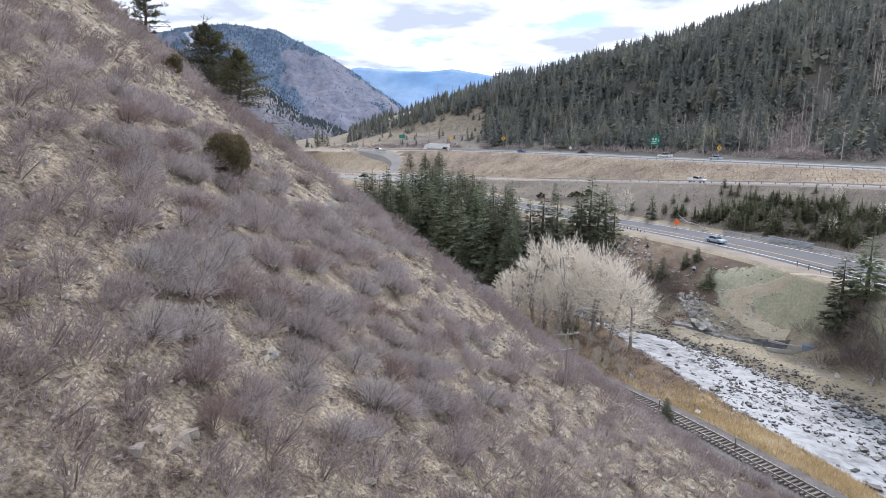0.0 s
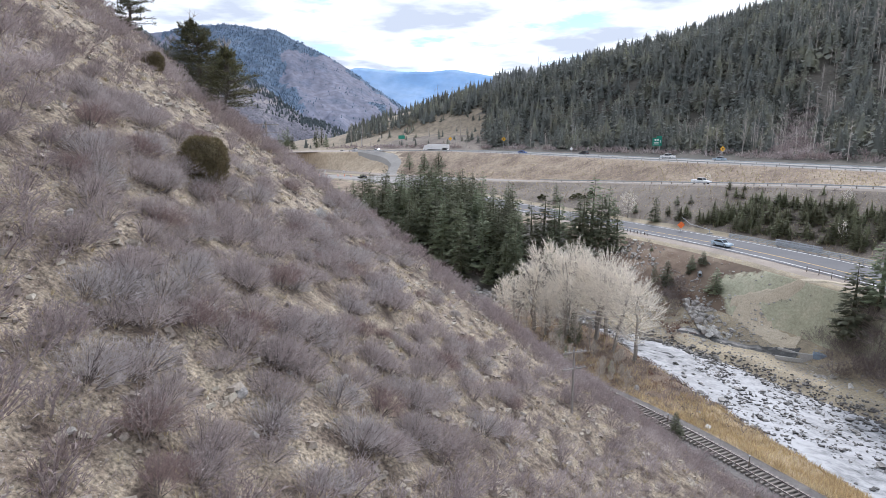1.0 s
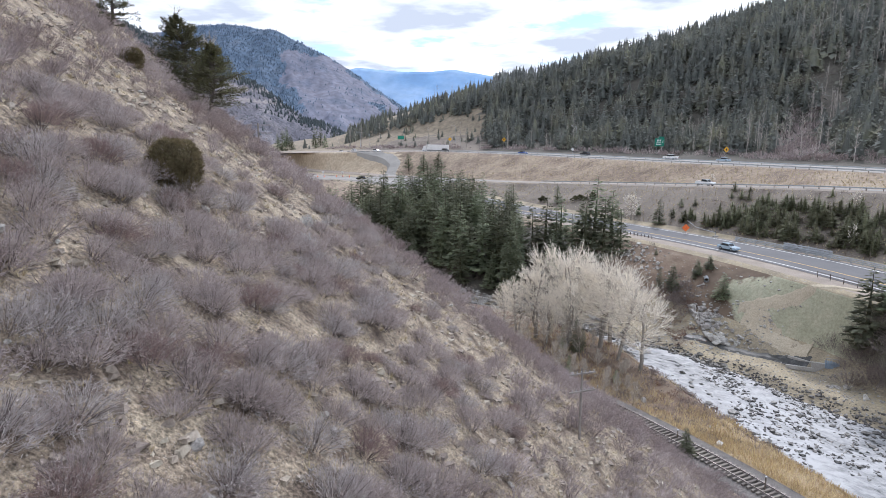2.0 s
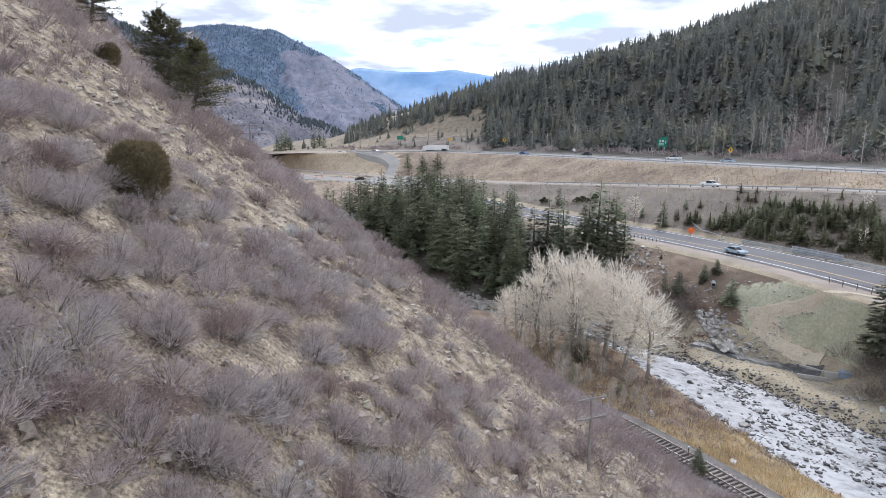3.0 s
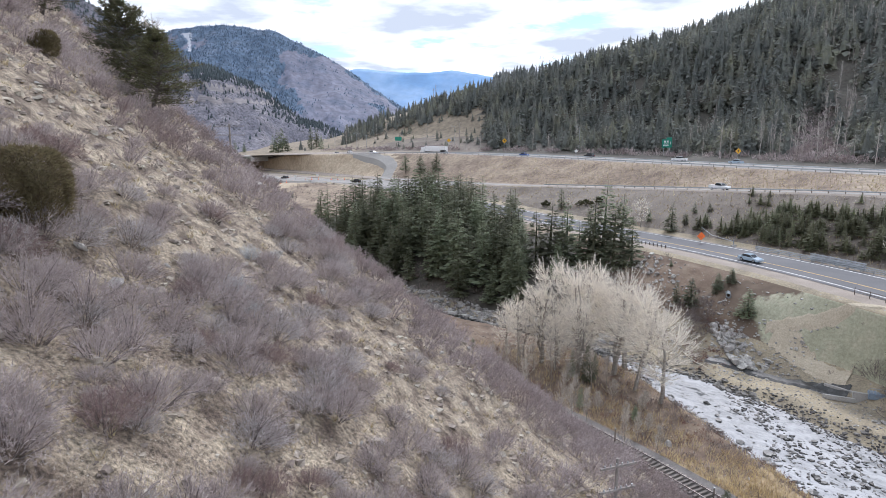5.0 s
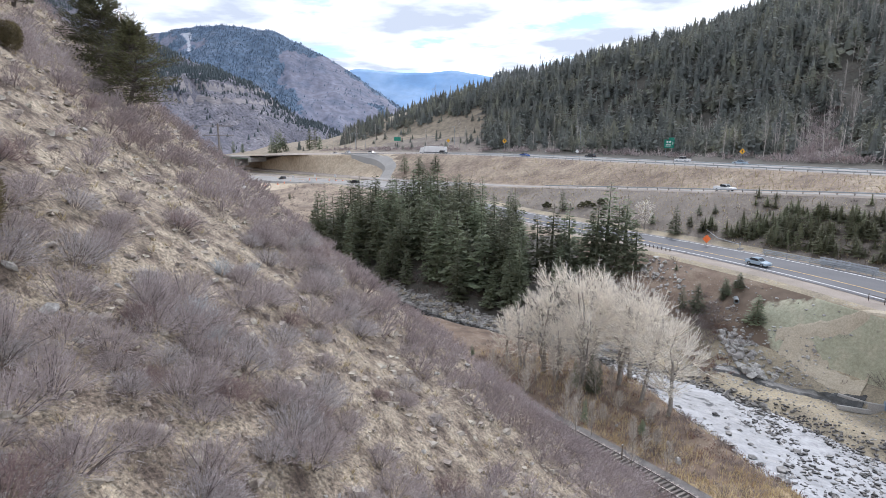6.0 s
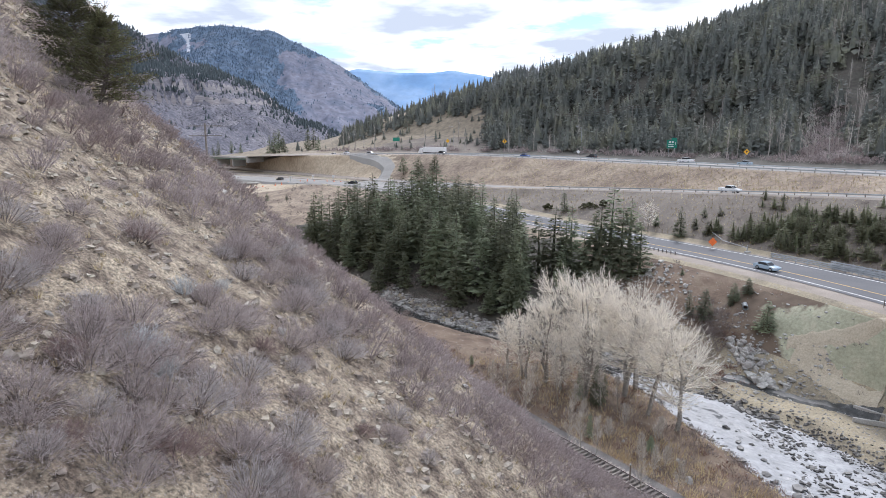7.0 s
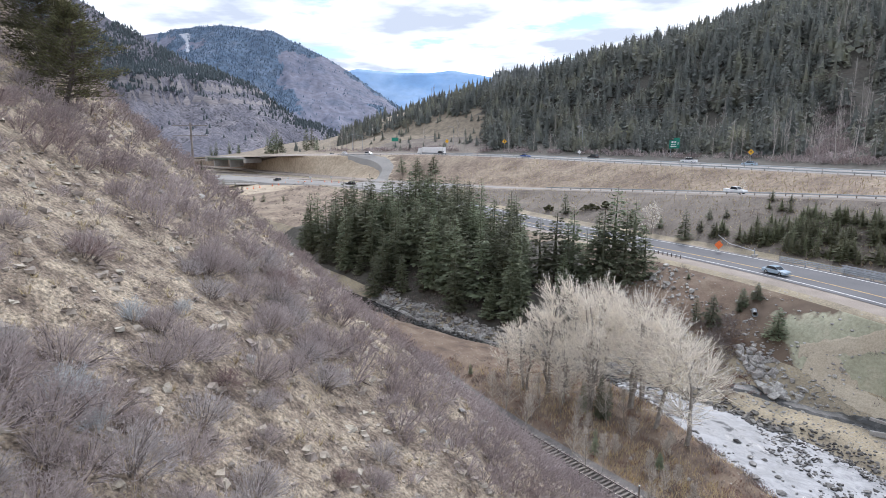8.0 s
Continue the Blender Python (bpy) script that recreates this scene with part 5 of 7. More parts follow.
def hillside_things():
    dome_bush(-14.8, 42.4, 3.1, 1.45, 701, "round dark olive juniper bush on bare scree")
    pine(-29.0, 80.0, 8.6, 8.0, 702, -0.05, "tall dark conifer leaning on the rocky slope", M_JUNIPER, 190, 0.08, 3)
    pine(-24.8, 75.4, 7.4, 7.4, 703, 0.14, "olive green conifer with dead pale branches on the slope", M_OLIVEGREEN, 200, 0.1, 7)
    pine(-38.5, 83, 8.0, 5.4, 704, 0.05, "dark conifer high on the rocky slope", M_JUNIPER, 110, 0.08)
    pine(-46, 88, 6.0, 4.2, 705, 0.0, "dark conifer high on the rocky slope", M_JUNIPER, 90, 0.08)
    dome_bush(-27.8, 65.5, 1.9, 0.9, 706, "small olive juniper bush on the scree")
    rng = np.random.default_rng(71)
    # silver sagebrush
    M_SAGE = mat("silver_sage_twig", [(0.42, 0.43, 0.43), (0.60, 0.61, 0.61)], 1.0, 0.9, 0.0, 5.0, 0.2)
    for x, y, s in ((-8.6, 46.4, 1.25), (-7.6, 46.1, 0.85), (-9.6, 52.5, 0.9), (-9.0, 55.5, 0.7)):
        ob = empty("sagebrush", Matrix.LocRotScale((x, y, gz(x, y)), Euler((0, 0.3, rng.random() * 6)), (s, s, s * 1.15)), "silvery grey sagebrush on the scree", "shrub", "silver sagebrush")
        st, tw = shrub_mesh(int(s * 1000), 8, 900, 0.7, 0.02)
        part("twig_cloud", mesh_of("twig_cloud", *join([st, tw]), [M_SAGE]), None, ob)
    # fallen, bleached branches
    for k, (x, y, L, a) in enumerate(((-29.5, 94, 2.6, 0.4), (-30.2, 93.4, 2.2, 1.3), (-28.6, 93.6, 2.0, -0.5), (-8.6, 47.2, 1.6, 2.1), (-20.5, 59.5, 3.0, 0.9), (-2.0, 60.5, 2.4, 0.6))):
        ob = empty("dead_branch", pose(x, y, gz(x, y) + 0.1, 0, 40, math.degrees(a)), "bleached dead branch lying on the slope", "branch")
        p0 = np.zeros((7, 3))
        p0[:, 0] = np.linspace(0, L * 0.7, 7)
        q = p0 + unit(rng.normal(size=(7, 3)) + [0.6, 0, 0.8]) * (0.3 + 0.5 * rng.random((7, 1)))
        v = join([spikes(np.array([[-0.2, 0, 0]]), np.array([[L, 0, 0.1]]), 0.07, 0.02), spikes(p0, q, 0.03, 0.008)])
        part("bough", mesh_of("bough", *v, [M_WOOD]), None, ob)


hillside_things()


def chip(seed):
    """A small angular stone."""
    rng = np.random.default_rng(seed)
    v = np.array([[a, b, c] for c in (-1, 1) for a, b in ((-1, -1), (1, -1), (1, 1), (-1, 1))], float) * [1.0, 0.7, 0.3]
    v[4:, :2] *= 0.8
    f = np.array([[4, 5, 6], [4, 6, 7], [0, 1, 5], [0, 5, 4], [1, 2, 6], [1, 6, 5], [2, 3, 7], [2, 7, 6], [3, 0, 4], [3, 4, 7]])
    return v + rng.normal(size=(8, 3)) * 0.22, f


def hillside_scree():
    """Stones, tufts and low dead stalks on the open parts of the slope."""
    rng = np.random.default_rng(81)
    n = 32000
    y = 14 + 105 * rng.random(n) ** 1.0
    x = rng.uniform(-72, 34, n)
    keep = (x < TRACK(y) - 3) & (x > -0.76 * y - 3) & (y - 60 + 0.77 * x < 36)
    x, y = x[keep], y[keep]

    tiny = [chip(640 + q) for q in range(6)]
    k = len(x) * 3 // 4
    z = ground(x, y)
    scatter("scree", tiny, x[:k], y[:k], z[:k] + 0.02, 0.05 + 0.24 * rng.random(k) ** 2.4, M_TANROCKS, "loose grey and tan stones on the slope", "stones")
    x, y, z = x[k:], y[k:], z[k:]
    tuft = []
    for s in range(5):
        r2 = np.random.default_rng(660 + s)
        m = 16
        a = r2.random(m) * 6.28
        d = unit(np.stack([np.cos(a) * 0.7, np.sin(a) * 0.7, 0.7 + r2.random(m)], 1))
        tuft.append(blades(np.stack([np.cos(a) * 0.2, np.sin(a) * 0.2, 0 * a - 0.05], 1), d, 0.5 + 0.5 * r2.random(m), 0.09, r2))
    scatter("grass_tufts", tuft, x, y, z, 0.15 + 0.32 * rng.random(len(x)), M_TUFT, "dry tan grass tufts between the shrubs", "grass")
    # the larger stones one by one
    stones = [to_mesh("stone", rock_mesh(680 + s, 0.5, 1), M_ROCK) for s in range(6)]
    g = bpy.data.objects["ground"]
    n = 0
    while n < 170:
        yy = rng.uniform(18, 85)
        xx = rng.uniform(-45, 25)
        if xx > TRACK(yy) - 4 or xx < -0.74 * yy or yy - 60 + 0.77 * xx > 20:
            continue
        ob = new("stone", stones[n % 6])
        s = 0.14 + 0.34 * rng.random() ** 2.2
        ob.matrix_basis = Matrix.LocRotScale((xx, yy, gz(xx, yy) + 0.3 * s), Euler((0.2 * rng.normal(), 0.5 + 0.2 * rng.normal(), rng.random() * 6.28)), (s, s, s))
        ob.parent = g
        n += 1


M_TUFT = mat("tan_tuft", [(0.42, 0.34, 0.21), (0.57, 0.475, 0.30)], 0.3, 0.9, 0.0, 5.0, 0.2, island=0.25)
hillside_scree()


# ---- railway ----
def railway():
    ob = empty("railway_track", Matrix.Identity(4), "single railway track with rusty rails on dark ballast", "railway", "", "structure")
    ys = np.arange(30, 140, 1.5)
    for off in (-0.72, 0.72):
        bm = bmesh.new()
        prof = [(-0.06, 0.0), (-0.02, 0.03), (-0.035, 0.14), (0.035, 0.14), (0.02, 0.03), (0.06, 0.0)]
        rows = []
        for y in ys:
            h = heading(TRACK, y)
            nx, ny = math.cos(h), math.sin(h)
            rows.append([bm.verts.new((TRACK(y) + (off + px) * nx, y + (off + px) * ny, TRACK_Z + 0.13 + pz)) for px, pz in prof])
        for a, b in zip(rows, rows[1:]):
            for k in range(6):
                bm.faces.new((a[k], a[(k + 1) % 6], b[(k + 1) % 6], b[k]))
        part("rail", bm, M_RAIL, ob)
    tie = to_mesh("sleeper", box(0, 0, 0, 2.5, 0.24, 0.2, None, 0, 0.02), M_TIE)
    rng = np.random.default_rng(91)
    y = 46.0
    while y < 122:
        h = heading(TRACK, y)
        t = part("sleeper", tie, None, ob)
        t.matrix_basis = pose(TRACK(y), y, TRACK_Z + 0.03 + rng.normal() * 0.01, 0, 0, math.degrees(h) + rng.normal() * 1.2)
        y += 0.56 * math.cos(h)
    # short posts beside the line
    for x, y, hgt in ((31.6, 61.4, 1.6), (26.9, 71.5, 1.3), (20.4, 82, 2.0)):
        p = empty("track_post", pose(x, y, gz(x, y) - 0.1), "short dark post beside the railway", "post", "posts beside the railway")
        part("shaft", tube((0, 0, 0), (0, 0, hgt), 0.07), M_WOOD, p)
        part("cap", tube((0, 0, hgt), (0, 0, hgt + 0.12), 0.09), M_STEEL, p)


M_TIE = mat("sleeper_wood", [(0.17, 0.145, 0.125), (0.31, 0.28, 0.25)], 1.2, 0.9, 0.3, 12.0, 0.25, vary=0.25)
railway()


# ---- river banks ----
def river_things():
    rng = np.random.default_rng(101)
    wet = [to_mesh("river_stone", rock_mesh(700 + s, 0.45, 1), M_WETROCK) for s in range(6)]
    n = 0
    while n < 290:
        y = rng.uniform(52, 122)
        f = rng.random()
        x = float(RIVER_L(y) + f * (RIVER_R(y) - RIVER_L(y)))
        if fbm(x / 7, y / 7, 111, 2) + 0.25 * (y < 92) < 0.10:
            continue
        s = 0.2 + 0.6 * rng.random() ** 3
        ob = new("river_stone", wet[n % 6])
        ob.matrix_basis = Matrix.LocRotScale((x, y, 0.02 + 0.1 * s), Euler((0, 0, rng.random() * 6.28)), (s * 1.2, s, s))
        tagged(ob, "dark wet stone standing in the shallow river", "rock", "stones in the river")
        n += 1
    # crowded dark stones along the far edge and small ones in the shallows
    n = 2300
    y = rng.uniform(50, 168, n)
    x = RIVER_R(y) + rng.normal(size=n) * 0.8 + 0.7 + 1.4 * (rng.random(n) < 0.3)
    arr = [rock_arrays(720 + s, 0.6, 1) for s in range(5)]
    scatter("bank_stones", arr, x, y, np.maximum(ground(x, y), 0) + 0.05, 0.12 + 0.42 * rng.random(n) ** 2, M_BANKROCK, "dark stones crowded along the river bank", "stones")
    n = 6500
    y = rng.uniform(52, 168, n)
    f = rng.random(n)
    x = RIVER_L(y) + f * (RIVER_R(y) - RIVER_L(y))
    keep = fbm(x / 6, y / 9, 111, 2) + 0.25 * (y < 92) + 0.5 * (y > 120) > 0.08
    x, y = x[keep], y[keep]
    scatter("shallows_stones", [chip(650 + q) for q in range(6)], x, y, 0 * x - 0.02, 0.08 + 0.26 * rng.random(len(x)) ** 2, M_WETROCK, "small dark stones in the shallows", "stones")
    # rocky banks of the dark water above the bend
    n = 1300
    y = rng.uniform(124, 172, n)
    left = rng.random(n) < 0.35
    x = np.where(left, RIVER_L(y) - 2.5 * rng.random(n), RIVER_R(y) + 5.5 * rng.random(n) ** 1.4)
    scatter("bend_stones", [chip(655 + q) for q in range(6)], x, y, np.maximum(ground(x, y), 0) + 0.06, 0.2 + 0.6 * rng.random(n) ** 2.5, M_ROCKS, "grey stones heaped along the dark water", "stones")
    # black boulders along the far edge
    black = [to_mesh("bank_boulder", rock_mesh(690 + q, 0.7, 2), M_BANKROCK) for q in range(5)]
    for k in range(60):
        y = 103 + 13 * rng.random()
        x = float(RIVER_R(y)) + rng.normal() * 0.7 + 0.2
        boulder(x, y, 0.3 + 0.5 * rng.random() ** 1.5, k, rng, "dark wet boulder at the edge of the river", "boulders at the water's edge", "boulder", black[k % 5], 0.2)
    # cobbles on the gravel bar
    n = 1500
    y = rng.uniform(70, 124, n)
    x = RIVER_R(y) + 1.5 + 11 * rng.random(n)
    keep = (x < ROAD(y) - 15)
    x, y = x[keep], y[keep]
    scatter("cobbles", arr, x, y, ground(x, y) + 0.02, 0.07 + 0.28 * rng.random(len(x)) ** 3, M_ROCKS, "grey cobbles strewn over the gravel bar", "stones")


M_BANKROCK = mat("bank_rock", [(0.05, 0.047, 0.043), (0.13, 0.12, 0.11), (0.22, 0.205, 0.19)], 0.8, 0.7, 0.6, 4.0, 0.25, island=0.45)
river_things()


def riprap():
    rng = np.random.default_rng(121)
    lab = "pale grey angular boulder in the riprap slope"
    for k in range(150):
        f, g = rng.random(), rng.random()
        x, y = 48.0 + (3.6 + 2.0 * f) * g + 1.2 * f, 123.0 - 9.6 * f - 2.2 * g
        boulder(x, y, (0.36 + 0.72 * rng.random() ** 1.6) * (1.1 - 0.45 * g), k, rng, lab, "boulders of the riprap")
    for k in range(44):
        x, y = 41.0 + 6.0 * rng.random(), 134 + 16 * rng.random()
        boulder(x, y, 0.3 + 0.55 * rng.random() ** 1.5, k, rng, "pale slab of rock on the brown bank", "slabs on the bank")
    for k in range(12):
        x, y = 58.3 + rng.normal() * 0.9, 112.3 + rng.normal() * 0.8
        boulder(x, y, 0.2 + 0.35 * rng.random(), k, rng, "pale boulder on the seeded slope", "boulders on the seeded slope")
    for k in range(16):
        y = 76 + 20 * rng.random()
        x = RIVER_R(y) + 6 + 3 * rng.random()
        boulder(float(x), y, 0.35 + 0.4 * rng.random(), k, rng, "rounded pale boulder on the gravel bank", "boulders on the gravel bank")
    for x, y, s in ((26.9, 83.3, 0.6), (31.5, 71, 0.55), (24.5, 84.8, 0.4), (27.5, 88, 0.35), (22.5, 91.5, 0.3), (33, 77, 0.3)):
        boulder(x, y, s, int(x), rng, "white boulder among the dry grass", "boulders by the railway")
    for k in range(26):
        x, y = 44 + 20 * rng.random(), 121 + 25 * rng.random()
        if x < ROAD(y) - 12:
            boulder(x, y, 0.2 + 0.4 * rng.random() ** 2, k, rng, "pale rock lying on the brown earth bank", "rocks on the earth bank")
    arr = [rock_arrays(740 + s, 0.6, 1) for s in range(4)]
    n = 2200
    y = rng.uniform(109, 150, n)
    x = ROAD(y) - 12 - 20 * rng.random(n)
    keep = (x > RIVER_R(y) + 4) & ((x + 0.55 * y < 121) | (rng.random(n) < 0.12))
    x, y = x[keep], y[keep]
    scatter("bank_rubble", arr, x, y, ground(x, y) + 0.03, 0.09 + 0.42 * rng.random(len(x)) ** 3, M_ROCKS, "grey rubble on the earth bank", "stones")


riprap()


def grasses():
    """Straw grass and low brush on the river banks."""
    rng = np.random.default_rng(131)
    n = 40000
    y = rng.uniform(46, 118, n)
    f = rng.random(n)
    x = TRACK(y) + 3.0 + f * (RIVER_L(y) - 0.8 - TRACK(y) - 3.0)
    patch = fbm(x / 4, y / 4, 141, 3)
    keep = rng.random(n) < np.where(y < 80, 0.85 + patch, 0.32 + 0.9 * patch)
    x, y = x[keep], y[keep]
    p = np.stack([x, y, ground(x, y) - 0.05], 1)
    d = unit(np.stack([rng.normal(size=len(x)) * 0.35, rng.normal(size=len(x)) * 0.35, 1 + 0 * x], 1))
    v, f = blades(p, d, 0.35 + 0.6 * rng.random(len(x)), 0.07, rng)
    tagged(new("straw_grass", mesh_of("straw_grass", v, f, [M_STRAW])), "tall straw-coloured grass between railway and river", "grass", "", "stuff")
    brush = [shrub_mesh(760 + s, 2, 90, 0.75, 0.05)[1] for s in range(5)]
    # red willow: by the water on both sides
    y = np.concatenate([rng.uniform(56, 92, 60), rng.uniform(113, 124, 80)])
    x = np.concatenate([RIVER_L(y[:60]) - 0.6 - 0.8 * rng.random(60), 42.5 + 6.5 * rng.random(80)])
    scatter("red_willow", brush, x, y, ground(x, y), 0.4 + 0.9 * rng.random(len(x)), M_REDTWIG, "low red-brown willow by the water", "brush")
    y = rng.uniform(84, 120, 170)
    x = TRACK(y) + 3.5 + rng.random(170) * (RIVER_L(y) - TRACK(y) - 6)
    scatter("rusty_undergrowth", brush, x, y, ground(x, y), 0.35 + 0.6 * rng.random(170), M_REDTWIG, "rust-brown undergrowth below the cottonwoods", "brush")
    # brown and grey brush
    xs, ys, hs = [], [], []
    for cx, cy, sx, sy, m, h0 in ((47.0, 124.5, 1.8, 2.2, 40, 1.9), (24, 99, 7, 6, 60, 0.7), (-4, 158, 10, 8, 110, 1.6), (10, 148, 8, 4, 60, 1.2), (66.0, 94, 2.0, 3.5, 40, 3.6), (35.5, 150, 6, 5, 40, 1.2), (69, 87, 2.5, 4, 40, 4.5), (14, 165, 9, 8, 70, 1.8), (-8, 172, 9, 7, 60, 1.8), (28, 155, 5, 5, 30, 1.4), (8, 112, 4, 4, 30, 0.8), (20, 90, 5, 6, 26, 0.7), (63, 108, 2, 1.5, 6, 0.8), (33, 95, 2, 3, 12, 0.9)):
        xs.append(cx + rng.normal(size=m) * sx)
        ys.append(cy + rng.normal(size=m) * sy)
        hs.append(h0 * (0.6 + 0.8 * rng.random(m)))
    yb = rng.uniform(72, 122, 560)
    xs.append(TRACK(yb) + 3 + rng.random(560) * (RIVER_L(yb) - TRACK(yb) - 4))
    ys.append(yb)
    hs.append(rng.uniform(0.3, 1.0, 560))
    xs.append(rng.uniform(70, 95, 90))
    ys.append(rng.uniform(126, 172, 90))
    hs.append(rng.uniform(0.5, 1.6, 90))
    yb = rng.uniform(160, 330, 420)
    xs.append(RIVER_R(yb) + 3 + rng.random(420) * (ROAD(yb) - 14 - RIVER_R(yb)))
    ys.append(yb)
    hs.append(rng.uniform(0.7, 2.0, 420))
    x, y, h = np.concatenate(xs), np.concatenate(ys), np.concatenate(hs)
    keep = (x > TRACK(y) + 2.5) & ((x < RIVER_L(y) - 0.5) | (x > RIVER_R(y) + 1)) & ((x < ROAD(y) - 12) | ((x > ROAD(y) + 14) & (x < RAMP(y) - 6)))
    x, y, h = x[keep], y[keep], h[keep]
    big = h > 2.2
    scatter("bank_brush", brush, x[~big], y[~big], ground(x[~big], y[~big]), h[~big], M_BROWNTWIG, "brown leafless brush on the river banks", "brush")
    tall = [shrub_mesh(780 + s, 6, 620, 0.6, 0.010)[1] for s in range(4)]
    scatter("tall_brush", tall, x[big], y[big], ground(x[big], y[big]), h[big], M_BROWNTWIG, "tall grey leafless brush below the road", "brush")
    # tufts on the seeded slope and the roadside banks
    n = 9000
    y = rng.uniform(100, 300, n)
    k = knots(y)[0]
    f = rng.random(n)
    x = np.where(rng.random(n) < 0.45, k[12] + f * (k[13] - k[12]), k[16] + f * (k[17] - k[16]))
    p = np.stack([x, y, ground(x, y) - 0.05], 1)
    d = unit(np.stack([rng.normal(size=n) * 0.5, rng.normal(size=n) * 0.5, 1 + 0 * x], 1))
    v, f = blades(p, d, 0.4 + 0.5 * rng.random(n), 0.22, rng)
    tagged(new("bank_grass", mesh_of("bank_grass", v, f, [M_TUFT])), "thin dry grass on the road embankments", "grass", "", "stuff")


M_BROWNTWIG = mat("brown_twig", [(0.17, 0.135, 0.12), (0.29, 0.245, 0.225)], 0.3, 0.9, 0.0, 5.0, 0.2, island=0.25)
grasses()


def small_conifers():
    rng = np.random.default_rng(151)
    k = 0
    lab = "young dark green conifer on the road bank"
    for x, y, h, w in ((53.4, 120.4, 5.2, 2.1), (51.8, 128.5, 3.6, 2.0), (54.2, 128.5, 3.0, 2.0), (50.9, 127.6, 2.0, 2.0), (46.5, 127.5, 5.5, 1.7), (47.6, 141, 1.4, 1.8), (44.5, 129, 4.5, 1.3),
                       (65.2, 97.3, 12.5, 1.8), (67.4, 95.0, 11.5, 1.7), (26.6, 68.3, 3.2, 1.6), (6.1, 113.9, 2.0, 1.4), (25.2, 90.0, 2.0, 1.7), (21.5, 100.5, 6.0, 1.0), (20, 103, 4.5, 1.1), (18.8, 92, 3.4, 1.0), (23.5, 104, 4.0, 1.1)):
        conifer(x, y, h, k, rng, "small dark conifer on the river bank", "conifers on the banks", w)
        k += 1
    # the cut slope between road and slip road
    n = 0
    while n < 270:
        y = rng.uniform(124, 174)
        c = knots(np.array([y]))[0][:, 0]
        f = rng.uniform(0.06, 0.94)
        x = c[12] + f * (c[13] - c[12])
        a = x / y
        if a > 0.74 or rng.random() > (1.0 if y < 163 and 0.05 < f < 0.66 else 0.10):
            continue
        conifer(float(x), y, rng.uniform(1.5, 4.4), n, rng, lab, "young conifers on the cut slope", 1.5 + 0.6 * rng.random(), None, True)
        n += 1
    for x, y, h, w in ((58.5, 171.5, 7.5, 1.3), (62, 172, 3.5, 1.6), (63.5, 168, 3.5, 1.6), (55.5, 180, 4.0, 1.4), (37.8, 207.7, 6.5, 1.5), (51, 186, 4.0, 1.5), (66, 176, 3.0, 1.8), (69, 174, 2.5, 1.8)):
        conifer(x, y, h, k, rng, lab, "young conifers on the cut slope", w)
        k += 1
    for x, y, w in ((44.5, 205, 5.0), (34, 214, 3.0), (48, 203, 3.0)):
        juniper(x, y, 2.0, w, int(800 + x), 0, 10, 160, "spreading_bush", "low dark spreading evergreen bush on the bank", False, 0.2, 0.2)
    for x, y, h in ((-17, 321, 9.5), (-9.3, 315, 9.0), (-2, 310, 9.0)):
        conifer(x, y, h, k, rng, "lone pine on the grassy embankment", "pines on the embankment", 1.75)
        k += 1
    # bare pale trees on the bank
    cottonwood(53.3, 179, 8.5, 581, 1.0, 150, "pale leafless tree on the road bank", 0.12, 0.0, 0.05, 9, 1)
    for j, (x, y, h) in enumerate(((49, 182, 5), (46.5, 184, 4.5), (51, 181, 4), (44.5, 186, 4), (84, 131, 5), (90, 140, 6), (92, 128, 5), (80, 190, 4))):
        cottonwood(x, y, h, 590 + j, 0.8, 60, "pale leafless sapling on the road bank", 0.1, 0.0, 0.05, 8, 1)
    # dark trees in the valley beyond the bridge and on the meadows
    for a, y, h in ((-0.20, 480, 17), (-0.192, 490, 15), (-0.185, 470, 13), (-0.252, 520, 18), (-0.245, 515, 20), (-0.26, 530, 15), (-0.238, 512, 14), (-0.34, 560, 13), (-0.348, 570, 11), (-0.32, 565, 12), (-0.305, 540, 9), (-0.385, 470, 10), (-0.375, 475, 9), (-0.36, 480, 8)):
        conifer(a * y, float(y), h, k, rng, "dark conifer on the valley floor", "conifers in the valley", 1.2)
        k += 1
    for a, y, h in ((-0.318, 345, 6), (-0.33, 348, 4.5), (-0.30, 335, 5), (-0.29, 330, 4), (-0.225, 290, 3.5), (-0.255, 300, 4), (-0.27, 305, 3)):
        conifer(a * y, float(y), h, k, rng, "small conifer on the far river bank", "conifers in the valley", 1.4)
        k += 1


small_conifers()


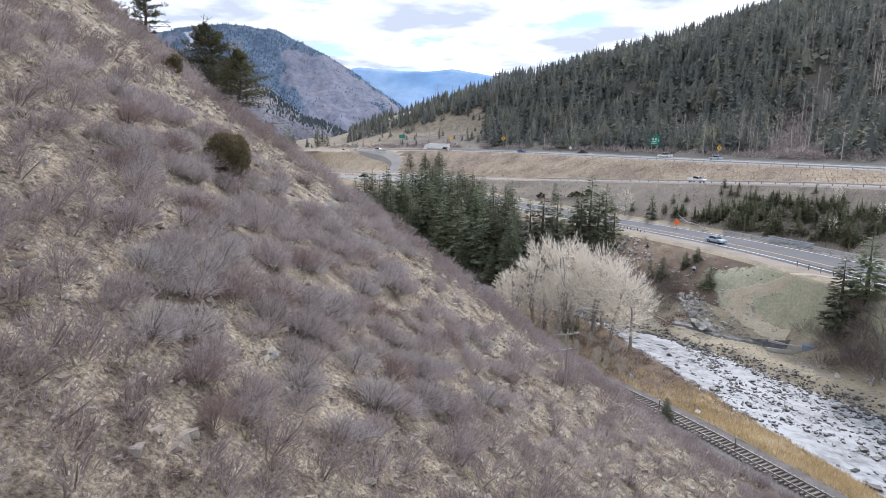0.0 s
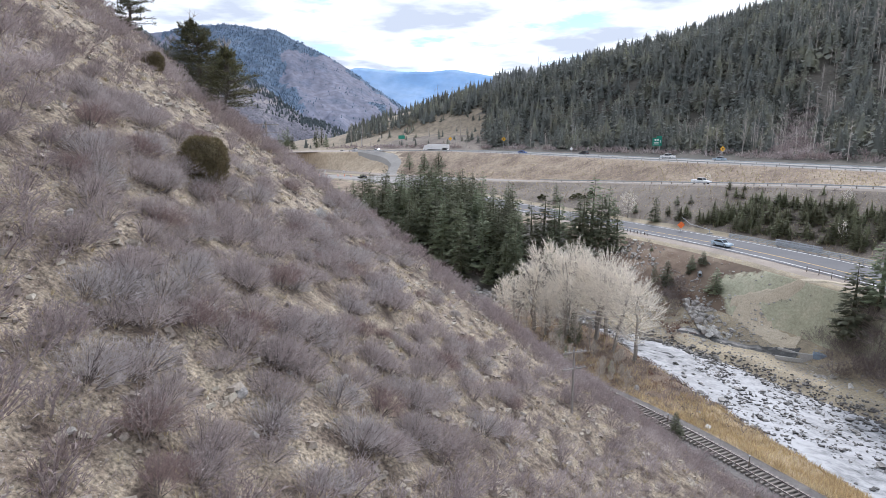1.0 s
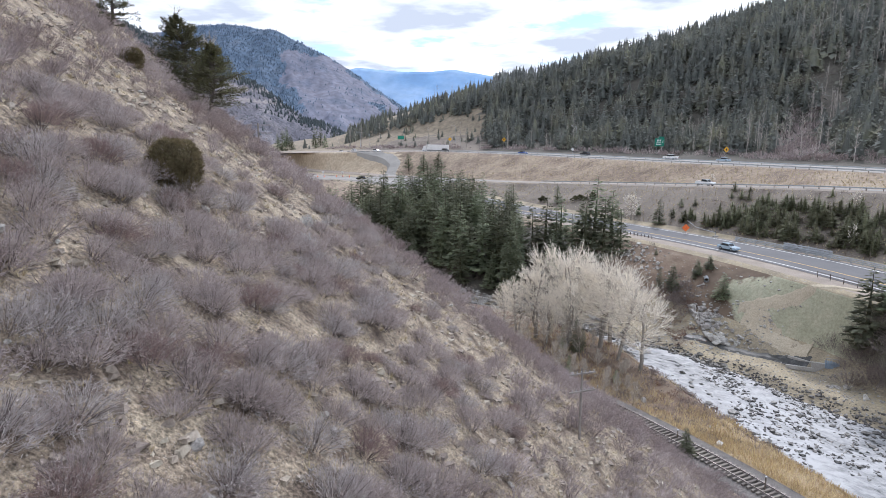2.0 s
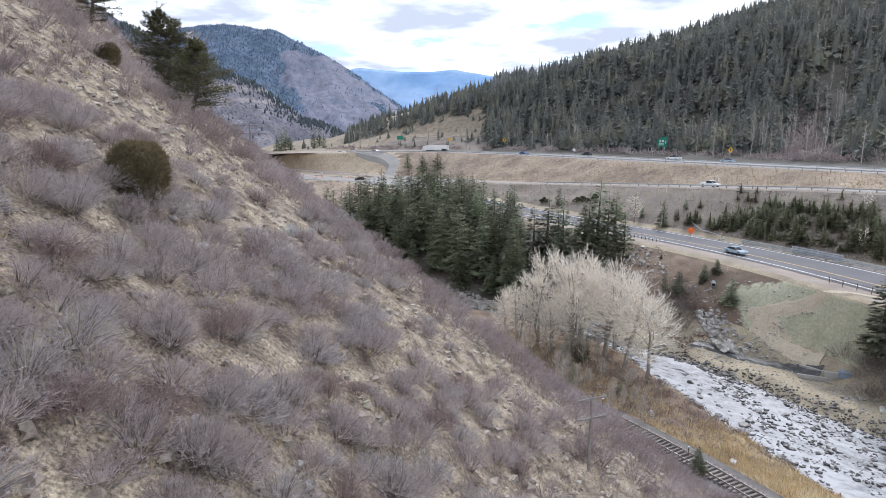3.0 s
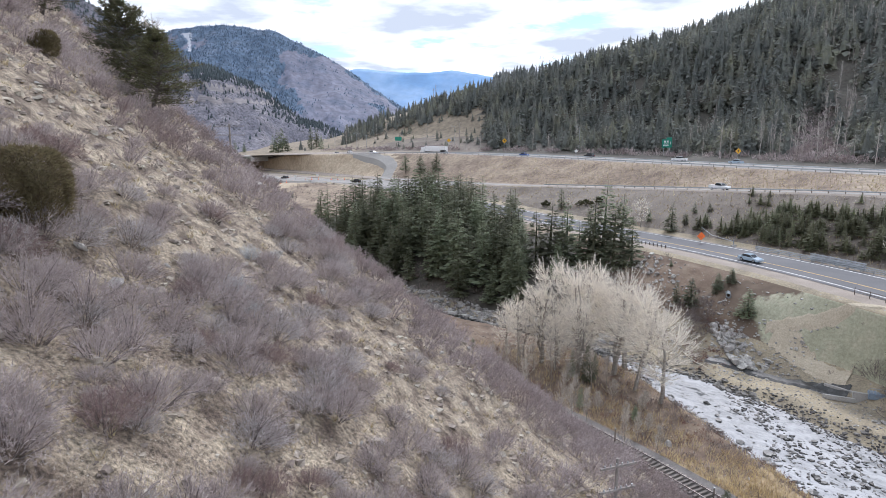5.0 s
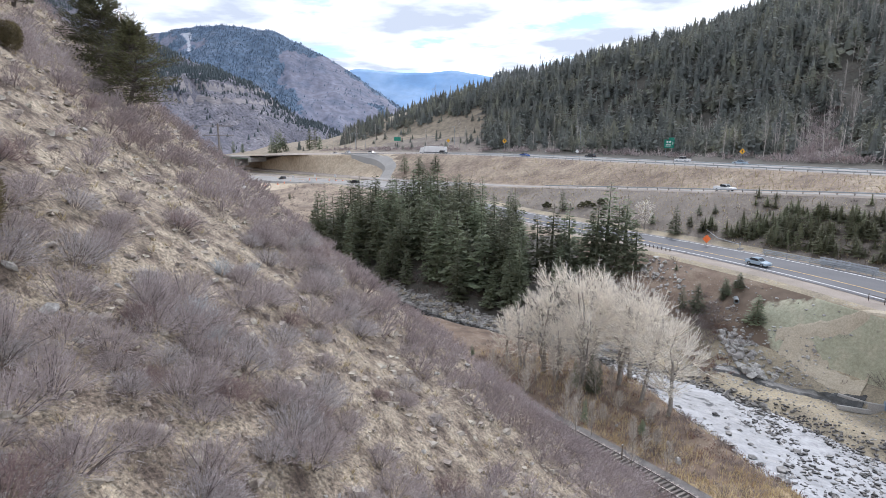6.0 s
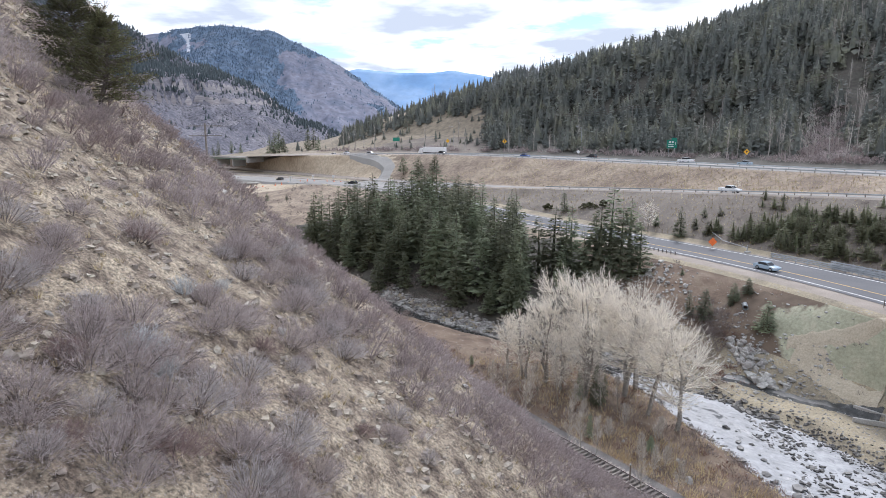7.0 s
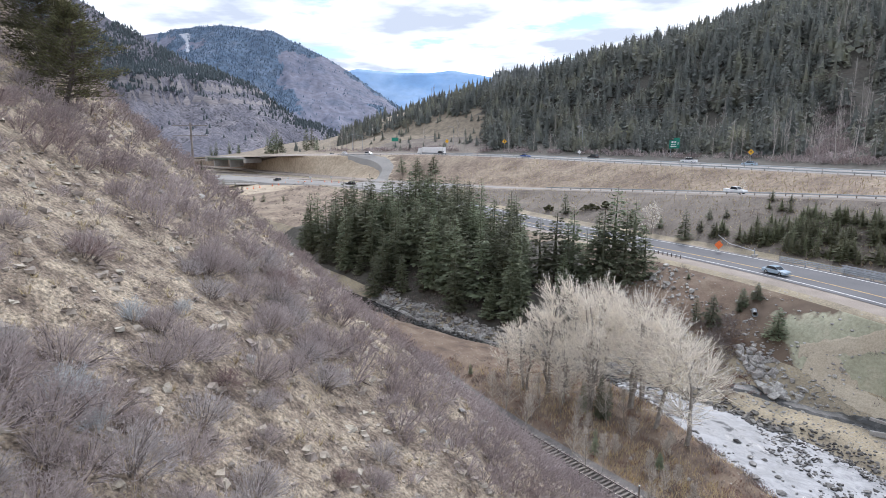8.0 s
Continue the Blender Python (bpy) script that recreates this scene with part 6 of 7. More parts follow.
# ---- works by the river ----
def culvert():
    x, y = 52.6, 126.0
    z = gz(x, y)
    ob = empty("culvert_pipe", pose(x, y, z + 0.25, 4, 0, -22) @ Matrix.Diagonal((0.8, 0.8, 0.8, 1)), "corrugated steel culvert pipe sticking out of the bank", "pipe")
    bm = bmesh.new()
    rings = []
    for i in range(15):
        r = 0.5 + 0.03 * (i % 2)
        rings.append([bm.verts.new((math.cos(a) * r, -1.2 + i * 0.17, math.sin(a) * r)) for a in np.linspace(0, 6.283, 17)[:-1]])
    inner = [bm.verts.new((math.cos(a) * 0.44, -1.2, math.sin(a) * 0.44)) for a in np.linspace(0, 6.283, 17)[:-1]]
    deep = [bm.verts.new((math.cos(a) * 0.44, 1.0, math.sin(a) * 0.44)) for a in np.linspace(0, 6.283, 17)[:-1]]
    seq = [deep, inner] + rings
    for a, b in zip(seq, seq[1:]):
        for j in range(16):
            bm.faces.new((a[j], a[(j + 1) % 16], b[(j + 1) % 16], b[j]))
    part("barrel", bm, M_STEEL, ob)
    part("rim", ring(0.54, 0.05), M_STEEL, ob).matrix_basis = pose(0, -1.2, 0, 90)


def ring(r, t, n=20, m=6):
    bm = bmesh.new()
    rows = [[bm.verts.new(((r + t * math.cos(b)) * math.cos(a), (r + t * math.cos(b)) * math.sin(a), t * math.sin(b))) for b in np.linspace(0, 6.283, m + 1)[:-1]] for a in np.linspace(0, 6.283, n + 1)[:-1]]
    for i in range(n):
        for j in range(m):
            bm.faces.new((rows[i][j], rows[(i + 1) % n][j], rows[(i + 1) % n][(j + 1) % m], rows[i][(j + 1) % m]))
    return bm


culvert()
M_CONCRETE = mat("weathered_concrete", [(0.36, 0.345, 0.32), (0.48, 0.465, 0.44)], 0.6, 0.9, 0.3, 8.0, 0.2)
M_BLUE = mat("blue_grey_steel", [(0.20, 0.27, 0.36), (0.30, 0.37, 0.46)], 0.8, 0.5, 0.1, 8.0, 0.15)


def intake():
    """The concrete intake with its steel gate at the end of the side stream."""
    z = 1.2
    ob = empty("water_intake", pose(61.3, 100.6, z, 0, 0, -28), "low concrete water intake with a blue-grey steel gate", "intake")
    part("headwall", box(0.4, 0, 0.55, 4.0, 0.4, 1.7, None, 0, 0.04), M_CONCRETE, ob)
    part("wing_wall", box(-2.6, 1.9, 0.35, 5.0, 0.35, 1.1, None, -0.45, 0.04), M_CONCRETE, ob)
    part("side_wall", box(-3.2, -0.3, 0.1, 4.0, 0.3, 0.7, None, 0.05, 0.04), M_CONCRETE, ob)
    gate = part("gate_frame", box(1.2, -0.05, 1.3, 2.0, 1.4, 0.9, None, 0, 0.05), M_BLUE, ob, "blue-grey steel gate frame")
    for k in range(5):
        part("grate_bar", box(0.35 + k * 0.42, -0.05, 1.8, 0.06, 1.5, 0.08), M_STEEL, gate)
    part("hand_rail", tube((0.3, -0.6, 2.5), (2.1, -0.6, 2.5), 0.04), M_STEEL, ob)
    for x in (0.3, 2.1):
        part("rail_post", tube((x, -0.6, 1.6), (x, -0.6, 2.5), 0.04), M_STEEL, ob)


intake()


M_PATH = mat("pale_path", [(0.45, 0.385, 0.285), (0.53, 0.465, 0.355)], 0.6, 0.95, 0.4, 4.0, 0.2)


def lay(name, pts, width, material, label, category, lift=0.22, n=9, edge=0.08):
    """A narrow strip with uneven edges laid over the ground along a few points."""
    bm, prev = bmesh.new(), None
    P = [Vector((*p, 0.0)) for p in pts]
    dense = []
    for i in range(len(P) - 1):
        for f in np.linspace(0, 1, n, endpoint=False):
            p0, p1, p2, p3 = P[max(i - 1, 0)], P[i], P[i + 1], P[min(i + 2, len(P) - 1)]
            dense.append(0.5 * (2 * p1 + (p2 - p0) * f + (2 * p0 - 5 * p1 + 4 * p2 - p3) * f * f + (3 * p1 - p0 - 3 * p2 + p3) * f ** 3))
    dense.append(P[-1])
    for i in range(1, len(dense) - 1):
        d = (dense[i + 1] - dense[i - 1]).normalized()
        nrm = Vector((d.y, -d.x, 0))
        row = []
        for j in range(5):
            o = width * (j / 4 - 0.5) * (1 + edge * math.sin(i * 1.3 + j)) + edge * math.sin(i * 0.7)
            q = dense[i] + nrm * o
            row.append(bm.verts.new((q.x, q.y, gz(q.x, q.y) + (lift if 0 < j < 4 else -0.05))))
        if prev:
            for j in range(4):
                bm.faces.new((prev[j], row[j], row[j + 1], prev[j + 1]))
        prev = row
    bmesh.ops.recalc_face_normals(bm, faces=bm.faces)
    ob = new(name, to_mesh(name, bm, material))
    return tagged(ob, label, category, "", "structure")


lay("dirt_path", [(71, 101.8), (69.5, 103.5), (67.3, 105.6), (64.8, 108.2), (62.0, 111.0), (60.0, 113.2), (58.0, 115.0), (56.2, 116.6), (55.2, 117.4)], 1.5, M_PATH, "pale worn dirt path over the seeded slope", "path")
lay("dirt_path", [(56.0, 116.2), (56.8, 114.2), (57.6, 112.0), (58.4, 109.5), (60.0, 106.6), (61.5, 104.5)], 2.8, M_PATH, "pale worn dirt path down to the stream", "path")
lay("side_stream", [(60.4, 102.6), (59.3, 103.9), (57.8, 105.2), (55.5, 107), (53.0, 109.6), (50.7, 112.6), (48.0, 114.6), (45.0, 116.6)], 2.3, M_SIDE, "narrow dark stream beside the gravel bar", "water", 0.2, 9, 0.08)


# ---- along the roads ----
def guard_rail(name, line, zline, off, y0, y1, step, label, heights=(0.6,), post_h=0.8, rail_h=0.3, post_m=None, rail_m=None, thick=0.06, post_w=0.16):
    """A fence along a line of the plan: posts of its own, and rails from end to end."""
    ob = empty(name, Matrix.Identity(4), label, "guard rail")
    post = to_mesh("post", box(0, 0, post_h / 2 - 0.1, post_w, post_w, post_h + 0.2, None, 0, 0.01), post_m or M_WOOD)
    y = y0
    while y <= y1:
        h = heading(line, y)
        p = part("post", post, None, ob)
        p.matrix_basis = pose(float(line(y)) + off, y, float(zline(y)), 0, 0, math.degrees(h))
        y += step * math.cos(h)
    for hh in heights:
        bm = bmesh.new()
        prev = None
        for y in np.arange(y0 - 0.5, y1 + 1.0, 2.0):
            x, z = float(line(y)) + off - 0.12, float(zline(y)) + hh
            row = [bm.verts.new((x + dx, y, z + dz)) for dx, dz in ((0, -rail_h / 2), (-thick, -rail_h / 4), (-thick * 0.3, 0), (-thick, rail_h / 4), (0, rail_h / 2), (thick * 0.5, 0))]
            if prev:
                for j in range(6):
                    bm.faces.new((prev[j], prev[(j + 1) % 6], row[(j + 1) % 6], row[j]))
            else:
                bm.faces.new(row[::-1])
            prev = row
        bm.faces.new(prev)
        part("rail", bm, rail_m or M_STEEL, ob)
    return ob


M_RUST = mat("brown_steel", [(0.07, 0.05, 0.04), (0.13, 0.095, 0.075)], 1.0, 0.7, 0.1, 8.0, 0.2)


def road_fences():
    guard_rail("steel_barrier", ROAD, ROAD_Z, 10.2, 86, 150, 2.4, "stacked galvanised steel barrier beside the road", (0.35, 0.68, 1.0), 1.1, 0.22, M_STEEL)
    guard_rail("steel_barrier", ROAD, ROAD_Z, 10.5, 129.5, 138.5, 1.6, "tall double section of galvanised steel barrier", (0.45, 0.8, 1.15, 1.5), 1.7, 0.26, M_STEEL)
    guard_rail("rail_fence", ROAD, ROAD_Z, -6.6, 84, 114.5, 2.6, "low brown steel rail fence beside the road", (1.0, 0.55), 1.1, 0.09, M_RUST, M_RUST, 0.06, 0.09)
    guard_rail("guard_rail", RAMP, RAMP_Z, -4.1, 104, 238, 3.8, "weathered guard rail along the slip road", (0.62,), 0.8, 0.32, M_WOOD, M_STEEL)
    guard_rail("guard_rail", HWY, HWY_Z, 0.2, 110, 372, 3.8, "galvanised guard rail along the main road", (0.62,), 0.8, 0.34, M_WOOD)
    guard_rail("median_barrier", HWY, HWY_Z, 16.5, 110, 372, 7.6, "low guard rail along the median", (0.6,), 0.75, 0.3, M_WOOD)
    for k in range(8):
        y = 159.4 - k * 0.95
        x = float(ROAD(y)) - 6.4
        ob = empty("marker_post", pose(x, y, float(ROAD_Z(y)) - 0.1), "short dark marker post on the road shoulder", "post", "marker posts")
        part("shaft", box(0, 0, 0.35, 0.14, 0.14, 0.8, None, 0, 0.02), M_RUST, ob)
        part("cap", box(0, 0, 0.78, 0.17, 0.17, 0.06), M_STEEL, ob)
    for k in range(12):
        y = 152.5 - k * 4.6
        x = float(ROAD(y)) + 13.5
        ob = empty("fence_post", pose(x, y, gz(x, y) - 0.2, 0, 0, 0), "weathered wooden fence post below the cut slope", "post", "fence posts")
        part("shaft", tube((0, 0, 0), (0.03, 0, 1.9), 0.09, None, 7, 0.075), M_WOOD, ob)
        part("tip", tube((0.03, 0, 1.9), (0.03, 0, 1.98), 0.075, None, 7, 0.03), M_WOOD, ob)
    g = empty("swing_gate", pose(66.5, 154.8, gz(66.5, 154.8), 0, 0, 0), "long pale steel swing gate on the verge", "gate")
    part("post", tube((0, 0, -0.2), (0, 0, 1.6), 0.1), M_STEEL, g)
    part("boom", tube((0, 0, 1.1), (-2.2, 6.5, 1.5), 0.07), M_STEEL, g)
    part("boom", tube((-2.2, 6.5, 1.5), (-2.6, 11.5, 2.6), 0.07), M_STEEL, g)
    part("block", box(0, -0.2, 0.15, 1.4, 0.5, 0.5, None, 0.3, 0.05), M_CONCRETE, g)


road_fences()
M_ORANGE = mat("orange_sheet", [(0.85, 0.16, 0.03), (0.95, 0.22, 0.05)], 1.0, 0.6, 0.0, 5.0, 0.05)
M_GREEN = mat("green_sheet", [(0.01, 0.20, 0.13), (0.015, 0.25, 0.17)], 1.0, 0.5, 0.0, 5.0, 0.05)
M_SIGNY = mat("amber_sheet", [(0.80, 0.42, 0.02), (0.90, 0.50, 0.04)], 1.0, 0.5, 0.0, 5.0, 0.05)


def diamond(name, x, y, z, size, h, material, label, bars=True, yaw=0):
    ob = empty(name, pose(x, y, z, 0, 0, yaw), label, "road sign")
    part("post", tube((0, 0.05, -0.3), (0, 0.05, h + size * 0.3), 0.06), M_STEEL, ob)
    bm = bmesh.new()
    bmesh.ops.create_cube(bm, size=1.0, matrix=Matrix.Translation((0, 0, h + size / 2)) @ Matrix.Rotation(radians(45), 4, "Y") @ Matrix.Diagonal((size * 0.72, 0.05, size * 0.72, 1)))
    plate = part("plate", bm, material, ob)
    if bars:
        part("bar", box(0, -0.04, h + size / 2, size * 0.12, 0.02, size * 0.42), M_RUST, plate)
        part("bar", box(0, -0.04, h + size * 0.55, size * 0.35, 0.02, size * 0.1), M_RUST, plate)
    return ob


def signs():
    diamond("road_work_sign", 60.8, 158.7, 13.7, 1.9, 0.7, M_ORANGE, "orange diamond road work sign on a low stand", False)
    diamond("warning_sign", 107.5, 243, gz(107.5, 243), 2.1, 2.4, M_SIGNY, "amber diamond warning sign beside the main road")
    diamond("warning_sign", 33.5, 347, gz(33.5, 347), 2.4, 3.2, M_SIGNY, "amber diamond warning sign beside the main road")
    diamond("warning_sign", 4.5, 372, gz(4.5, 372), 2.2, 2.6, M_SIGNY, "amber diamond warning sign beside the main road", False)
    diamond("marker_sign", 58.5, 287, 28.0, 1.6, 1.8, M_WHITE, "small white diamond sign on the median", False)
    g = empty("direction_sign", pose(94.5, 279, gz(94.5, 279), 0, 0, 8), "green direction sign with white lettering bars", "road sign")
    for x in (-1.3, 1.3):
        part("post", box(x, 0.12, 2.2, 0.16, 0.16, 5.6), M_STEEL, g)
    board = part("board", box(0, 0, 4.4, 4.4, 0.1, 3.4, None, 0, 0.02), M_GREEN, g)
    part("tab", box(0.9, 0, 6.5, 2.4, 0.1, 0.75, None, 0, 0.02), M_GREEN, g)
    part("shield", box(-0.9, -0.07, 5.2, 0.8, 0.02, 0.8), M_WHITE, board)
    part("shield", box(0.3, -0.07, 5.2, 0.8, 0.02, 0.8), M_WHITE, board)
    part("bar", box(-0.4, -0.07, 4.2, 2.2, 0.02, 0.3), M_WHITE, board)
    part("bar", box(-0.4, -0.07, 3.5, 2.4, 0.02, 0.3), M_WHITE, board)
    part("bar", box(1.5, -0.07, 4.6, 0.3, 0.02, 1.1), M_WHITE, board)
    e = empty("direction_sign", pose(-26, 400, gz(-26, 400), 0, 0, 0), "small green direction sign beside the main road", "road sign")
    part("post", box(0, 0.1, 1.6, 0.16, 0.16, 3.6), M_STEEL, e)
    part("board", box(0, 0, 3.9, 4.0, 0.1, 2.2), M_GREEN, e)
    for x, y, zz, h, arms in ((66, 316, gz(66, 316), 11, 1), (-53, 412, 25.5, 12, 2), (-46, 405, 25.5, 11, 1), (8, 378, gz(8, 378), 10, 1)):
        p = empty("street_lamp", pose(x, y, zz, 0, 0, 0), "tall galvanised street lamp beside the main road", "street lamp", "street lamps")
        part("pole", tube((0, 0, -0.2), (0, 0, h), 0.14, None, 8, 0.09), M_STEEL, p)
        for s in (-1, 1)[:arms]:
            part("arm", tube((0, 0, h - 0.2), (s * 2.2, 0, h + 0.3), 0.06), M_STEEL, p)
            part("lamp_head", box(s * 2.4, 0, h + 0.28, 0.8, 0.35, 0.18, None, 0, 0.04), M_STEEL, p)
    for x, y, h in ((-62, 330, 2.6), (-52, 330, 2.6), (-75, 338, 2.6)):
        p = empty("work_sign", pose(x, y, gz(x, y), 0, 0, 0), "small pale sign on a post by the junction", "road sign", "signs at the junction")
        part("post", box(0, 0, h / 2, 0.12, 0.12, h), M_STEEL, p)
        part("plate", box(0, -0.08, h, 1.1, 0.05, 1.0), M_WHITE, p)
    for k in range(12):
        x, y = -48 - 4.6 * k + (k % 3), 328 + 1.2 * k
        c = empty("traffic_cone", pose(x, y, gz(x, y)), "orange traffic cone by the road works", "cone", "traffic cones")
        part("base", box(0, 0, 0.04, 0.7, 0.7, 0.08), M_ORANGE, c)
        part("cone", tube((0, 0, 0.06), (0, 0, 1.2), 0.28, None, 10, 0.06), M_ORANGE, c)
        part("band", tube((0, 0, 0.6), (0, 0, 0.78), 0.19, None, 10, 0.155), M_WHITE, c)


signs()


M_GREYWOOD = mat("grey_pole_wood", [(0.20, 0.175, 0.16), (0.34, 0.31, 0.285)], 2.0, 0.9, 0.3, 12.0, 0.25)


def power_lines():
    def pole(x, y, h, label, arms=2, yaw=0.0, width=3.0, r=0.17):
        ob = empty("utility_pole", pose(x, y, gz(x, y) - 0.3, 0, 0, yaw), label, "utility pole")
        part("pole", tube((0, 0, 0), (0, 0, h), r, None, 8, r * 0.7), M_GREYWOOD, ob)
        for k in range(arms):
            z = h - 0.35 - 1.25 * k
            arm = part("crossarm", box(0, -r, z, width, 0.1, 0.1), M_GREYWOOD, ob)
            for i in range(6):
                part("insulator", tube((-width / 2 + 0.2 + i * (width - 0.4) / 5, -0.16, z + 0.07), (-width / 2 + 0.2 + i * (width - 0.4) / 5, -0.16, z + 0.2), 0.035, None, 6), M_STEEL, arm)
        return Vector((x, y, gz(x, y) - 0.3 + h - 0.3))
    pole(9.7, 45.8, 5.4, "old grey utility pole with two crossarms on the shrubby slope", 2, 20, 2.0, 0.10)
    pole(-29.3, 108.5, 7.2, "old wooden utility pole with two crossarms", 2, 8, 4.2)
    tops = [pole(89, 316, 17, "tall wooden utility pole in the forest", 1, 60, 2.4), pole(123, 300, 19, "tall wooden utility pole in the forest", 1, 60, 2.4), pole(60, 352, 13, "wooden utility pole among the trees", 1, 60, 2.4)]
    tops.append(tops[1] + Vector((130, -70, 32)))
    for a, b in ((tops[2], tops[0]), (tops[0], tops[1]), (tops[1], tops[3])):
        for dz in (0.0, -0.9):
            cu = bpy.data.curves.new("power_cable", "CURVE")
            cu.dimensions, cu.bevel_depth = "3D", 0.06
            sp = cu.splines.new("POLY")
            sp.points.add(12)
            for i, p in enumerate(sp.points):
                f = i / 12
                q = a.lerp(b, f)
                p.co = (q.x, q.y, q.z + dz - 6 * f * (1 - f), 1)
            cu.materials.append(M_RUST)
            tagged(new("power_cable", cu), "thin dark power cable along the hillside", "cable", "power cables")


power_lines()


# ---- junction, bridge ----
def drape(name, pts, width, material, label, lift=0.12, n=8, across=5):
    """A road surface laid over the ground along a few points."""
    bm, prev = bmesh.new(), None
    P = [Vector((*p, 0.0)) for p in pts]
    dense = []
    for i in range(len(P) - 1):
        for f in np.linspace(0, 1, n, endpoint=False):
            p0, p1, p2, p3 = P[max(i - 1, 0)], P[i], P[i + 1], P[min(i + 2, len(P) - 1)]
            dense.append(0.5 * (2 * p1 + (p2 - p0) * f + (2 * p0 - 5 * p1 + 4 * p2 - p3) * f * f + (3 * p1 - p0 - 3 * p2 + p3) * f ** 3))
    dense.append(P[-1])
    for i in range(1, len(dense) - 1):
        d = (dense[i + 1] - dense[i - 1]).normalized()
        nrm = Vector((d.y, -d.x, 0))
        row = []
        zmax = max(gz(*(dense[i] + nrm * o)[:2]) for o in (-width / 2, 0, width / 2))
        for j in range(across):
            q = dense[i] + nrm * width * (j / (across - 1) - 0.5)
            row.append(bm.verts.new((q.x, q.y, gz(q.x, q.y) * 0.6 + zmax * 0.4 + lift)))
        for at, o in ((0, -1.0), (len(row), 1.0)):
            q = dense[i] + nrm * o * (width / 2 + 1.6)
            row.insert(at, bm.verts.new((q.x, q.y, gz(q.x, q.y) - 0.3)))
        if prev:
            for j in range(across + 1):
                bm.faces.new((prev[j], row[j], row[j + 1], prev[j + 1]))
        prev = row
    bmesh.ops.recalc_face_normals(bm, faces=bm.faces)
    ob = new(name, to_mesh(name, bm, material))
    return tagged(ob, label, "road", "", "structure")


def junction():
    drape("junction_road", [(-2, 262), (-16, 288), (-40, 316), (-75, 345), (-110, 380), (-150, 420)], 16, M_CONC, "wide pale road surface of the junction")
    drape("link_road", [(-34, 314), (-29.2, 318), (-26.2, 330), (-25.6, 338), (-32.6, 351), (-42, 362), (-52, 372)], 5.0, M_CONC, "pale link road curving up to the main road", 0.2)
    drape("link_road", [(12, 272), (-6, 292), (-22, 300)], 9, M_CONC, "pale end of the slip road", 0.2)
    isl = new("traffic_island", to_mesh("traffic_island", tube((-15, 291, gz(-15, 291) + 0.1), (-15, 291, gz(-15, 291) + 0.45), 4.0, None, 24, 3.8), M_SHOULDER))
    tagged(isl, "round sandy traffic island", "island", "", "structure")
    M_GIRDER = mat("green_girder", [(0.10, 0.16, 0.13), (0.15, 0.21, 0.17)], 0.5, 0.6, 0.1, 4.0, 0.15)
    y0, y1 = 420.0, 445.0
    a, b = Vector((float(HWY(y0)), y0, 23.0)), Vector((float(HWY(y1)), y1, 21.2))
    d = b - a
    ang, L = math.atan2(d.y, d.x), d.length
    ob = empty("road_bridge", pose(*((a + b) / 2), 0, 0, math.degrees(ang)), "concrete road bridge on dark green steel girders", "bridge", "", "structure")
    part("deck", box(0, -6, 0.7, L + 3, 13, 0.4), M_CONCRETE, ob)
    part("parapet", box(0, 0.2, 1.2, L + 3, 0.3, 0.6), M_CONCRETE, ob)
    for k in range(3):
        part("girder", box(0, -0.5 - 5 * k, 0.0, L + 4, 0.5, 1.0), M_GIRDER, ob)
    for x in (-4, 14):
        part("pier", box(x, -6, -2.8, 0.9, 10, 4.8, None, 0, 0.1), M_CONCRETE, ob)
    for x in (-L / 2 - 1, L / 2 + 1):
        part("abutment", box(x, -6, -0.9, 2.5, 12, 2.6, None, 0, 0.1), M_CONCRETE, ob)
    ob = empty("river_bridge", pose(-110, 352, 12.5, 0, 0, 8), "low pale concrete bridge over the river", "bridge", "", "structure")
    part("deck", box(0, 0, 0, 44, 7, 0.7), M_CONCRETE, ob)
    for s in (-3.3, 3.3):
        part("parapet", box(0, s, 0.8, 44, 0.25, 0.5), M_CONCRETE, ob)
    for x in (-12, 12):
        part("pier", box(x, 0, -3.5, 1.2, 6, 7, None, 0, 0.1), M_CONCRETE, ob)


junction()


# ---- vehicles ----
M_GLASS = mat("car_glass", [(0.03, 0.035, 0.04), (0.05, 0.055, 0.06)], 1.0, 0.1, 0.0, 4.0, 0.1)
M_TYRE = mat("tyre", [(0.02, 0.02, 0.02), (0.035, 0.035, 0.035)], 1.0, 0.9, 0.1, 9.0, 0.2)
PAINT = {n: mat(n + "_paint", [c, tuple(min(1, 1.15 * q) for q in c)], 0.5, 0.25, 0.0, 3.0, 0.05) for n, c in (("white", (0.74, 0.74, 0.74)), ("silver_blue", (0.36, 0.45, 0.53)), ("blue", (0.05, 0.10, 0.28)), ("dark", (0.03, 0.032, 0.035)), ("red", (0.26, 0.035, 0.03)))}


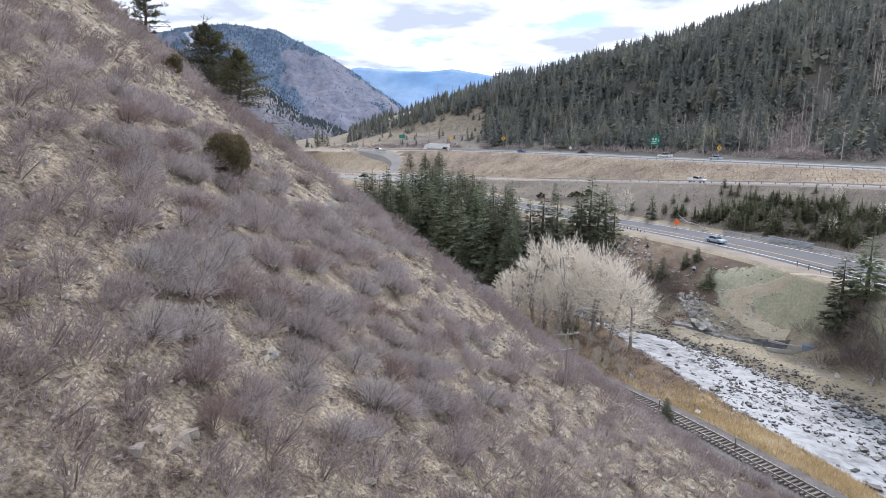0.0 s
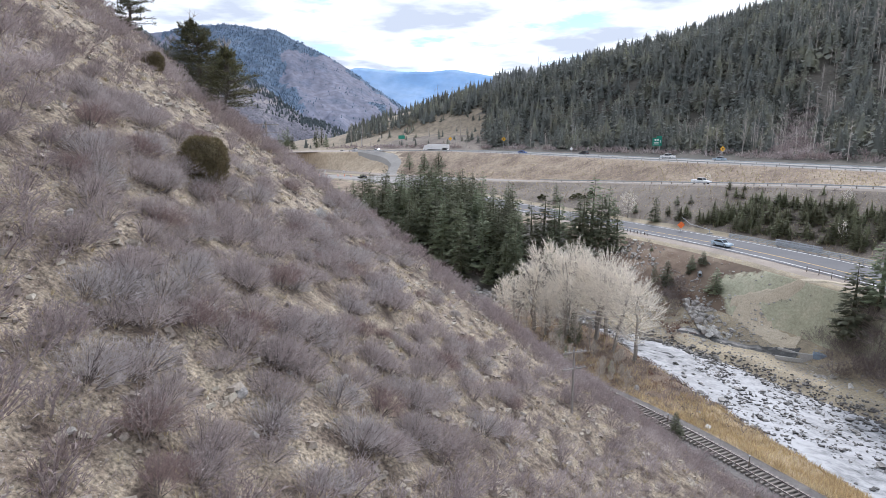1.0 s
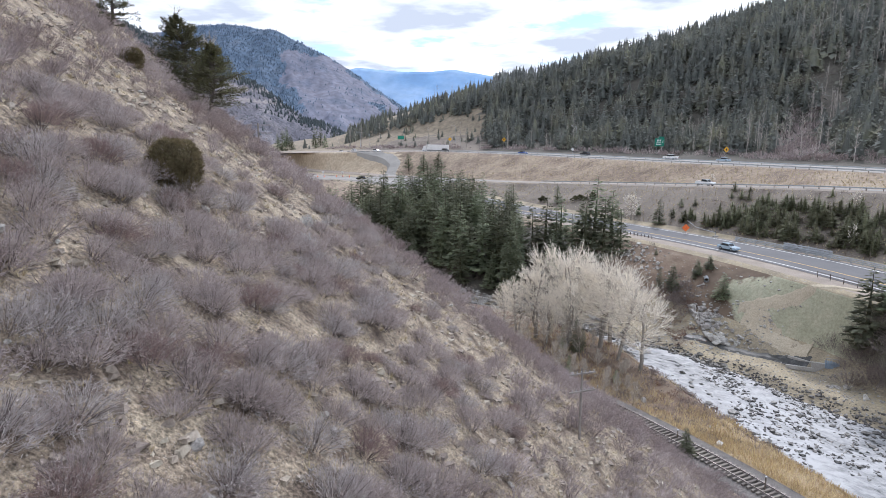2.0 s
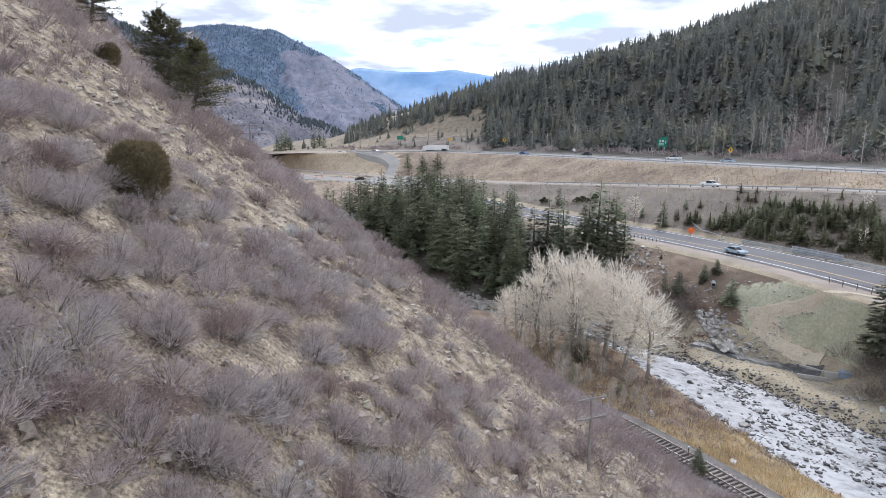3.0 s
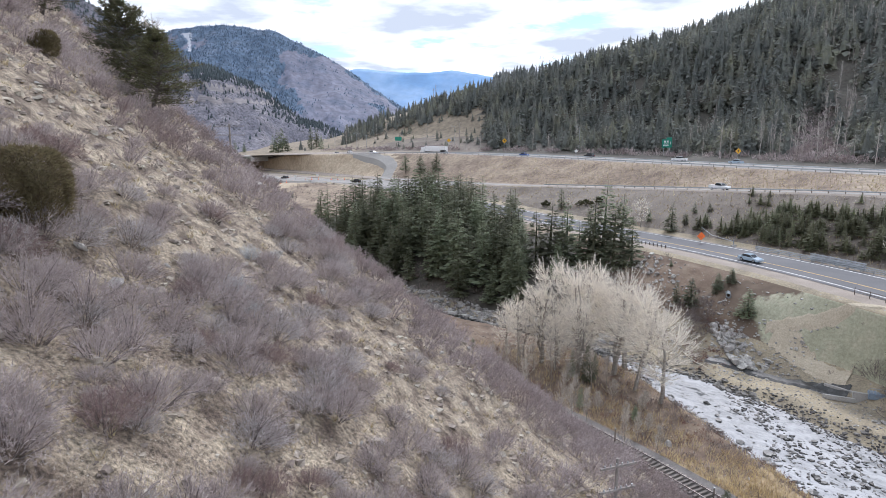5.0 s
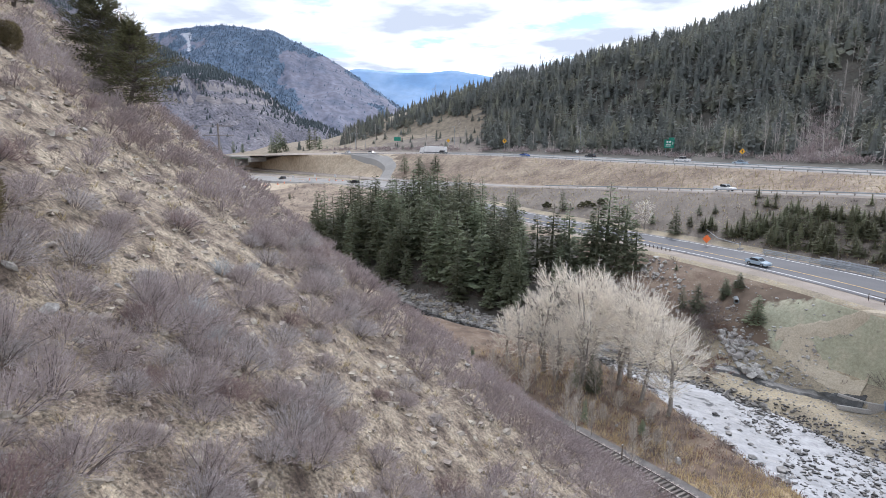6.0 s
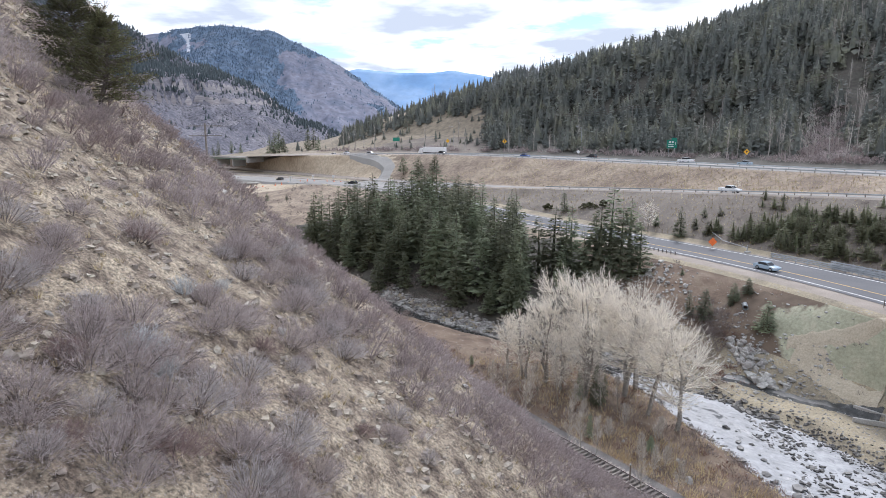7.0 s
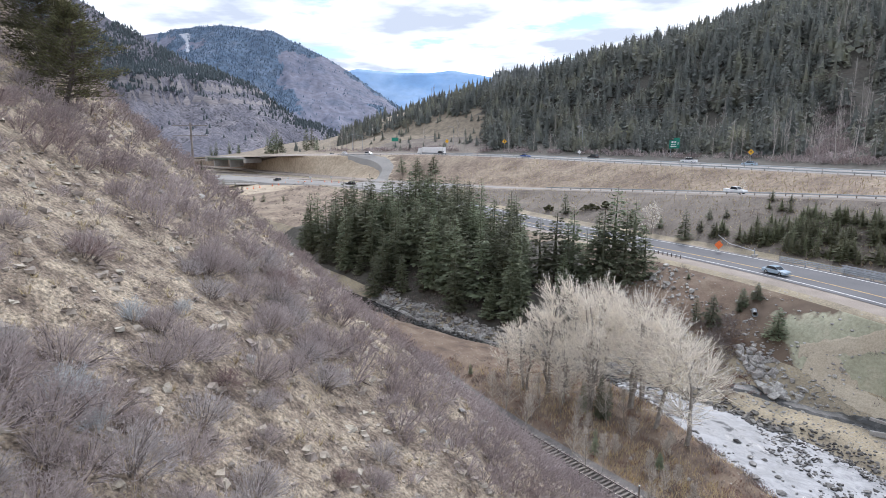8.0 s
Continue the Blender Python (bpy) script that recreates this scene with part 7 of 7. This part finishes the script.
def extrude_profile(pts, w, taper=1.0):
    """A body from its side outline (y, z), w wide, with chamfered flanks."""
    bm = bmesh.new()
    rows = [[bm.verts.new((sx * w / 2 * k, y, z if k == 1 else z)) for y, z in pts] for sx, k in ((-1, taper), (-1, 1.0), (1, 1.0), (1, taper))]
    if taper != 1.0:
        for r in (rows[0], rows[3]):
            c = sum((v.co for v in r), Vector()) / len(r)
            for v in r:
                v.co.y += (c.y - v.co.y) * 0.03
                v.co.z += (c.z - v.co.z) * 0.08
        for r in (rows[1], rows[2]):
            for v in r:
                v.co.x *= 0.93
        for r in (rows[0], rows[3]):
            for v in r:
                v.co.x /= taper
    for a, b in zip(rows, rows[1:]):
        for j in range(len(pts)):
            bm.faces.new((a[j], a[(j + 1) % len(pts)], b[(j + 1) % len(pts)], b[j]))
    bm.faces.new(rows[0][::-1])
    bm.faces.new(rows[3])
    bmesh.ops.recalc_face_normals(bm, faces=bm.faces)
    return bm


def vehicle(kind, x, y, z, yaw, paint, label):
    ob = empty(kind, pose(x, y, z, 0, 0, yaw), label, "car" if kind != "pickup_truck" else "pickup")
    if kind == "sedan":
        L, W, body = 4.7, 1.82, [(-2.3, 0.3), (2.25, 0.3), (2.35, 0.6), (2.2, 0.82), (1.1, 0.95), (-1.6, 1.0), (-2.3, 0.95), (-2.35, 0.6)]
        cab = [(1.05, 0.93), (0.35, 1.42), (-1.0, 1.45), (-1.75, 0.97)]
    elif kind == "suv":
        L, W, body = 4.7, 1.9, [(-2.3, 0.35), (2.25, 0.35), (2.35, 0.7), (2.2, 0.95), (1.1, 1.08), (-2.2, 1.1), (-2.35, 0.7)]
        cab = [(1.0, 1.06), (0.3, 1.68), (-1.9, 1.7), (-2.25, 1.08)]
    else:
        L, W, body = 5.8, 2.0, [(-2.9, 0.5), (2.8, 0.5), (2.9, 0.85), (2.75, 1.1), (1.5, 1.2), (-0.75, 1.2), (-0.8, 1.22), (-2.85, 1.25), (-2.9, 0.9)]
        cab = [(1.4, 1.18), (0.75, 1.82), (-0.75, 1.85), (-0.95, 1.2)]
    b = part("body", extrude_profile(body, W, 0.96), PAINT[paint], ob)
    part("cabin", extrude_profile(cab, W * 0.82), M_GLASS, ob)
    (y0, z0), (y1, z1) = cab[1], cab[2]
    part("roof", box(0, (y0 + y1) / 2, z0 + 0.04, W * 0.80, abs(y0 - y1) + 0.1, 0.08, None, 0, 0.03), PAINT[paint], ob)
    for s in (-1, 1):
        part("pillar", tube((s * W * 0.40, cab[0][0], cab[0][1]), (s * W * 0.41, y0, z0), 0.04, None, 5), PAINT[paint], ob)
        part("headlight", box(s * W * 0.36, L / 2 - 0.03, 0.72, 0.34, 0.08, 0.14), M_WHITE, b)
        part("tail_light", box(s * W * 0.38, -L / 2 + 0.0, 0.8, 0.26, 0.06, 0.18), PAINT["red"], b)
        for wy in (L * 0.29, -L * 0.29):
            w = part("wheel", tube((s * (W / 2 - 0.22), wy, 0.35), (s * (W / 2 + 0.01), wy, 0.35), 0.35, None, 16), M_TYRE, ob)
            part("rim", tube((s * (W / 2), wy, 0.35), (s * (W / 2 + 0.02), wy, 0.35), 0.2, None, 12), M_STEEL, w)
    return ob


def lorry(x, y, z, yaw):
    ob = empty("lorry", pose(x, y, z, 0, 0, yaw), "white articulated lorry with a box trailer", "lorry")
    part("trailer", box(0, -2.5, 2.6, 2.55, 13.5, 2.8, None, 0, 0.06), PAINT["white"], ob)
    part("cab", extrude_profile([(4.6, 0.6), (7.1, 0.6), (7.3, 1.6), (6.9, 2.0), (6.5, 3.3), (4.6, 3.5)], 2.4), PAINT["white"], ob)
    part("windscreen", box(0, 6.78, 2.6, 2.1, 0.06, 0.9), M_GLASS, ob)
    part("chassis", box(0, -1, 0.95, 1.0, 13, 0.35), M_TYRE, ob)
    for wy in (6.2, 3.6, 2.5, -6.8, -8.0):
        for s in (-1, 1):
            part("wheel", tube((s * 0.8, wy, 0.5), (s * 1.25, wy, 0.5), 0.5, None, 14), M_TYRE, ob)


def traffic():
    def on(line, zline, y, off):
        return float(line(y)) + off, y, float(zline(y)) + 0.06, math.degrees(heading(line, y))
    x, y, z, h = on(ROAD, ROAD_Z, 138.5, -2.0)
    vehicle("sedan", x, y, z, h + 180, "silver_blue", "silver-blue saloon car driving on the road")
    x, y, z, h = on(RAMP, RAMP_Z, 189, 0.5)
    vehicle("pickup_truck", x, y, z, h + 180, "white", "white pickup truck on the slip road")
    x, y, z, h = on(HWY, HWY_Z, 352, 24)
    lorry(x, y, z, h)
    for yy, off, kind, paint, lab in ((246, 24, "pickup_truck", "white", "white pickup truck on the main road"), (229, 25, "sedan", "silver_blue", "silver saloon car on the main road"), (334, 8, "suv", "dark", "dark estate car on the main road"), (365, 9, "suv", "white", "white estate car on the main road"), (297, 8, "sedan", "blue", "blue car on the main road"), (283, 24, "suv", "dark", "dark car on the main road"), (392, 22, "sedan", "white", "white car on the main road")):
        x, y, z, h = on(HWY, HWY_Z, yy, off)
        vehicle(kind, x, y, z, h + (180 if off < 16 else 0), paint, lab)
    vehicle("suv", -40, 312, gz(-40, 312) + 0.15, 60, "dark", "dark car waiting at the junction")
    vehicle("sedan", -52, 374, gz(-52, 374) + 0.4, 30, "white", "white car on the link road")
    vehicle("suv", -84, 352, gz(-84, 352) + 0.15, 50, "dark", "dark car at the junction")


traffic()
